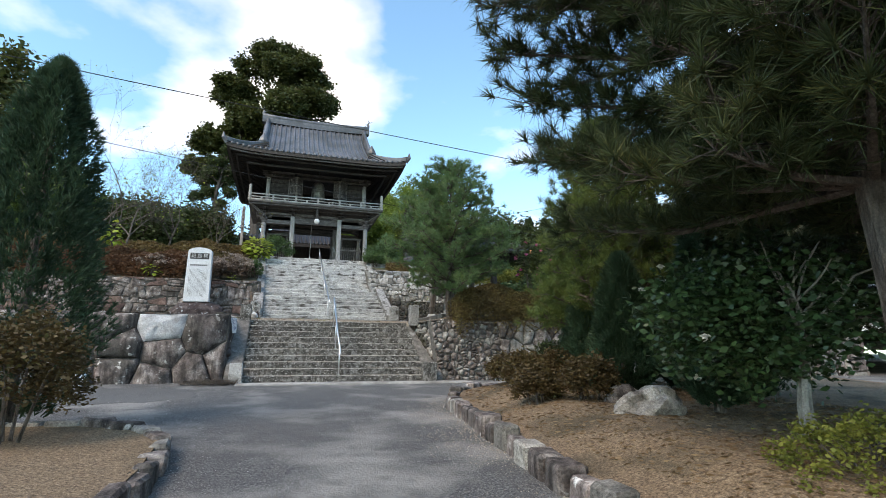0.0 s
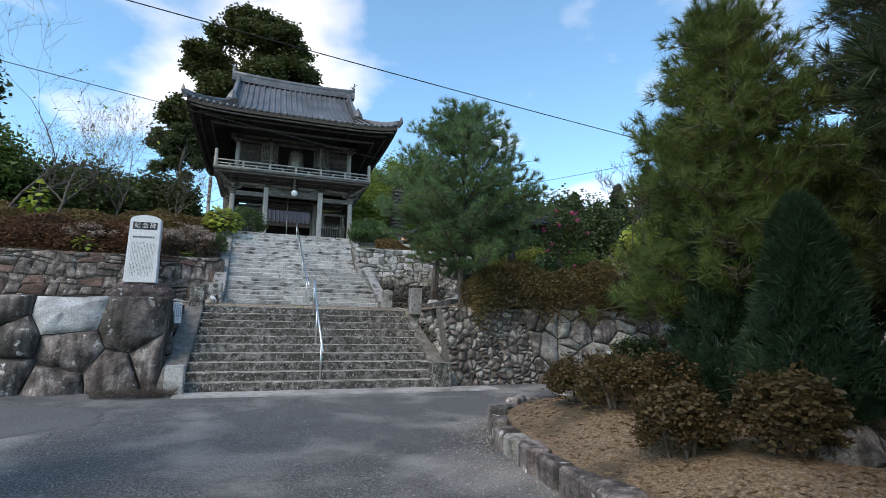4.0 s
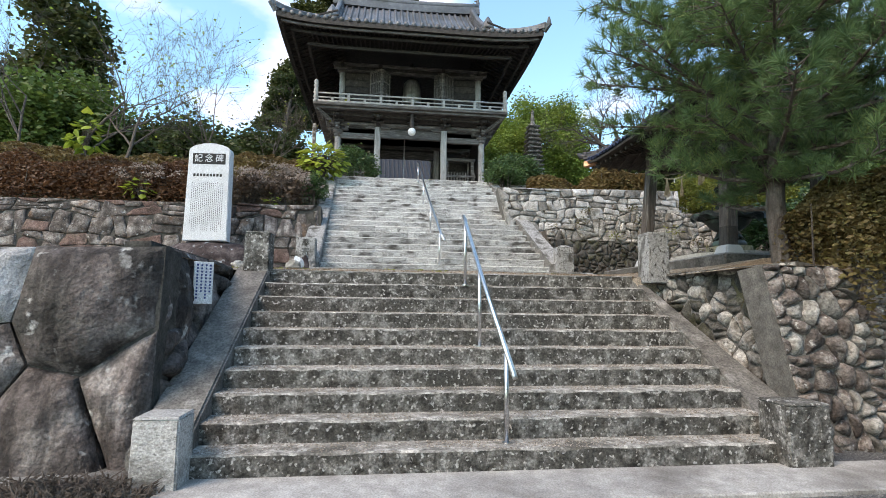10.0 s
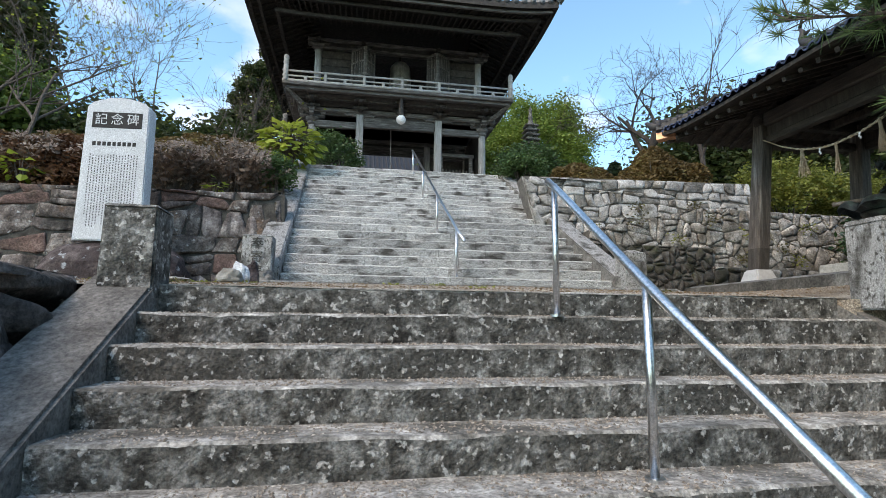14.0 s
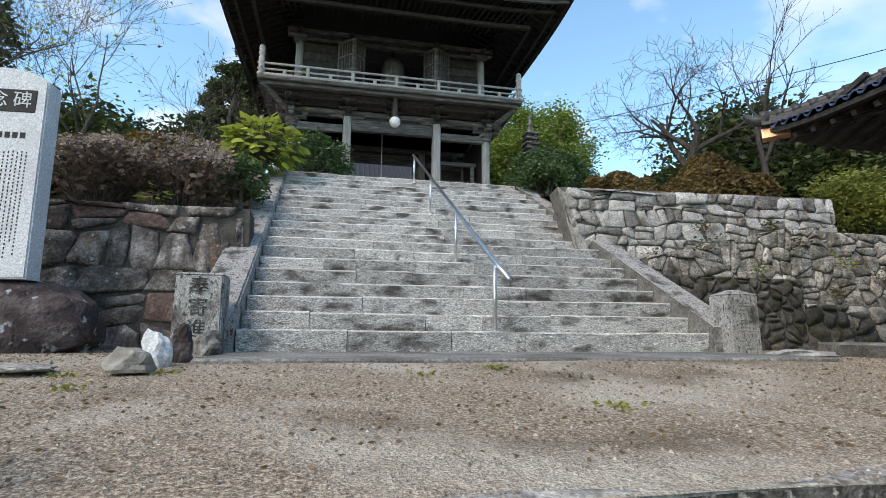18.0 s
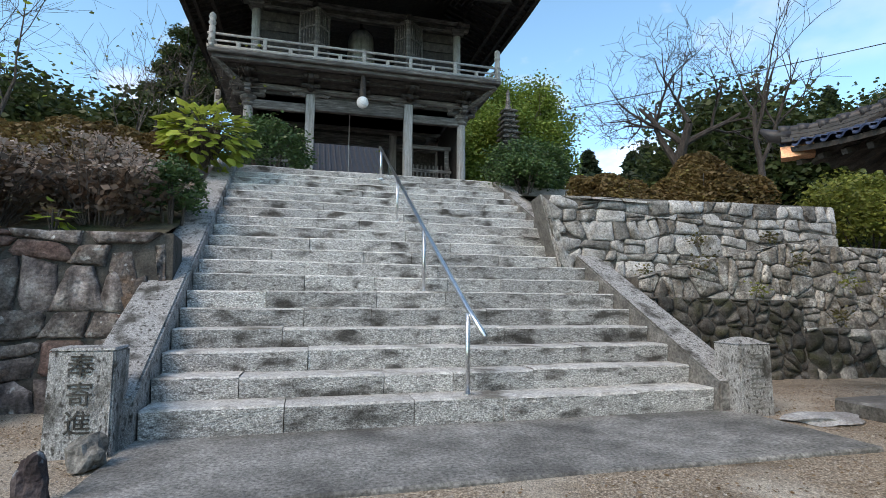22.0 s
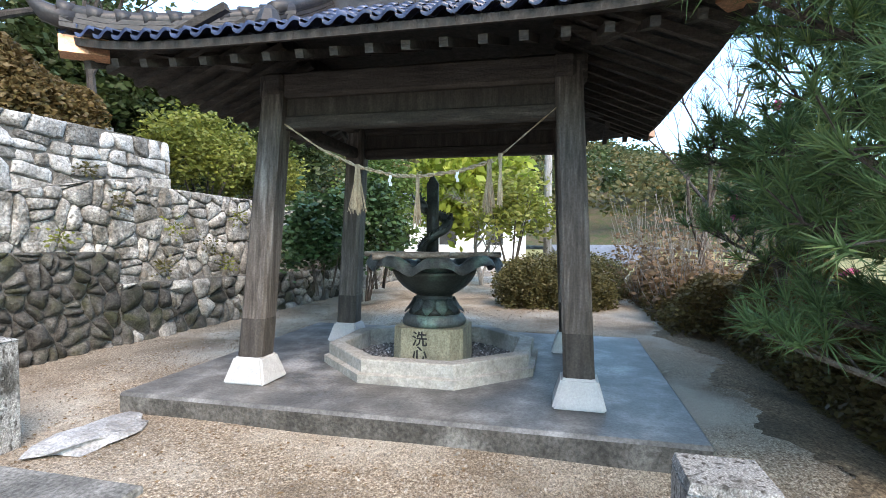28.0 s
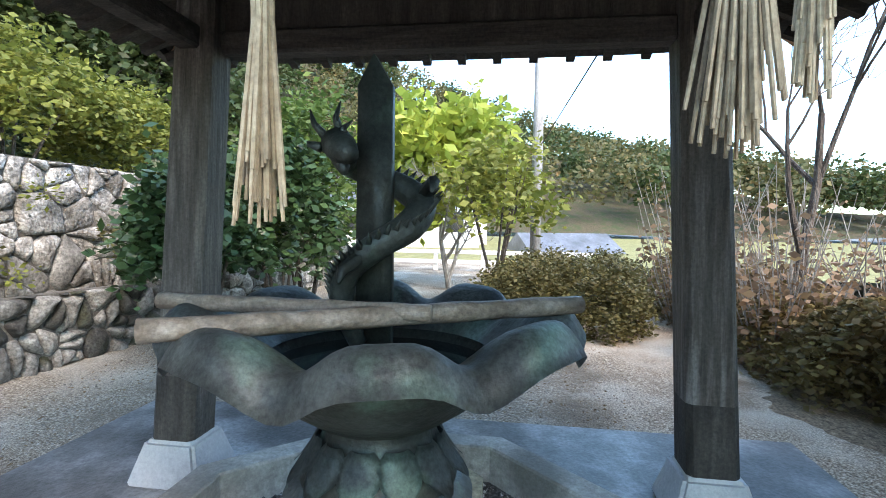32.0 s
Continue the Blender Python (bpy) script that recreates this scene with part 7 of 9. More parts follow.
# ---- plants ----
L_PINE_DARK = leaf_mat("dark_pine_needles", (0.02, 0.034, 0.015), (0.068, 0.09, 0.036), (0.19, 0.18, 0.06))
L_PINE_YEL = leaf_mat("yellow_green_needles", (0.042, 0.075, 0.022), (0.15, 0.2, 0.052), (0.36, 0.36, 0.1), 0.5, 0.4)
L_JUN = leaf_mat("juniper_needles", (0.0192, 0.0416, 0.0224), (0.048, 0.0928, 0.048), (0.096, 0.144, 0.072))
L_AZ = leaf_mat("azalea_leaves", (0.048, 0.032, 0.016), (0.112, 0.08, 0.032), (0.112, 0.136, 0.04))
L_AZ_RED = leaf_mat("reddish_azalea_leaves", (0.048, 0.0224, 0.0128), (0.16, 0.08, 0.04), (0.224, 0.136, 0.064))
L_AZ_GREEN = leaf_mat("dark_azalea_leaves", (0.0192, 0.0288, 0.0096), (0.064, 0.088, 0.0288), (0.136, 0.152, 0.048))
L_CAM = leaf_mat("glossy_camellia_leaves", (0.016, 0.0352, 0.0144), (0.0448, 0.088, 0.032), (0.08, 0.144, 0.048), 0.3, 0.12)
L_YEL = leaf_mat("yellow_green_leaves", (0.14, 0.22, 0.03), (0.32, 0.4, 0.055), (0.52, 0.52, 0.08), 0.45, 0.4)
L_LIME = leaf_mat("yellowish_shrub_leaves", (0.08, 0.096, 0.0192), (0.224, 0.24, 0.048), (0.384, 0.368, 0.08))
L_BROAD = leaf_mat("evergreen_broadleaf", (0.04, 0.072, 0.0192), (0.112, 0.176, 0.04), (0.224, 0.288, 0.072))
L_BROAD_DARK = leaf_mat("dark_evergreen_leaves", (0.0192, 0.032, 0.0096), (0.064, 0.088, 0.0288), (0.136, 0.16, 0.0512))
L_CEDAR = leaf_mat("dark_cedar", (0.0128, 0.0256, 0.0128), (0.0352, 0.0544, 0.0256), (0.064, 0.0832, 0.0384))
L_AUT = leaf_mat("autumn_leaves", (0.13, 0.08, 0.052), (0.28, 0.185, 0.11), (0.5, 0.41, 0.15))
L_MOUND = leaf_mat("olive_azalea_leaves", (0.05, 0.045, 0.018), (0.14, 0.125, 0.048), (0.27, 0.235, 0.09))
L_HYD = leaf_mat("dry_hydrangea", (0.06, 0.04, 0.028), (0.15, 0.105, 0.075), (0.32, 0.25, 0.2))
L_HEAD = leaf_mat("faded_flower_heads", (0.22, 0.17, 0.13), (0.4, 0.32, 0.27), (0.5, 0.42, 0.36))
L_HILL = leaf_mat("mixed_hill_woods", (0.048, 0.064, 0.024), (0.16, 0.136, 0.056), (0.32, 0.176, 0.072))
L_FLOWER = leaf_mat("white_petals", (0.6, 0.58, 0.52), (0.75, 0.74, 0.7))
L_PINK = leaf_mat("pink_petals", (0.45, 0.08, 0.18), (0.6, 0.16, 0.3))
L_STRAW = leaf_mat("fallen_needles", (0.1, 0.06, 0.03), (0.24, 0.16, 0.09), (0.36, 0.27, 0.16))


def leaf_cloud(name, pts, size, mat, parent=None, seed=0, flat=0.35, aspect=1.7, label="", kind=""):
    """Many small pointed leaves at the given points, each turned at random."""
    r = np.random.default_rng(seed)
    pts = np.asarray(pts, float)
    n = len(pts)
    d = r.normal(size=(n, 3)); d[:, 2] *= flat; d /= np.linalg.norm(d, axis=1, keepdims=True)
    e = r.normal(size=(n, 3)); e -= (e * d).sum(1, keepdims=True) * d; e /= np.linalg.norm(e, axis=1, keepdims=True)
    s = size * r.uniform(0.6, 1.3, (n, 1))
    v = np.stack([pts - d * s * aspect / 2, pts + e * s / 2, pts + d * s * aspect / 2, pts - e * s / 2], 1).reshape(-1, 3)
    me = bpy.data.meshes.new(name)
    me.vertices.add(4 * n); me.loops.add(4 * n); me.polygons.add(n)
    me.vertices.foreach_set("co", v.ravel())
    me.loops.foreach_set("vertex_index", np.arange(4 * n))
    me.polygons.foreach_set("loop_start", np.arange(n) * 4)
    me.update(calc_edges=True)
    me.materials.append(mat)
    ob = new(name, me)
    if parent:
        ob.parent = parent
    if label:
        ob["label"] = label
    if kind:
        ob["kind"] = kind
    return ob


def needle_cloud(name, tufts, dirs, length, mat, parent=None, seed=0, per=26, width=0.006, spread=1.0, back=0.55):
    """Pine tufts: bundles of thin needles that fan out round a shoot."""
    r = np.random.default_rng(seed)
    tufts, dirs = np.repeat(np.asarray(tufts, float), per, 0), np.repeat(np.asarray(dirs, float), per, 0)
    n = len(tufts)
    d = dirs * 0.75 + r.normal(size=(n, 3)) * 0.55 * spread
    d /= np.linalg.norm(d, axis=1, keepdims=True)
    e = r.normal(size=(n, 3)); e -= (e * d).sum(1, keepdims=True) * d; e /= np.linalg.norm(e, axis=1, keepdims=True)
    L = length * r.uniform(0.6, 1.15, (n, 1))
    b = tufts + dirs * r.uniform(-back, 0.1, (n, 1)) * length
    v = np.stack([b - e * width / 2, b + e * width / 2, b + d * L], 1).reshape(-1, 3)
    me = bpy.data.meshes.new(name)
    me.vertices.add(3 * n); me.loops.add(3 * n); me.polygons.add(n)
    me.vertices.foreach_set("co", v.ravel())
    me.loops.foreach_set("vertex_index", np.arange(3 * n))
    me.polygons.foreach_set("loop_start", np.arange(n) * 3)
    me.update(calc_edges=True)
    me.materials.append(mat)
    ob = new(name, me)
    if parent:
        ob.parent = parent
    return ob


def blob_points(r, c, rad, clumps, per, clump_r, shell=0.65, low=-1.0):
    """Points in clumps over a lumpy ellipsoid."""
    c, rad = np.array(c, float), np.array(rad, float)
    d = r.normal(size=(clumps, 3)); d /= np.linalg.norm(d, axis=1, keepdims=True)
    d = d[d[:, 2] > low]
    k = r.uniform(shell, 1.05, (len(d), 1))
    cc = c + d * rad * k
    pts = np.repeat(cc, per, 0) + r.normal(size=(len(cc) * per, 3)) * clump_r
    return pts


def branch_tree(parent, base, height, seed, mat, lean=(0, 0), levels=5, r0=0.16, spread=0.6, up=0.35, start=0.3, kids=3, name="trunk", shrink=0.68):
    """Tapered trunk with each main limb, and all that grows from it, as a part; returns the tips."""
    r = random.Random(seed)
    tips = []
    def grow(bm, p, d, L, rad, lev):
        pts, radii = [p], [rad]
        q, dd = p.copy(), d.copy()
        n = 4 if lev < 3 else 3
        for i in range(n):
            dd = (dd + Vector((r.uniform(-1, 1), r.uniform(-1, 1), r.uniform(-0.6, 0.8) + up * 0.3)) * 0.17).normalized()
            q = q + dd * L / n
            pts.append(q.copy()); radii.append(max(rad * (1 - 0.55 * (i + 1) / n), 0.003))
        tube(bm, pts, radii, 7 if lev < 2 else (5 if lev < 4 else 3), False)
        if lev >= levels:
            tips.append((q.copy(), dd.copy()))
            return
        for k in range(kids + (1 if lev == 0 else 0)):
            u = start + (1 - start) * (k + r.uniform(0.3, 1)) / (kids + 0.6) if lev == 0 else r.uniform(0.4, 1.0)
            idx = min(n, max(1, round(u * n)))
            a = r.uniform(0, 2 * math.pi)
            side = dd.orthogonal().normalized()
            side.rotate(Matrix.Rotation(a, 3, dd))
            nd = (dd * r.uniform(0.5, 0.9) + side * spread * r.uniform(0.8, 1.4) + Vector((0, 0, up * 0.5))).normalized()
            own = bmesh.new() if lev == 0 else bm
            grow(own, pts[idx].copy(), nd, L * shrink * r.uniform(0.75, 1.15), max(radii[idx] * 0.72, 0.004), lev + 1)
            if lev == 0:
                part("limb", own, mat, parent)
        if lev > 0:
            tips.append((q.copy(), dd.copy()))
    bm = bmesh.new()
    grow(bm, Vector(base), Vector((lean[0], lean[1], 1)).normalized(), height, r0, 0)
    part("trunk", bm, mat, parent)
    return tips


def pine(name, base, height, crown_r, seed, label, n_whorl, tuft, per_limb, mat, z_start=0.3, squash=1.0, width=0.006, per=26, trunk_r=0.1, cat="pine tree", lean=(0, 0), skip=None, dense=3.0, second=None):
    """A pine: trunk, whorls of limbs with side shoots, needle tufts at the shoots."""
    t = thing(name, label, cat)
    r = random.Random(seed)
    b = Vector(base)
    top = b + Vector((lean[0] * height, lean[1] * height, height))
    bm = bmesh.new()
    tp = [b.lerp(top, k / 6) + Vector((r.uniform(-.05, .05), r.uniform(-.05, .05), 0)) * (1 if 0 < k < 6 else 0) for k in range(7)]
    tube(bm, tp, [trunk_r * (1 - 0.88 * k / 6) for k in range(7)], 8)
    part("trunk", bm, M_BARK, t)
    bm = bmesh.new()
    T, D = [], []
    for w in range(n_whorl):
        f = z_start + (1 - z_start) * (w + 0.5) / n_whorl
        p0 = b.lerp(top, f)
        reach = crown_r * (1 - ((f - z_start) / (1 - z_start)) ** 1.4) ** 0.75 + 0.12 * crown_r
        for k in range(per_limb):
            a = 2 * math.pi * (k + r.uniform(-.3, .3)) / per_limb + w * 1.1
            L = reach * r.uniform(0.7, 1.12)
            d = Vector((math.cos(a), math.sin(a), r.uniform(-0.12, 0.25)))
            tip = p0 + d * L + Vector((0, 0, 0.1 * L))
            if skip:
                while L > 0.15 * reach and (skip(tip) or skip(p0.lerp(tip, 0.75))):
                    L *= 0.7
                    tip = p0 + d * L + Vector((0, 0, 0.1 * L))
                if skip(tip):
                    continue
            mid = p0.lerp(tip, 0.5) + Vector((0, 0, -0.06 * L))
            tube(bm, [p0, mid, tip], [trunk_r * 0.3 * (1 - f * 0.5), trunk_r * 0.2 * (1 - f * 0.5), 0.006], 5, False)
            n = max(4, int(L / tuft * dense))
            for j in range(n):
                u = (j + 1) / n
                q = p0.lerp(mid, u * 2) if u < 0.5 else mid.lerp(tip, u * 2 - 1)
                if u < 0.2:
                    continue
                for s in range(4 if u > 0.45 else 3):
                    side = Vector((-d.y, d.x, 0)) * r.uniform(-1, 1) + Vector((0, 0, r.uniform(-0.15, 0.7))) + d * r.uniform(0.1, 0.6)
                    side.normalize()
                    sl = r.uniform(0.5, 2.2) * tuft * (0.5 + 0.5 * u)
                    e = q + side * sl
                    if skip and skip(e):
                        continue
                    tube(bm, [q, e], [0.006, 0.004], 3, False)
                    T.append(e); D.append((side + Vector((0, 0, 0.45))).normalized())
    leaders = [(b.lerp(top, 0.8), top)]
    if second:
        q = b.lerp(top, 0.45) + Vector((second[0] * crown_r, 0, 0))
        leaders.append((q, Vector((b.x + 1.25 * second[0] * crown_r + 0.5, b.y, b.z + height * (second[1] + 0.08)))))
        tube(bm, [b.lerp(top, 0.35), q, leaders[1][1]], [trunk_r * 0.5, trunk_r * 0.35, 0.01], 6, False)
    for q0, q1 in leaders:
        for k in range(46):
            u = r.uniform(0, 1)
            a = r.uniform(0, 6.3)
            d = Vector((math.cos(a), math.sin(a), r.uniform(0.3, 1.2))).normalized()
            T.append(q0.lerp(q1, u) + d * r.uniform(0.1, 0.95) * crown_r * 0.3 * (1 - u)); D.append(d)
        T.append(q1); D.append(Vector((0, 0, 1)))
    tagged(part("limb_rest", bm, M_BARK, t), kind="stuff")
    needle_cloud("needles", T, D, tuft, mat, t, seed, per, width, 1.0, 0.3)
    return t


def shrub(name, c, rad, seed, mat, label, leaf=0.05, clumps=90, per=45, clump_r=0.07, cat="shrub", group="", stems=6, low=-0.35, shell=0.72, extra=None):
    """A shrub: a few stems under a lumpy skin of many leaves."""
    t = thing(name, label, cat, group)
    r = np.random.default_rng(seed)
    rr = random.Random(seed)
    for i in range(stems):
        bm = bmesh.new()
        a = rr.uniform(0, 6.3)
        tip = Vector(c) + Vector((rad[0] * 0.6 * math.cos(a), rad[1] * 0.6 * math.sin(a), rad[2] * 0.4))
        base = Vector((c[0] + 0.1 * math.cos(a), c[1] + 0.1 * math.sin(a), c[2] - rad[2] * 1.0))
        tube(bm, [base, base.lerp(tip, 0.5) + Vector((0, 0, 0.05)), tip], [0.02, 0.014, 0.006], 5, False)
        part("stem", bm, M_BARK, t)
    leaf_cloud("foliage", blob_points(r, c, rad, clumps, per, clump_r, shell, low), leaf, mat, t, seed)
    return t


def hedge_points(r, x0, x1, y0, y1, zf, depth, n, lump=0.16):
    """Points in the top and front skin of a long lumpy hedge."""
    x, y = r.uniform(x0, x1, n), r.uniform(y0, y1, n)
    z = np.array([zf(a, b) for a, b in zip(x, y)])
    u = np.abs((y - (y0 + y1) / 2) / ((y1 - y0) / 2))
    lum = np.array([noise.noise((a * 1.3, b * 1.3, 0.5)) + 0.6 * noise.noise((a * 3.5, b * 3.5, 2.5)) for a, b in zip(x, y)]) * lump
    z = z + lum - depth * 0.75 * u ** 4 - r.uniform(0, 1, n) ** 2.2 * depth
    return np.stack([x, y, z], 1)

# ---- planting, near to far ----
# pine beside the pavilion
L_PINE_NEAR = leaf_mat("garden_pine_needles", (0.055, 0.105, 0.05), (0.16, 0.255, 0.1), (0.4, 0.45, 0.16), 0.4, 0.4)
pine("garden_pine", (3.5, 1.1, 1.5), 5.0, 2.2, 41, "dense dark green garden pine on the terrace edge", 16, 0.17, 8, L_PINE_NEAR, 0.08, width=0.0085, per=44, trunk_r=0.11, dense=1.55, second=(0.33, 0.78),
     skip=lambda p: (p.y > 2.1 and (p.z < 3.4 or p.x > 3.25)) or p.y > 2.75 or p.y < -0.9 or (p.z < 3.45 and p.x < 2.3) or p.z < 2.45 + 0.3 * max(0, p.x - 3.4) or (p.z < 2.7 and p.x < 3.2) or (p.x > 3.9 and p.z < 2.75 + 0.25 * (p.x - 3.9)))
# big pine over the planting bed, with a dark crown
pine("old_pine", (2.35, -11.5, 0.0), 6.9, 2.75, 42, "large old pine with a dark heavy crown", 14, 0.19, 10, L_PINE_DARK, 0.24, width=0.009, per=52, trunk_r=0.15, dense=2.4, lean=(-0.075, 0.03), skip=lambda p: p.x < (-0.1 if p.z > 3.3 else 0.7) or p.x + 0.945 < 0.72 * (p.y + 11.08))
pine("young_pine", (4.4, -5.55, 0.1), 5.0, 1.12, 43, "yellow-green young pine with loose shoots", 17, 0.18, 8, L_PINE_YEL, 0.2, width=0.008, per=50, trunk_r=0.09, dense=2.0)
pine("old_pine", (5.6, -10.2, 0.0), 6.5, 2.4, 44, "large old pine with a dark heavy crown", 12, 0.22, 9, L_PINE_DARK, 0.14, width=0.012, per=28, trunk_r=0.16, dense=1.8)
pine("old_pine", (6.1, -6.9, 0.0), 6.2, 1.35, 244, "large old pine with a dark heavy crown", 15, 0.2, 9, L_PINE_DARK, 0.2, width=0.012, per=30, trunk_r=0.13, dense=2.0)
def juniper(base, h, rad, seed, mat, label, n=26000, size=0.05):
    t = thing("juniper", label, "conifer")
    bm = bmesh.new()
    tube(bm, [base, (base[0], base[1], base[2] + h * 0.9)], [0.08, 0.02], 6)
    part("trunk", bm, M_BARK, t)
    r = np.random.default_rng(seed)
    k = r.uniform(0, 1, n) ** 0.8
    a = r.uniform(0, 2 * np.pi, n)
    lob = 1 + 0.22 * np.sin(a * 5 + k * 9) + 0.12 * np.sin(a * 9 - k * 17)
    rr = rad * (1 - k) ** 0.55 * (0.35 + 0.65 * np.minimum(1, k * 5)) * lob * r.uniform(0.55, 1.05, n) ** 0.5
    pts = np.stack([base[0] + rr * np.cos(a), base[1] + rr * np.sin(a), base[2] + 0.1 + k * h], 1)
    needle_cloud("foliage", pts[::4], np.stack([np.cos(a), np.sin(a), np.full(n, 1.1)], 1)[::4] / 1.5, size * 2.2, mat, t, seed, 10, 0.016, 0.6)
    return t
juniper((3.95, -5.75, 0.1), 2.5, 0.62, 45, L_JUN, "dark drooping juniper under the pines")
juniper((3.75, -6.75, 0.1), 2.1, 0.55, 148, L_JUN, "dark drooping juniper under the pines")
juniper((3.75, -8.5, 0.1), 2.4, 0.6, 46, L_JUN, "dark drooping juniper under the pines")
juniper((5.1, -7.6, 0.1), 2.8, 0.8, 145, L_JUN, "dark drooping juniper under the pines")
juniper((5.6, -6.0, 0.1), 2.6, 0.75, 146, L_JUN, "dark drooping juniper under the pines")
juniper((-4.3, -6.0, -0.1), 4.6, 0.95, 47, L_JUN, "bluish green juniper in a planting bed")
# camellia with white flowers
cam_t = thing("camellia_tree", "dark glossy camellia with a few white flowers", "tree")
tips = branch_tree(cam_t, (3.16, -10.05, 0.1), 0.95, 51, M_BARK_PALE, levels=2, r0=0.07, spread=0.9, start=0.6, name="trunk")
r = np.random.default_rng(51)
leaf_cloud("foliage", blob_points(r, (3.0, -9.7, 1.15), (1.0, 0.9, 0.68), 220, 48, 0.1, 0.5), 0.045, L_CAM, cam_t, 51)
for i in range(7):
    d = Vector((r.normal() - 0.7, r.normal() * 0.9, r.normal() * 0.8)).normalized()
    p = Vector((3.0, -9.7, 1.15)) + Vector((d.x * 1.06, d.y * 0.96, d.z * 0.72))
    leaf_cloud("flower", np.array([p]) + r.normal(size=(14, 3)) * 0.011, 0.036, L_FLOWER, cam_t, 60 + i, label="white camellia flower")
# shrubs of the right bed
for i, (x, y, rx, h, m) in enumerate(((2.95, -4.4, 0.46, 0.3, L_AZ), (3.85, -4.35, 0.55, 0.4, L_AZ_GREEN), (2.9, -5.15, 0.45, 0.3, L_AZ), (3.55, -5.3, 0.5, 0.34, L_AZ), (2.3, -6.65, 0.33, 0.27, L_AZ), (2.85, -7.15, 0.38, 0.32, L_AZ), (4.9, -3.7, 0.6, 0.4, L_AZ))):
    shrub("azalea_bush", (x, y, bed_z(x, y) + h * 0.8), (rx, rx * 0.85, h), 71 + i, m, "low rounded brown-green azalea bush on the bed", 0.03, 110, 60, 0.05, group="azalea bushes on the bed")
shrub("boxwood_bush", (2.75, -11.0, 0.0), (0.75, 0.7, 0.38), 79, L_LIME, "low yellow-green clipped bush beside the kerb", 0.022, 160, 70, 0.05)
shrub("azalea_bush", (-3.75, -7.3, 0.5), (0.6, 0.6, 0.6), 80, L_AZ, "brown-green azalea bush in a planting bed", 0.03, 150, 70, 0.06, group="azalea bushes on the bed")
shrub("azalea_bush", (-5.6, -7.4, 0.3), (0.9, 0.7, 0.7), 81, L_AZ, "brown-green azalea bush in a planting bed", 0.03, 150, 60, 0.06, group="azalea bushes on the bed")
# fallen needles and leaves on the beds and the gravel
r = np.random.default_rng(90)
pts = np.stack([r.uniform(1.6, 6, 9000), r.uniform(-13, -2.8, 9000), np.zeros(9000)], 1)
pts = pts[pts[:, 0] > np.interp(pts[:, 1], [-12.5, -10.4, -8.8, -7.2, -5.8, -4.6, -3.6, -2.9], [1.15, 1.25, 1.42, 1.62, 1.75, 1.92, 2.35, 3.1])]
pts[:, 2] = [bed_z(a, b) + 0.006 for a, b in pts[:, :2]]
leaf_cloud("needle_litter", pts, 0.018, L_STRAW, None, 90, 0.05, 4.0, "dry pine needles on the soil", "stuff")
pts = np.stack([r.uniform(-4.5, 9, 9000), r.uniform(2.8, 7.0, 9000), np.zeros(9000)], 1)
keep = ~((pts[:, 0] > 3.5) & (pts[:, 0] < 6.5) & (pts[:, 1] > 2.1) & (pts[:, 1] < 5.85)) & ~((pts[:, 0] > -2) & (pts[:, 0] < 2.8) & (pts[:, 1] > 4.7))
pts = pts[keep]
pts[:, 2] = [terrace_z(a, b) + 0.006 for a, b in pts[:, :2]]
leaf_cloud("leaf_litter", pts, 0.011, L_STRAW, None, 91, 0.05, 2.2, "small dry leaves on the gravel", "stuff")

def grit(name, n, x0, x1, y0, y1, zf, ok, size, mat, seed, label):
    """Loose small stones, each a low pyramid."""
    r = np.random.default_rng(seed)
    x, y = r.uniform(x0, x1, n), r.uniform(y0, y1, n)
    keep = np.array([ok(a, b) for a, b in zip(x, y)])
    x, y = x[keep], y[keep]
    z = np.array([zf(a, b) for a, b in zip(x, y)])
    m = len(x)
    c = np.stack([x, y, z], 1)[:, None, :]
    a = r.uniform(0, 6.28, (m, 1)) + np.array([[0, 1.7, 3.3, 4.9]])
    s = size * r.uniform(0.4, 1.3, (m, 1))
    ringp = np.stack([np.cos(a) * s * r.uniform(0.6, 1.2, (m, 4)), np.sin(a) * s * r.uniform(0.6, 1.2, (m, 4)), np.full((m, 4), -0.002)], 2)
    top = np.stack([np.zeros((m, 1)), np.zeros((m, 1)), s * 0.6], 2)
    v = (np.concatenate([ringp, top], 1) + c).reshape(-1, 3)
    k = (np.arange(m) * 5)[:, None, None]
    f = (k + np.array([[0, 1, 4], [1, 2, 4], [2, 3, 4], [3, 0, 4]])[None]).reshape(-1, 3)
    tagged(mesh_of(name, v, f.tolist(), mat), label, "gravel", kind="stuff")
M_GRIT = ramp_mat("loose_gravel", [(0.3, (0.09, 0.075, 0.06)), (0.5, (0.24, 0.205, 0.168)), (0.7, (0.46, 0.415, 0.36))], 40, 2, 0.9, 0)
M_GRIT_DARK = ramp_mat("asphalt_chips", [(0.3, (0.06, 0.06, 0.06)), (0.5, (0.2, 0.2, 0.195)), (0.7, (0.5, 0.49, 0.47))], 40, 2, 0.9, 0)
off_slab = lambda x, y: not (3.55 < x < 6.48 and 2.13 < y < 5.8) and not (-1.97 < x < 2.78 and y > 4.75)
grit("loose_gravel", 26000, -4.5, 8.5, 2.7, 6.9, lambda x, y: terrace_z(x, y), off_slab, 0.011, M_GRIT, 95, "loose pale gravel on the terrace")
grit("asphalt_chips", 9000, -4.5, 3.5, -10.5, -0.7, lambda x, y: road_z(x, y) + 0.002, lambda x, y: True, 0.008, M_GRIT_DARK, 96, "loose chips on the asphalt drive")
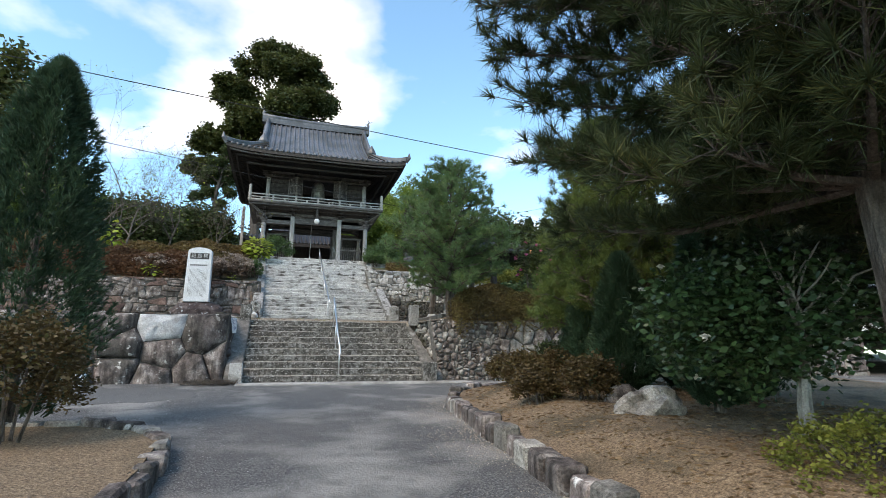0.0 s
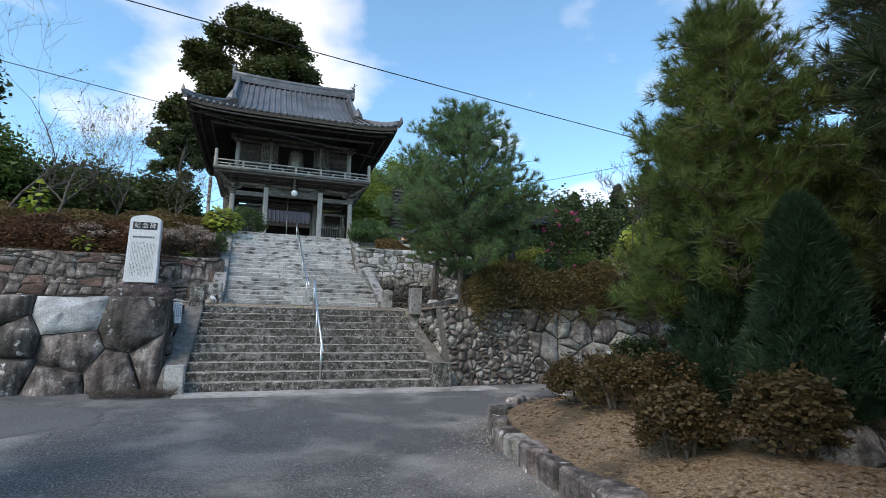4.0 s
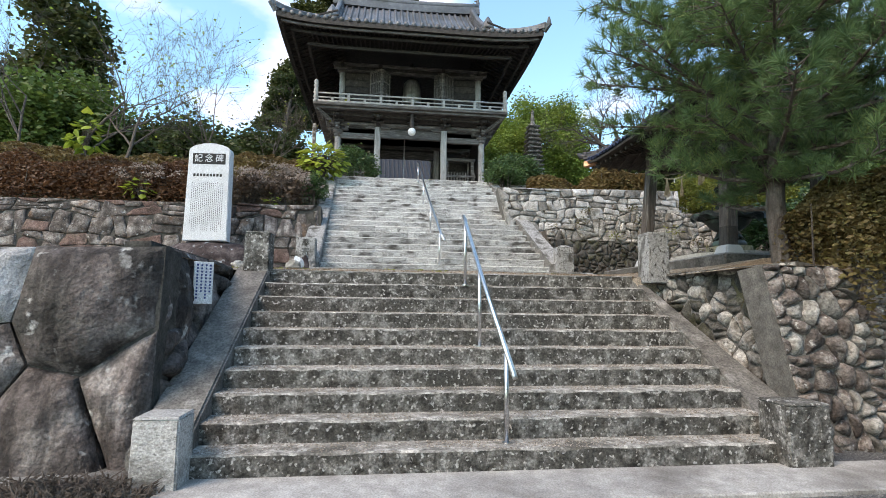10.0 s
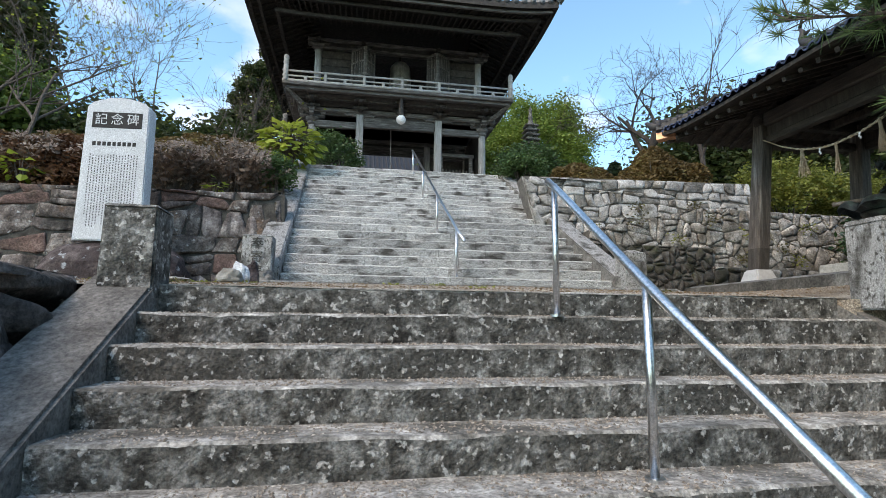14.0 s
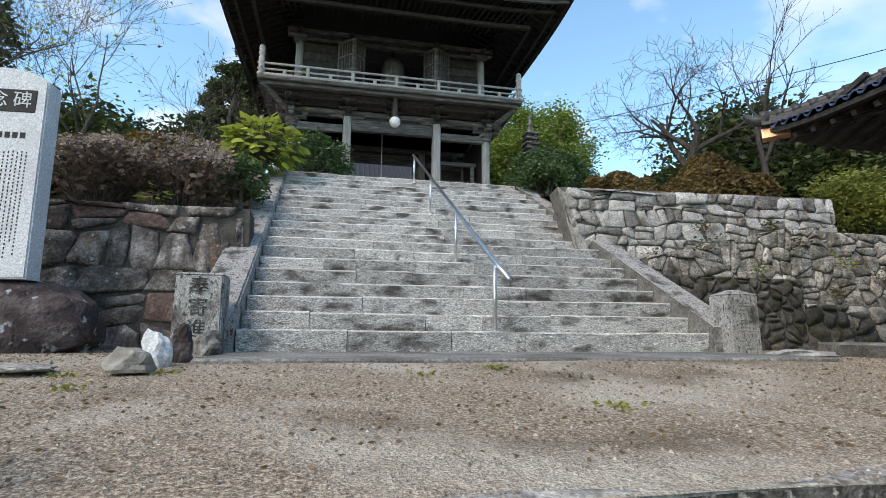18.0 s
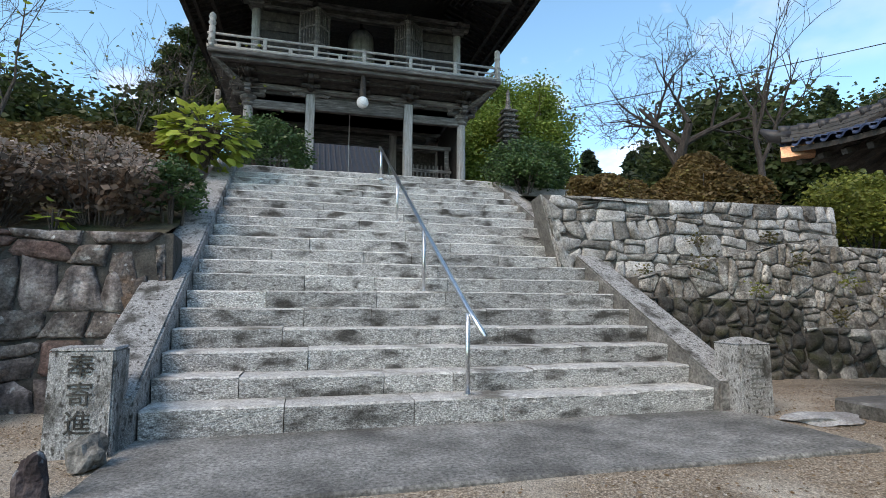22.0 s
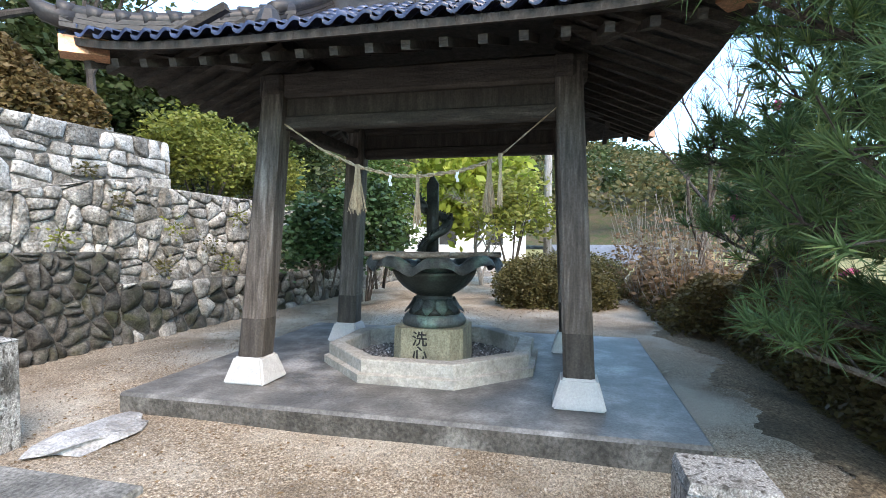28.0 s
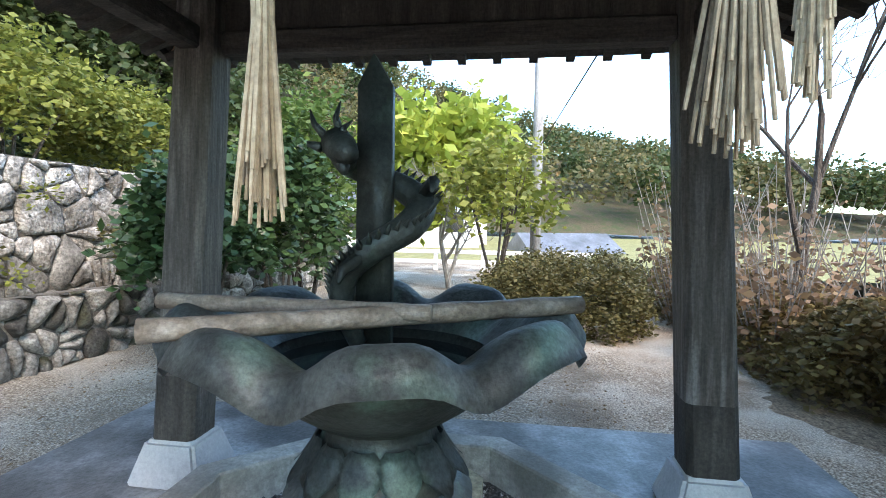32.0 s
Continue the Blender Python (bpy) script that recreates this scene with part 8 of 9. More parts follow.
grit("kerb_side_gravel", 24000, 0.0, 2.9, -12.5, -2.6, lambda x, y: road_z(x, y) + 0.002, lambda x, y: np.interp(y, [-12.5, -8.8, -5.8, -3.6, -2.6], [0.95, 1.22, 1.55, 2.15, 3.2]) - 1.1 * random.Random(int(x * 7919 + y * 104729)).random() ** 2 < x, 0.013, M_GRIT, 97, "pale loose gravel gathered along the kerb")
def tread_z(x, y):
    return (math.floor(y / GO1) + 1) * RISE1 + 0.002
grit("tread_sand", 16000, -2.1, 2.5, 0.0, 2.85, tread_z, lambda x, y: (y / GO1) % 1 > 0.12 + 0.75 * noise.noise((x * 1.7, y * 2.3, 8)), 0.009, M_GRIT, 98, "sand and small chips lying on the stair treads")
# hedge on the right retaining wall
L_BANK = leaf_mat("bank_azalea_leaves", (0.07, 0.045, 0.02), (0.19, 0.13, 0.05), (0.25, 0.24, 0.07))
L_AZ_HEDGE = leaf_mat("clipped_azalea_leaves", (0.07, 0.048, 0.022), (0.17, 0.13, 0.05), (0.3, 0.26, 0.09))
def hedge(name, x0, x1, y0, y1, zf, depth, n, leaf, mat, seed, label):
    r = np.random.default_rng(seed)
    t = thing(name, label, "hedge")
    bm = bmesh.new()
    rr = random.Random(seed)
    for i in range(int((x1 - x0) * 5)):
        x, y = rr.uniform(x0, x1), rr.uniform(y0 + 0.1, y1 - 0.1)
        z = zf(x, y)
        tube(bm, [(x, y, z - depth - 0.35), (x + rr.uniform(-.15, .15), y + rr.uniform(-.15, .15), z - 0.1)], [0.014, 0.005], 4, False)
    tagged(part("stem_bundle", bm, M_BARK, t), kind="stuff")
    leaf_cloud("foliage", hedge_points(r, x0, x1, y0, y1, zf, depth, n, 0.24), leaf, mat, t, seed)
    return t
hedge("clipped_hedge", 3.4, 7.2, 0.08, 1.15, lambda x, y: 2.38 + 0.05 * x - 0.3 * max(0, 4.1 - x), 0.75, 52000, 0.035, L_AZ_HEDGE, 101, "clipped dark brown-green azalea hedge on the wall")
hedge("clipped_hedge", 7.2, 12.5, 0.08, 1.7, lambda x, y: 2.5 + 0.1 * math.sin(x * 2), 0.7, 40000, 0.04, L_AZ_HEDGE, 102, "clipped dark brown-green azalea hedge on the wall")
# left bank: azaleas, dried hydrangeas
hedge("azalea_bank", -12, -2.75, 9.6, 12.4, lambda x, y: bank_left(x, y) + 0.75 + 0.1 * math.sin(x), 0.8, 70000, 0.05, L_BANK, 103, "low spreading azaleas, brown and dull green, on the bank")
hedge("azalea_bank", -13, -4.9, 7.6, 9.8, lambda x, y: bank_left(x, y) + 0.75, 0.75, 52000, 0.05, L_AZ_RED, 104, "reddish brown azaleas above the stone wall")
def hydrangea(c, rad, seed):
    t = thing("hydrangea", "dried brown hydrangea bush with faded flower heads", "shrub", "dried hydrangeas")
    rr = random.Random(seed)
    bm = bmesh.new()
    heads, leaves = [], []
    for i in range(70):
        a, q = rr.uniform(0, 6.3), rr.uniform(0, 1) ** 0.6
        base = Vector((c[0] + 0.2 * math.cos(a), c[1] + 0.2 * math.sin(a), c[2]))
        tip = Vector((c[0] + rad * q * math.cos(a), c[1] + rad * 0.8 * q * math.sin(a), c[2] + rad * (1.15 - 0.45 * q) * rr.uniform(0.75, 1.05)))
        tube(bm, [base, base.lerp(tip, 0.55) + Vector((0, 0, 0.08)), tip], [0.008, 0.006, 0.004], 4, False)
        heads.append(tip)
        for k in range(14):
            leaves.append(base.lerp(tip, rr.uniform(0.25, 0.95)) + Vector((rr.uniform(-.1, .1), rr.uniform(-.1, .1), rr.uniform(-.06, .06))))
    tagged(part("stem_bundle", bm, M_BARK, t), kind="stuff")
    leaf_cloud("foliage", leaves, 0.055, L_HYD, t, seed)
    r = np.random.default_rng(seed)
    hp = np.array([tuple(h) for h in heads])[::2]
    leaf_cloud("flower_head", np.repeat(hp, 26, 0) + r.normal(size=(len(hp) * 26, 3)) * np.array([0.045, 0.045, 0.028]), 0.03, L_HEAD, t, seed, label="faded beige flower heads")
for i, (x, y, q) in enumerate(((-3.0, 8.3, 0.85), (-3.9, 8.0, 0.8), (-4.8, 8.4, 0.85), (-3.4, 9.0, 0.9), (-6.0, 8.1, 0.8))):
    hydrangea((x, y, bank_left(x, y) - 0.02), q, 110 + i)
# big-leaved yellow-green plant and evergreen at the stair head
def big_leaf(c, rad, seed, n, size, mat, label):
    t = thing("broad_leaf_plant", label, "plant")
    rr = random.Random(seed)
    bm = bmesh.new()
    V, F = [], []
    for i in range(n):
        d = Vector((rr.gauss(0, 1), rr.gauss(0, 1), rr.gauss(0.25, 0.8))).normalized()
        p = Vector(c) + Vector((d.x * rad[0], d.y * rad[1], d.z * rad[2])) * rr.uniform(0.55, 1.05)
        if i % 2 == 0:
            tube(bm, [(c[0], c[1], c[2] - rad[2]), Vector(c).lerp(p, 0.5) + Vector((0, 0, 0.05)), p], [0.01, 0.007, 0.003], 4, False)
        ax = (d + Vector((rr.gauss(0, .4), rr.gauss(0, .4), -0.75))).normalized()
        sd = ax.cross(Vector((0, 0, 1))).normalized()
        nm = ax.cross(sd)
        s = size * rr.uniform(0.65, 1.25)
        k = len(V)
        prof = [(0.06, 0), (0.0, 0.3), (0.3, 0.52), (0.7, 0.28), (1, 0), (0.7, -0.28), (0.3, -0.52), (0.0, -0.3)]
        for a, b in prof:
            V.append(p + ax * a * s + sd * b * s + nm * (abs(b) * 0.22 - a * a * 0.12) * s)
        V.append(p + ax * 0.45 * s - nm * 0.02 * s)
        F += [(k + j, k + (j + 1) % 8, k + 8) for j in range(8)]
    tagged(part("stem_bundle", bm, M_BARK, t), kind="stuff")
    mesh_of("foliage", V, F, mat, t)
L_EVER = leaf_mat("fine_evergreen_leaves", (0.025, 0.05, 0.018), (0.07, 0.125, 0.04), (0.13, 0.2, 0.06), 0.4, 0.2)
L_HEART = leaf_mat("heart_shaped_leaves", (0.2, 0.26, 0.04), (0.4, 0.46, 0.08), (0.58, 0.58, 0.13), 0.45, 0.4)
big_leaf((-2.45, 10.4, 5.22), (0.66, 0.5, 0.5), 120, 300, 0.165, L_HEART, "big-leaved yellow-green shrub at the head of the stairs")
shrub("evergreen_shrub", (-1.75, 12.3, 5.55), (0.75, 0.6, 0.62), 121, L_EVER, "dark evergreen shrub before the gate", 0.04, 160, 70, 0.09)
shrub("evergreen_shrub", (-2.4, 8.6, 3.95), (0.3, 0.35, 0.42), 122, L_EVER, "small dark evergreen by the stair side", 0.03, 90, 55, 0.05)
big_leaf((-5.9, 7.6, 3.65), (0.3, 0.2, 0.2), 123, 30, 0.13, L_YEL, "yellow-green leafy plant above the wall")
big_leaf((-3.2, 7.7, 3.5), (0.15, 0.12, 0.2), 124, 16, 0.11, L_YEL, "yellow-green leafy plant above the wall")
big_leaf((-7.6, 8.6, 5.1), (0.35, 0.3, 0.5), 125, 40, 0.2, L_YEL, "yellow-green leafy plant above the wall")
# right bank
shrub("evergreen_shrub", (3.3, 11.6, 5.35), (0.8, 0.7, 0.6), 130, L_EVER, "dark evergreen shrub beside the gate", 0.038, 200, 80, 0.1)
shrub("evergreen_shrub", (2.85, 10.7, 5.05), (0.5, 0.4, 0.32), 131, L_EVER, "low dark evergreen at the stair head", 0.034, 130, 70, 0.07)
hedge("azalea_bank", 3.2, 6.2, 8.5, 9.9, lambda x, y: bank_right(x, y) + 0.3 + 0.1 * math.sin(4 * x) + 0.45 * min(1, max(0, (x - 4.5) / 0.7)), 0.6, 36000, 0.045, L_BANK, 132, "rusty brown-green azalea hedge on the high wall")
shrub("evergreen_shrub", (4.2, 13.6, 5.45), (0.8, 0.7, 0.5), 133, L_BROAD, "dull green shrub behind the wall", 0.07, 110, 40, 0.1)
bare = thing("bare_cherry_tree", "leafless spreading cherry tree with many fine twigs", "tree")
M_BARK_DARK = ramp_mat("dark_cherry_bark", [(0.3, (0.02, 0.016, 0.014)), (0.7, (0.075, 0.062, 0.055))], 9, 8, 0.85, 0.5, 30, stretch=(2, 2, 0.6))
branch_tree(bare, (6.1, 11.0, 4.7), 1.7, 140, M_BARK_DARK, (0.1, 0), 6, 0.16, 0.85, 0.25, 0.4, 3, "trunk", 0.74)
bare2 = thing("bare_tree", "slender leafless tree by the wall", "tree")
branch_tree(bare2, (6.35, 9.0, 4.1), 1.9, 141, M_BARK_DARK, (0.05, 0.1), 4, 0.07, 0.5, 0.5, 0.5, 3, "trunk")
bare3 = thing("bare_tree", "slender leafless tree on the wall's edge", "tree")
branch_tree(bare3, (8.6, 1.0, 1.5), 2.6, 142, M_BARK, (0.05, 0), 5, 0.06, 0.5, 0.5, 0.35, 3, "trunk", 0.6)
# left bare trees with a few yellow leaves
for i, (x, y, h, s) in enumerate(((-7.9, 10.6, 2.5, 150), (-6.6, 12.8, 2.0, 151), (-9.6, 11.2, 2.9, 152), (-5.2, 14.6, 1.8, 153), (-11.5, 12.5, 2.9, 154))):
    t = thing("thin_leafed_tree", "slender nearly bare tree with sparse yellow-green leaves", "tree", "bare trees on the bank")
    tips = branch_tree(t, (x, y, bank_left(x, y) - 0.1), h, s, M_BARK, (random.Random(s).uniform(-.2, .2), 0), 5, 0.06, 0.65, 0.45, 0.25, 3, "trunk", 0.76)
    r = np.random.default_rng(s)
    sel = np.array([tuple(p) for p, d in tips])[:: (3 if i in (0, 2) else 7)]
    leaf_cloud("foliage", sel + r.normal(size=sel.shape) * 0.06, 0.06, L_YEL if i % 2 == 0 else L_LIME, t, s)

# trees farther back
L_CAMPHOR = leaf_mat("camphor_leaves", (0.03, 0.04, 0.012), (0.075, 0.09, 0.026), (0.17, 0.175, 0.05))
def clump_tree(name, base, h, rad, seed, mat, label, clumps, per, leaf, clump_r, trunk=0.3, cat="tree", group="", open_=0.55):
    t = thing(name, label, cat, group)
    tips = branch_tree(t, base, h * 0.5, seed, M_BARK, (0, 0), 3, trunk, 0.8, 0.35, 0.45, 3, "trunk", 0.66)
    r = np.random.default_rng(seed)
    c = (base[0], base[1], base[2] + h - rad[2])
    leaf_cloud("crown", blob_points(r, c, rad, clumps, per, clump_r, open_, -0.7), leaf, mat, t, seed)
    return t
camphor = thing("camphor_tree", "huge dark evergreen tree behind the gate", "tree")
branch_tree(camphor, (-4.1, 55.6, 4.6), 17.0, 160, M_BARK, (0, 0), 3, 0.9, 0.55, 0.6, 0.6, 3, "trunk", 0.42)
r = np.random.default_rng(160)
rc = random.Random(160)
for k in range(34):
    a, h = rc.uniform(0, 2 * math.pi), rc.uniform(-0.5, 0.98)
    q = math.sqrt(max(0, 1 - h * h)) * rc.uniform(0.8, 1.12)
    lr = rc.uniform(1.5, 2.7)
    c = (-3.0 + 6.3 * q * math.cos(a), 55.6 + 5.2 * q * math.sin(a), 32.3 + 9.0 * h * rc.uniform(0.85, 1.06))
    leaf_cloud("crown", blob_points(r, c, (lr, lr, lr * 0.5), 50, 60, 0.32, 0.5), 0.25, L_CAMPHOR, camphor, 500 + k)
leaf_cloud("crown", blob_points(r, (-3.0, 56.0, 32.0), (4.2, 3.6, 6.2), 110, 50, 0.5, 0.2), 0.3, L_CAMPHOR, camphor, 499)
for lx, lz, lr in ((-11.2, 27.0, 2.4), (-12.0, 23.5, 2.2), (-9.5, 23.0, 2.6), (3.6, 25.5, 2.4), (-3.0, 24.0, 4.0), (-7.0, 26.5, 3.0)):
    leaf_cloud("crown", blob_points(r, (lx, 55.2, lz), (lr, lr, lr * 0.7), 50, 110, 0.36, 0.35), 0.26, L_CAMPHOR, camphor, int(lz * 10))
clump_tree("dark_evergreen", (-9.3, 27.5, 4.7), 5.9, (2.0, 1.9, 2.6), 166, L_BROAD_DARK, "tall dark evergreen tree beside the gate", 150, 300, 0.13, 0.4, 0.25)
clump_tree("dark_evergreen", (-12.4, 27.5, 4.7), 6.6, (2.0, 1.9, 2.8), 167, L_BROAD_DARK, "tall dark evergreen tree beside the gate", 140, 300, 0.13, 0.4, 0.25)
L_ROUND = leaf_mat("sunlit_evergreen_leaves", (0.075, 0.12, 0.025), (0.2, 0.28, 0.05), (0.37, 0.43, 0.09))
clump_tree("round_evergreen", (8.6, 27, 5), 9.3, (3.6, 3.2, 3.7), 161, L_ROUND, "round bright green evergreen tree behind the gate", 190, 560, 0.095, 0.38, 0.3)
clump_tree("round_evergreen", (5.2, 26, 5), 6.6, (2.4, 1.9, 2.6), 162, L_ROUND, "round bright green evergreen tree behind the gate", 130, 460, 0.09, 0.34, 0.25)
cloud = thing("cloud_pine", "tall open pine with flat dark foliage clouds beside the gate", "pine tree")
bm = bmesh.new()
tube(bm, [(-6.6, 26.3, 4.7), (-6.3, 26.2, 8.5), (-6.4, 26, 12.0), (-5.8, 26, 15.2)], [0.26, 0.2, 0.12, 0.03], 8)
part("trunk", bm, M_BARK, cloud)
rc = random.Random(77)
for lx, lz, lr in ((-5.75, 15.3, 0.5), (-5.2, 14.7, 0.45), (-6.4, 14.4, 0.6), (-5.4, 13.8, 0.55), (-6.9, 13.6, 0.65), (-5.9, 13.1, 0.6), (-7.3, 12.9, 0.5), (-5.5, 12.2, 0.5), (-6.9, 12.1, 0.6), (-7.6, 11.6, 0.5), (-6.1, 11.3, 0.5)):
    bm = bmesh.new()
    tube(bm, [(-6.3, 26.1, lz - 0.8), (lx * 0.7 - 6.3 * 0.3, 26.0, lz - 0.35), (lx, 26 + rc.uniform(-.5, .5), lz - 0.1)], [0.06, 0.045, 0.02], 5, False)
    part("limb", bm, M_BARK, cloud)
    leaf_cloud("crown", blob_points(r, (lx, 26 + rc.uniform(-.5, .5), lz), (lr, lr, lr * 0.45), 34, 60, 0.13, 0.4), 0.09, L_BROAD_DARK, cloud, int(lz * 100))
def cedar(base, h, rad, seed, n=3200, size=0.34):
    t = thing("cedar", "tall dark cedar on the hillside", "conifer", "cedars on the hillside")
    bm = bmesh.new()
    tube(bm, [base, (base[0], base[1], base[2] + h)], [h * 0.02, 0.03], 6)
    part("trunk", bm, M_BARK, t)
    r = np.random.default_rng(seed)
    tiers, nb = 15, 7
    tier, br = r.integers(0, tiers, n), r.integers(0, nb, n)
    reach = r.uniform(0.6, 1.15, (tiers, nb))[tier, br]
    k = np.clip((tier + 0.25 * r.normal(size=n)) / tiers, 0, 1)
    a = tier * 2.4 + br * 2 * np.pi / nb + 0.2 * r.normal(size=n)
    u = r.uniform(0.1, 1.0, n) ** 0.7
    rr = rad * (1 - k) ** 0.75 * reach * u + 0.05
    pts = np.stack([base[0] + rr * np.cos(a), base[1] + rr * np.sin(a), base[2] + h * (0.2 + 0.8 * k) - rr * 0.3 + 0.12 * rr * u * u], 1)
    leaf_cloud("foliage", pts, size, L_CEDAR, t, seed, 0.45, 1.9)
cedar((7.0, 58.8, 4.6), 23.5, 2.6, 169, 1800)
rr = random.Random(170)
for i in range(1, 16):
    x = -5.5 - i * 1.9 + rr.uniform(-.8, .8)
    cedar((x, 22 + rr.uniform(0, 12), 4), rr.uniform(4.8, 7.2), rr.uniform(1.4, 2.2), 171 + i)
for i, (x, y, h) in enumerate(((35, 30, 17), (32, 31, 14.5), (38.5, 33, 14), (42, 34, 14.5), (29, 34, 14), (45, 30, 12), (27, 38, 14), (24, 36, 13), (48, 36, 14), (21.5, 34, 11.5), (19, 36, 12), (31, 26, 10), (52, 33, 12), (40, 27, 11))):
    cedar((x, y, 4), h * 0.86, 2.8, 200 + i)
clump_tree("dark_evergreen", (-9.6, 19, 4.6), 4.4, (2.4, 2.0, 2.2), 220, L_BROAD_DARK, "dark evergreen tree at the edge of the bank", 110, 320, 0.13, 0.4, 0.25)
clump_tree("dark_evergreen", (-14.0, 18, 4.6), 5.4, (3.0, 2.6, 2.6), 221, L_BROAD, "evergreen tree at the edge of the bank", 120, 320, 0.13, 0.4, 0.25)
clump_tree("dark_evergreen", (-6.4, 22, 4.9), 4.6, (1.5, 1.5, 1.9), 222, L_BROAD_DARK, "dark evergreen tree beside the gate", 110, 320, 0.13, 0.4, 0.25)
clump_tree("dark_evergreen", (10.5, 13.5, 4.0), 4.2, (2.6, 1.8, 1.8), 223, L_BROAD_DARK, "dark evergreen thicket behind the wall", 120, 280, 0.1, 0.34, 0.2)
clump_tree("dark_evergreen", (13.5, 11.5, 3.4), 4.2, (2.6, 1.8, 1.8), 224, L_BROAD_DARK, "dark evergreen thicket behind the wall", 120, 280, 0.1, 0.34, 0.2)

# ---- east garden beyond the pavilion ----
shrub("yellow_green_bush", (7.9, 8.5, 4.05), (1.15, 0.75, 0.75), 230, L_LIME, "rounded yellow-green bush above the stone wall", 0.045, 230, 60, 0.1)
shrub("yellow_green_bush", (9.6, 8.6, 3.9), (1.1, 0.75, 0.7), 231, L_LIME, "rounded yellow-green bush above the stone wall", 0.045, 200, 55, 0.1)
shrub("camellia_bush", (7.75, 6.35, 2.85), (0.62, 0.5, 0.75), 232, L_CAM, "dense glossy dark green camellia bush", 0.06, 170, 42, 0.09, stems=5)
shrub("camellia_bush", (8.9, 6.2, 2.9), (0.75, 0.6, 1.0), 233, L_CAM, "dense glossy dark green camellia bush", 0.06, 180, 42, 0.1)
shrub("bamboo_thicket", (9.9, 6.3, 3.3), (0.95, 0.7, 1.3), 234, L_BROAD, "light green leafy thicket", 0.055, 190, 45, 0.13)
for i, (x, y, rx, h) in enumerate(((9.6, 3.55, 0.6, 0.5), (9.7, 2.75, 0.75, 0.52), (10.8, 3.3, 0.8, 0.55), (11.3, 2.3, 0.7, 0.5))):
    shrub("mounded_bush", (x, y, 1.8 + h * 0.6), (rx, rx * 0.85, h), 240 + i, L_MOUND, "rounded clipped dull green bush on the gravel", 0.03, 230, 70, 0.06, group="mounded bushes", low=-0.75)
def autumn_bush(x, y, z, h, seed, mat):
    t = thing("autumn_shrub", "tall twiggy shrub with sparse brown and yellow leaves", "shrub", "autumn shrubs")
    rr = random.Random(seed)
    bm = bmesh.new()
    pts = []
    for i in range(46):
        a, q = rr.uniform(0, 6.3), rr.uniform(0.1, 0.75)
        b = Vector((x + 0.2 * q * math.cos(a), y + 0.2 * q * math.sin(a), z))
        tip = b + Vector((q * math.cos(a), q * math.sin(a), h * rr.uniform(0.55, 1.15)))
        mid = b.lerp(tip, 0.5) + Vector((rr.uniform(-.1, .1), rr.uniform(-.1, .1), 0))
        tube(bm, [b, mid, tip], [0.01, 0.007, 0.003], 4, False)
        for k in range(28):
            u = rr.uniform(0.12, 0.85)
            p = b.lerp(mid, u * 2) if u < 0.5 else mid.lerp(tip, u * 2 - 1)
            pts.append(p + Vector((rr.gauss(0, .09), rr.gauss(0, .09), rr.gauss(0, .07))))
    tagged(part("stem_bundle", bm, M_BARK_PALE, t), kind="stuff")
    leaf_cloud("foliage", pts, 0.05, mat, t, seed)
for i, (x, y, h) in enumerate(((8.4, 1.35, 1.6), (9.2, 0.9, 1.9), (8.3, 0.4, 1.7), (10.2, 1.5, 1.9))):
    autumn_bush(x, y, 1.6, h, 250 + i, L_AUT)
shrub("dark_bush", (7.6, -0.1, 2.0), (0.8, 0.6, 0.55), 256, L_AZ_GREEN, "dark low bush under the twiggy shrub", 0.035, 130, 60, 0.07)
# small plants rooted in the wall's joints and weeds on the gravel
def wall_tuft(p, rad, seed, mat, n=60, leaf=0.03):
    t = thing("wall_plant", "small green plant growing from the stone wall", "plant", "plants in the wall")
    r = np.random.default_rng(seed)
    d = r.normal(size=(n, 3)) * np.array([rad, rad * 0.45, rad * 0.6])
    leaf_cloud("foliage", np.array(p) + d + np.array([0, -0.03, 0]), leaf, mat, t, seed)
for i, (x, z, q) in enumerate(((3.9, 3.3, 0.1), (4.7, 2.95, 0.09), (5.35, 3.35, 0.08), (6.1, 3.1, 0.1), (6.7, 2.85, 0.12), (7.3, 3.25, 0.1), (7.9, 2.9, 0.09), (8.6, 3.15, 0.1), (5.9, 2.62, 0.08), (7.0, 2.6, 0.09), (8.1, 2.62, 0.1))):
    wall_tuft((x, 7.66 - 0.055 * (x - 3.0) + 0.06 * (z - 1.6) - 0.06, z), q, 600 + i, L_LIME if i % 2 else L_MOUND)
for i, (x, z, q) in enumerate(((4.2, 3.62, 0.09), (3.4, 3.2, 0.07), (5.4, 3.7, 0.08))):
    wall_tuft((x, 8.0 - 0.06 * (x - 2.3) + 0.1 * (z - 1.7), z), q, 620 + i, L_MOUND)
rw = random.Random(77)
for i in range(16):
    x, y = rw.uniform(-3.6, 3.2), rw.uniform(3.1, 4.7)
    t = thing("gravel_weed", "tiny green weed in the gravel", "plant", "weeds in the gravel")
    r = np.random.default_rng(640 + i)
    leaf_cloud("foliage", np.array((x, y, terrace_z(x, y) + 0.012)) + r.normal(size=(26, 3)) * np.array([0.04, 0.04, 0.007]), 0.018, L_LIME if i % 3 else L_MOUND, t, 640 + i)
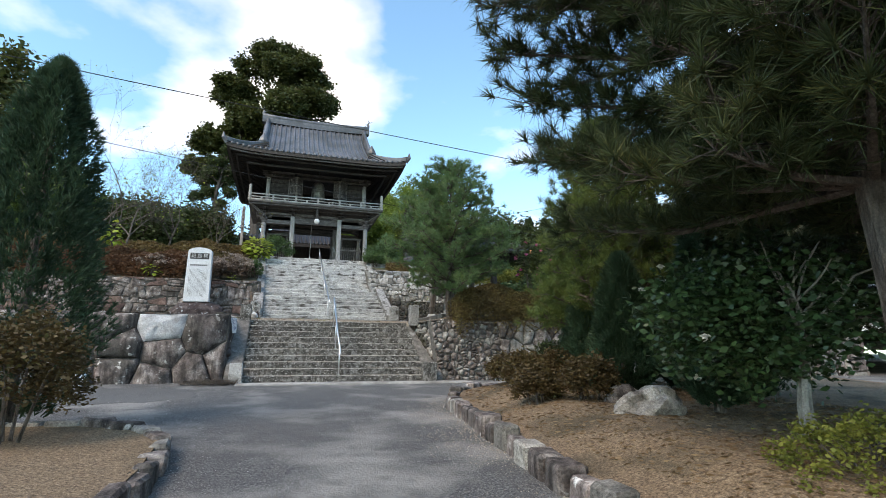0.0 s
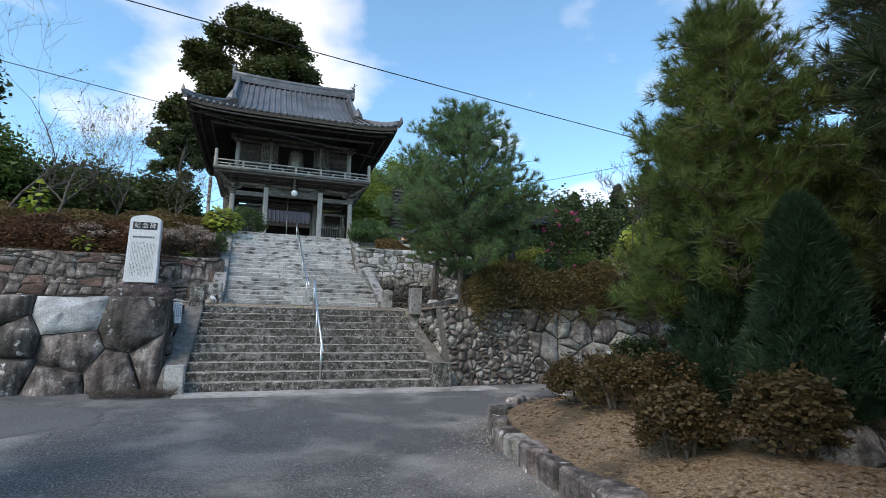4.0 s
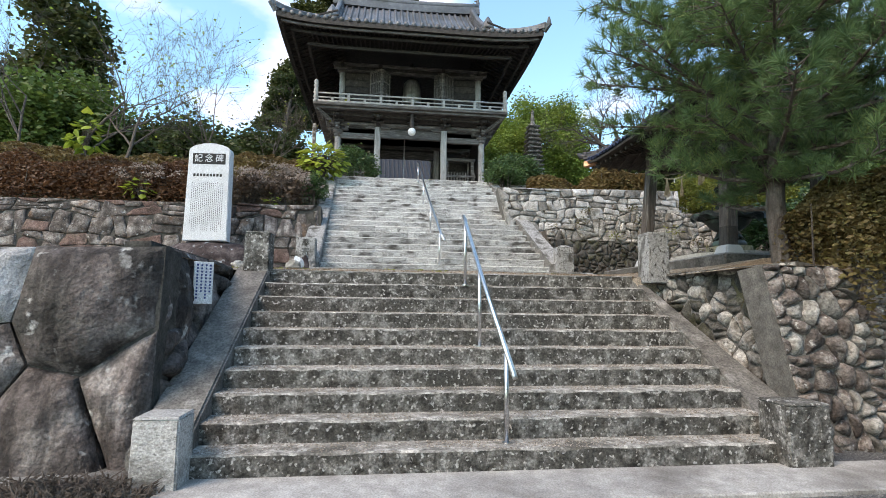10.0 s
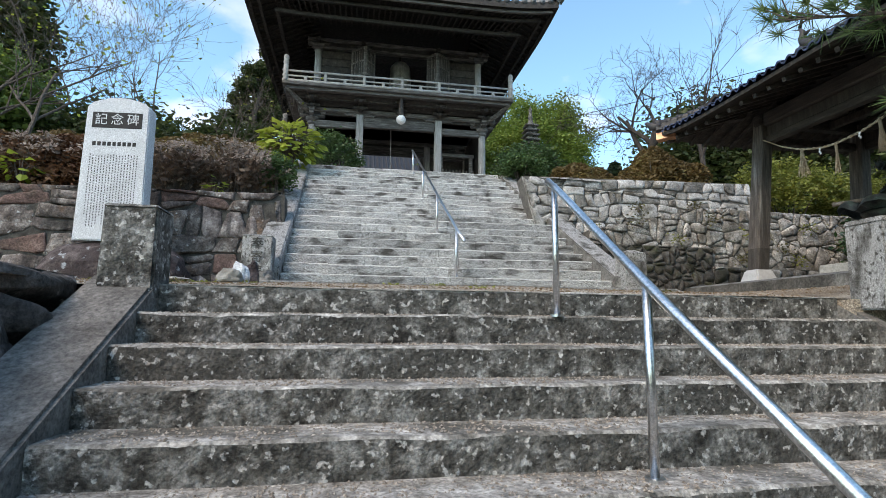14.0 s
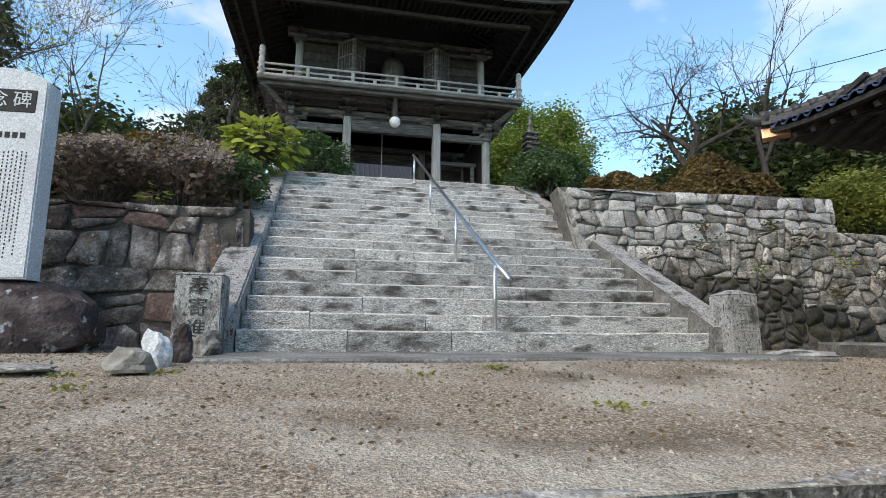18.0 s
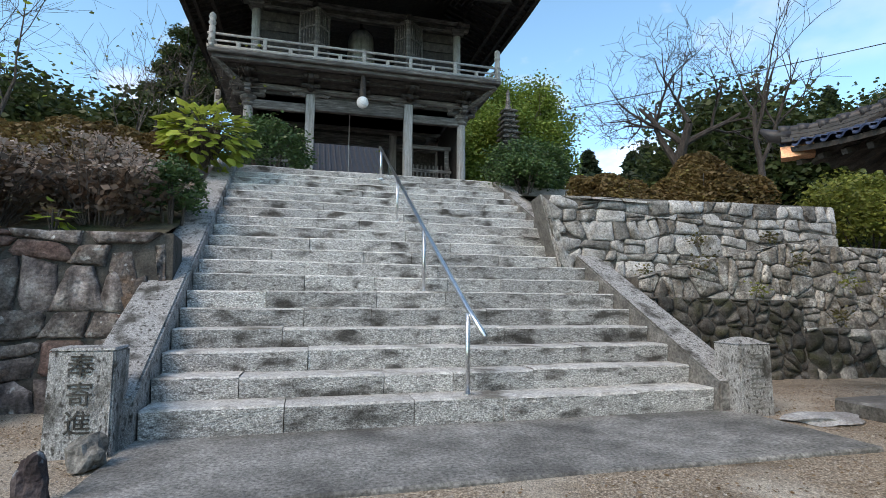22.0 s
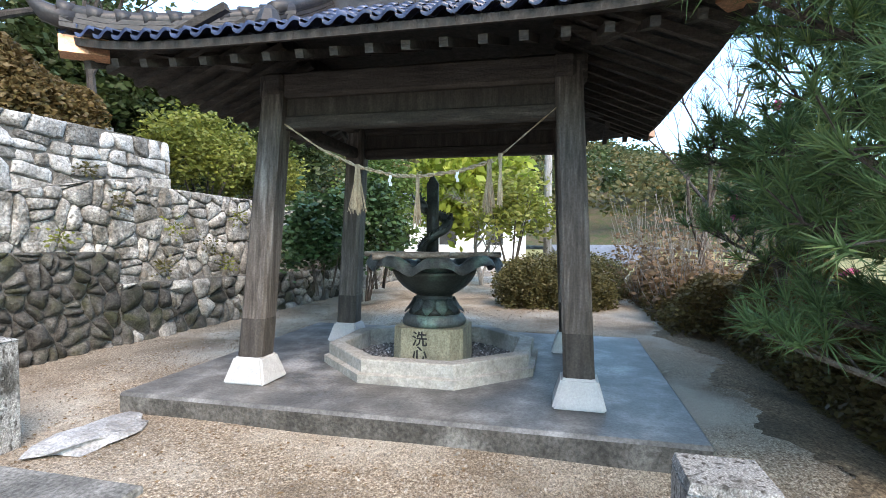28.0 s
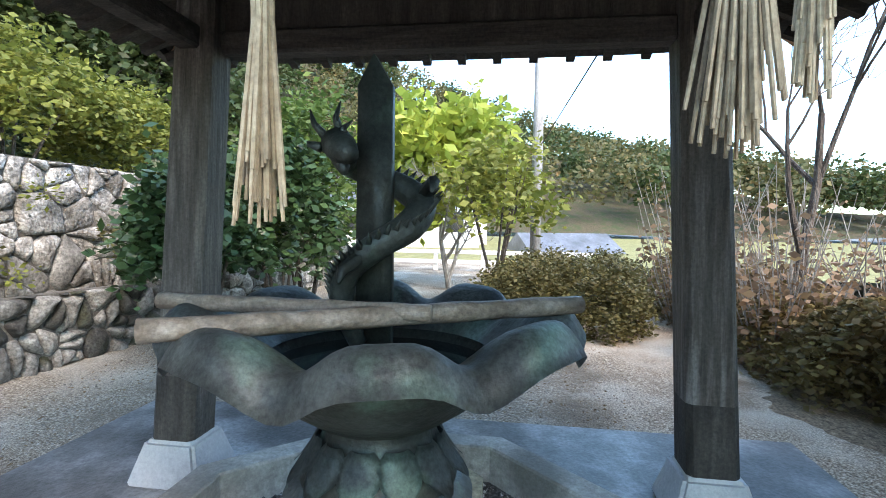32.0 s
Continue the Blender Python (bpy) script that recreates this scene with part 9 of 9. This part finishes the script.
# yellow-leaved tree
ytree = thing("yellow_leaved_tree", "small tree with drooping yellow-green leaves", "tree")
tips = branch_tree(ytree, (13, 4.8, 1.6), 1.5, 260, M_BARK_PALE, (0, 0), 4, 0.07, 0.7, 0.5, 0.2, 4, "trunk", 0.72)
r = np.random.default_rng(260)
leaf_cloud("foliage", blob_points(r, (13, 4.95, 4.2), (1.2, 1.55, 1.1), 190, 26, 0.17, 0.3), 0.14, L_HEART, ytree, 260, 0.8)
pinkc = shrub("camellia_tree", (6.15, 0.85, 3.3), (0.55, 0.5, 1.0), 262, L_BROAD_DARK, "loose camellia with a few pink flowers behind the hedge", 0.05, 120, 26, 0.12, "tree", shell=0.4)
rr = random.Random(263)
r = np.random.default_rng(263)
for i in range(14):
    a, z = rr.uniform(0, 6.3), rr.uniform(-0.6, 1.0)
    k = math.sqrt(max(0.05, 1 - z * z))
    p = (6.15 + 0.57 * k * math.cos(a), 0.85 + 0.52 * k * math.sin(a), 3.3 + 1.0 * z)
    leaf_cloud("flower", np.array([p]) + r.normal(size=(12, 3)) * 0.016, 0.06, L_PINK, pinkc, 264 + i, label="pink camellia flower")
shrub("yellow_green_bush", (10.6, 3.9, 3.4), (0.8, 0.8, 0.95), 280, L_LIME, "loose yellow-green bush behind the hedge", 0.07, 120, 24, 0.14, shell=0.35)
clump_tree("tall_dark_tree", (-21.5, 30, 4), 18.5, (2.6, 2.4, 6.5), 281, L_CAMPHOR, "tall dark tree at the edge of the woods", 70, 200, 0.26, 0.55, 0.4, open_=0.6)
# far ground, road, houses and hill
tagged(grid_sheet("east_field", 20, 60, -30, 40, 8, 12, lambda x, y: 1.5, M_GRASS), "pale grass field", "ground", kind="structure")
def house(x, y, z, w, d, h, rot, wall, roof, label):
    t = thing("house", label, "house", "houses beyond the garden")
    t.matrix_basis = Matrix.Translation((x, y, z)) @ Matrix.Rotation(radians(rot), 4, "Z")
    part("wall", bbox(-w / 2, w / 2, -d / 2, d / 2, 0, h), wall, t)
    bm = bmesh.new()
    o = 0.5
    vs = [bm.verts.new(p) for p in ((-w / 2 - o, -d / 2 - o, h - 0.1), (w / 2 + o, -d / 2 - o, h - 0.1), (w / 2 + o, d / 2 + o, h - 0.1), (-w / 2 - o, d / 2 + o, h - 0.1), (-w / 2 - o, 0, h + d * 0.28), (w / 2 + o, 0, h + d * 0.28))]
    for f in ((0, 1, 5, 4), (2, 3, 4, 5), (0, 4, 3), (1, 2, 5), (3, 2, 1, 0)):
        bm.faces.new([vs[i] for i in f])
    part("roof", bm, roof, t)
    for i in range(max(2, int(w / 2.5))):
        xx = -w / 2 + (i + 0.5) * w / max(2, int(w / 2.5))
        win = part("window", bbox(xx - 0.55, xx + 0.55, -d / 2 - 0.04, -d / 2 + 0.02, h * 0.35, h * 0.75), M_DARKGLASS, t)
        part("window_frame", bbox(xx - 0.62, xx + 0.62, -d / 2 - 0.03, -d / 2 + 0.01, h * 0.33, h * 0.35), M_WHITE, win)
house(36, 11, 1.4, 9, 6, 2.9, -75, M_WHITE, M_TILE, "white-walled house with blue-grey tiled roof")
house(41, 9.6, 1.0, 7, 5, 2.6, -80, M_WHITE, M_TILE, "white-walled house with blue-grey tiled roof")
house(31, 1.3, 0.0, 4, 3, 1.7, -70, M_WOOD_BEAM, M_TILE, "low shed with a blue-grey roof")
fence = thing("white_guard_rail", "white roadside guard rail", "guard rail", at=(16.5, 4, 1.6))
for i in range(9):
    part("post", bbox(-0.05, 0.05, -2 + i * 1.2, -1.9 + i * 1.2, -0.1, 0.75), M_WHITE, fence)
for z in (0.4, 0.65):
    part("rail", bbox(-0.08, -0.04, -2.2, 8, z, z + 0.1), M_WHITE, fence)
def hill_z(x, y):
    d = math.hypot(x, y)
    a = math.degrees(math.atan2(x, y))
    h = 2
    # wooded ridges to the north and east
    h += 15 * max(0, min(1, (y - 30) / 60)) * (1 + 0.25 * noise.noise((x * 0.012, y * 0.012, 0)))
    h += 32 * max(0, min(1, (x - 60) / 60)) * max(0.15, min(1, (y + 70) / 120)) * (1 + 0.4 * noise.noise((x * 0.015, y * 0.015, 3)))
    h += 5 * max(0, min(1, (-x - 14) / 30)) * max(0, min(1, (y - 5) / 30))
    return h + 1.5 * noise.noise((x * 0.06, y * 0.06, 5))
hv, hf, xs, ys = [], [], list(np.linspace(-140, 200, 80)), list(np.linspace(-120, 170, 70))
idx = {}
for j, y in enumerate(ys):
    for i, x in enumerate(xs):
        idx[i, j] = len(hv); hv.append((x, y, hill_z(x, y) - 0.6))
for j in range(len(ys) - 1):
    for i in range(len(xs) - 1):
        cx, cy = (xs[i] + xs[i + 1]) / 2, (ys[j] + ys[j + 1]) / 2
        if cy > 33 or cx > 62 or (cx < -18 and cy > 6):
            hf.append((idx[i, j], idx[i + 1, j], idx[i + 1, j + 1], idx[i, j + 1]))
tagged(mesh_of("hillside", hv, hf, M_EARTH, smooth=True), "wooded hillside", "hill", kind="structure")
r = np.random.default_rng(300)
def woods(name, n, test, rad, per, leaf, mat, seed, label):
    r = np.random.default_rng(seed)
    pts = []
    while len(pts) < n:
        x, y = r.uniform(-130, 190), r.uniform(-110, 160)
        if test(x, y):
            pts.append((x, y, hill_z(x, y)))
    pts = np.array(pts)
    s = r.uniform(0.6, 1.3, (n, 1))
    d = r.normal(size=(n, per, 3)); d /= np.linalg.norm(d, axis=2, keepdims=True)
    d[:, :, 2] = np.abs(d[:, :, 2]) * 1.7 - 0.25
    allp = (pts[:, None, :] + d * rad * s[:, None, :] * r.uniform(0.6, 1, (n, per, 1)) + np.array([0, 0, rad * 0.9])).reshape(-1, 3)
    leaf_cloud(name, allp, leaf, mat, None, seed, 0.5, 1.4, label, "stuff")
near = lambda x, y: (34 < y < 90 and -60 < x < 70) or (-60 < x < -24 and 12 < y < 50)
east = lambda x, y: 64 < x < 130 and -100 < y < 90
woods("woods", 420, near, 2.6, 170, 0.5, L_CEDAR, 301, "dark conifer woods on the hill")
woods("woods", 300, near, 2.4, 160, 0.5, L_HILL, 302, "mixed woods on the hill")
woods("woods", 520, east, 3.0, 210, 0.5, L_HILL, 303, "autumn-coloured mixed woods on the far hill")
woods("woods", 300, east, 3.0, 210, 0.5, L_BROAD_DARK, 304, "dark evergreen woods on the far hill")
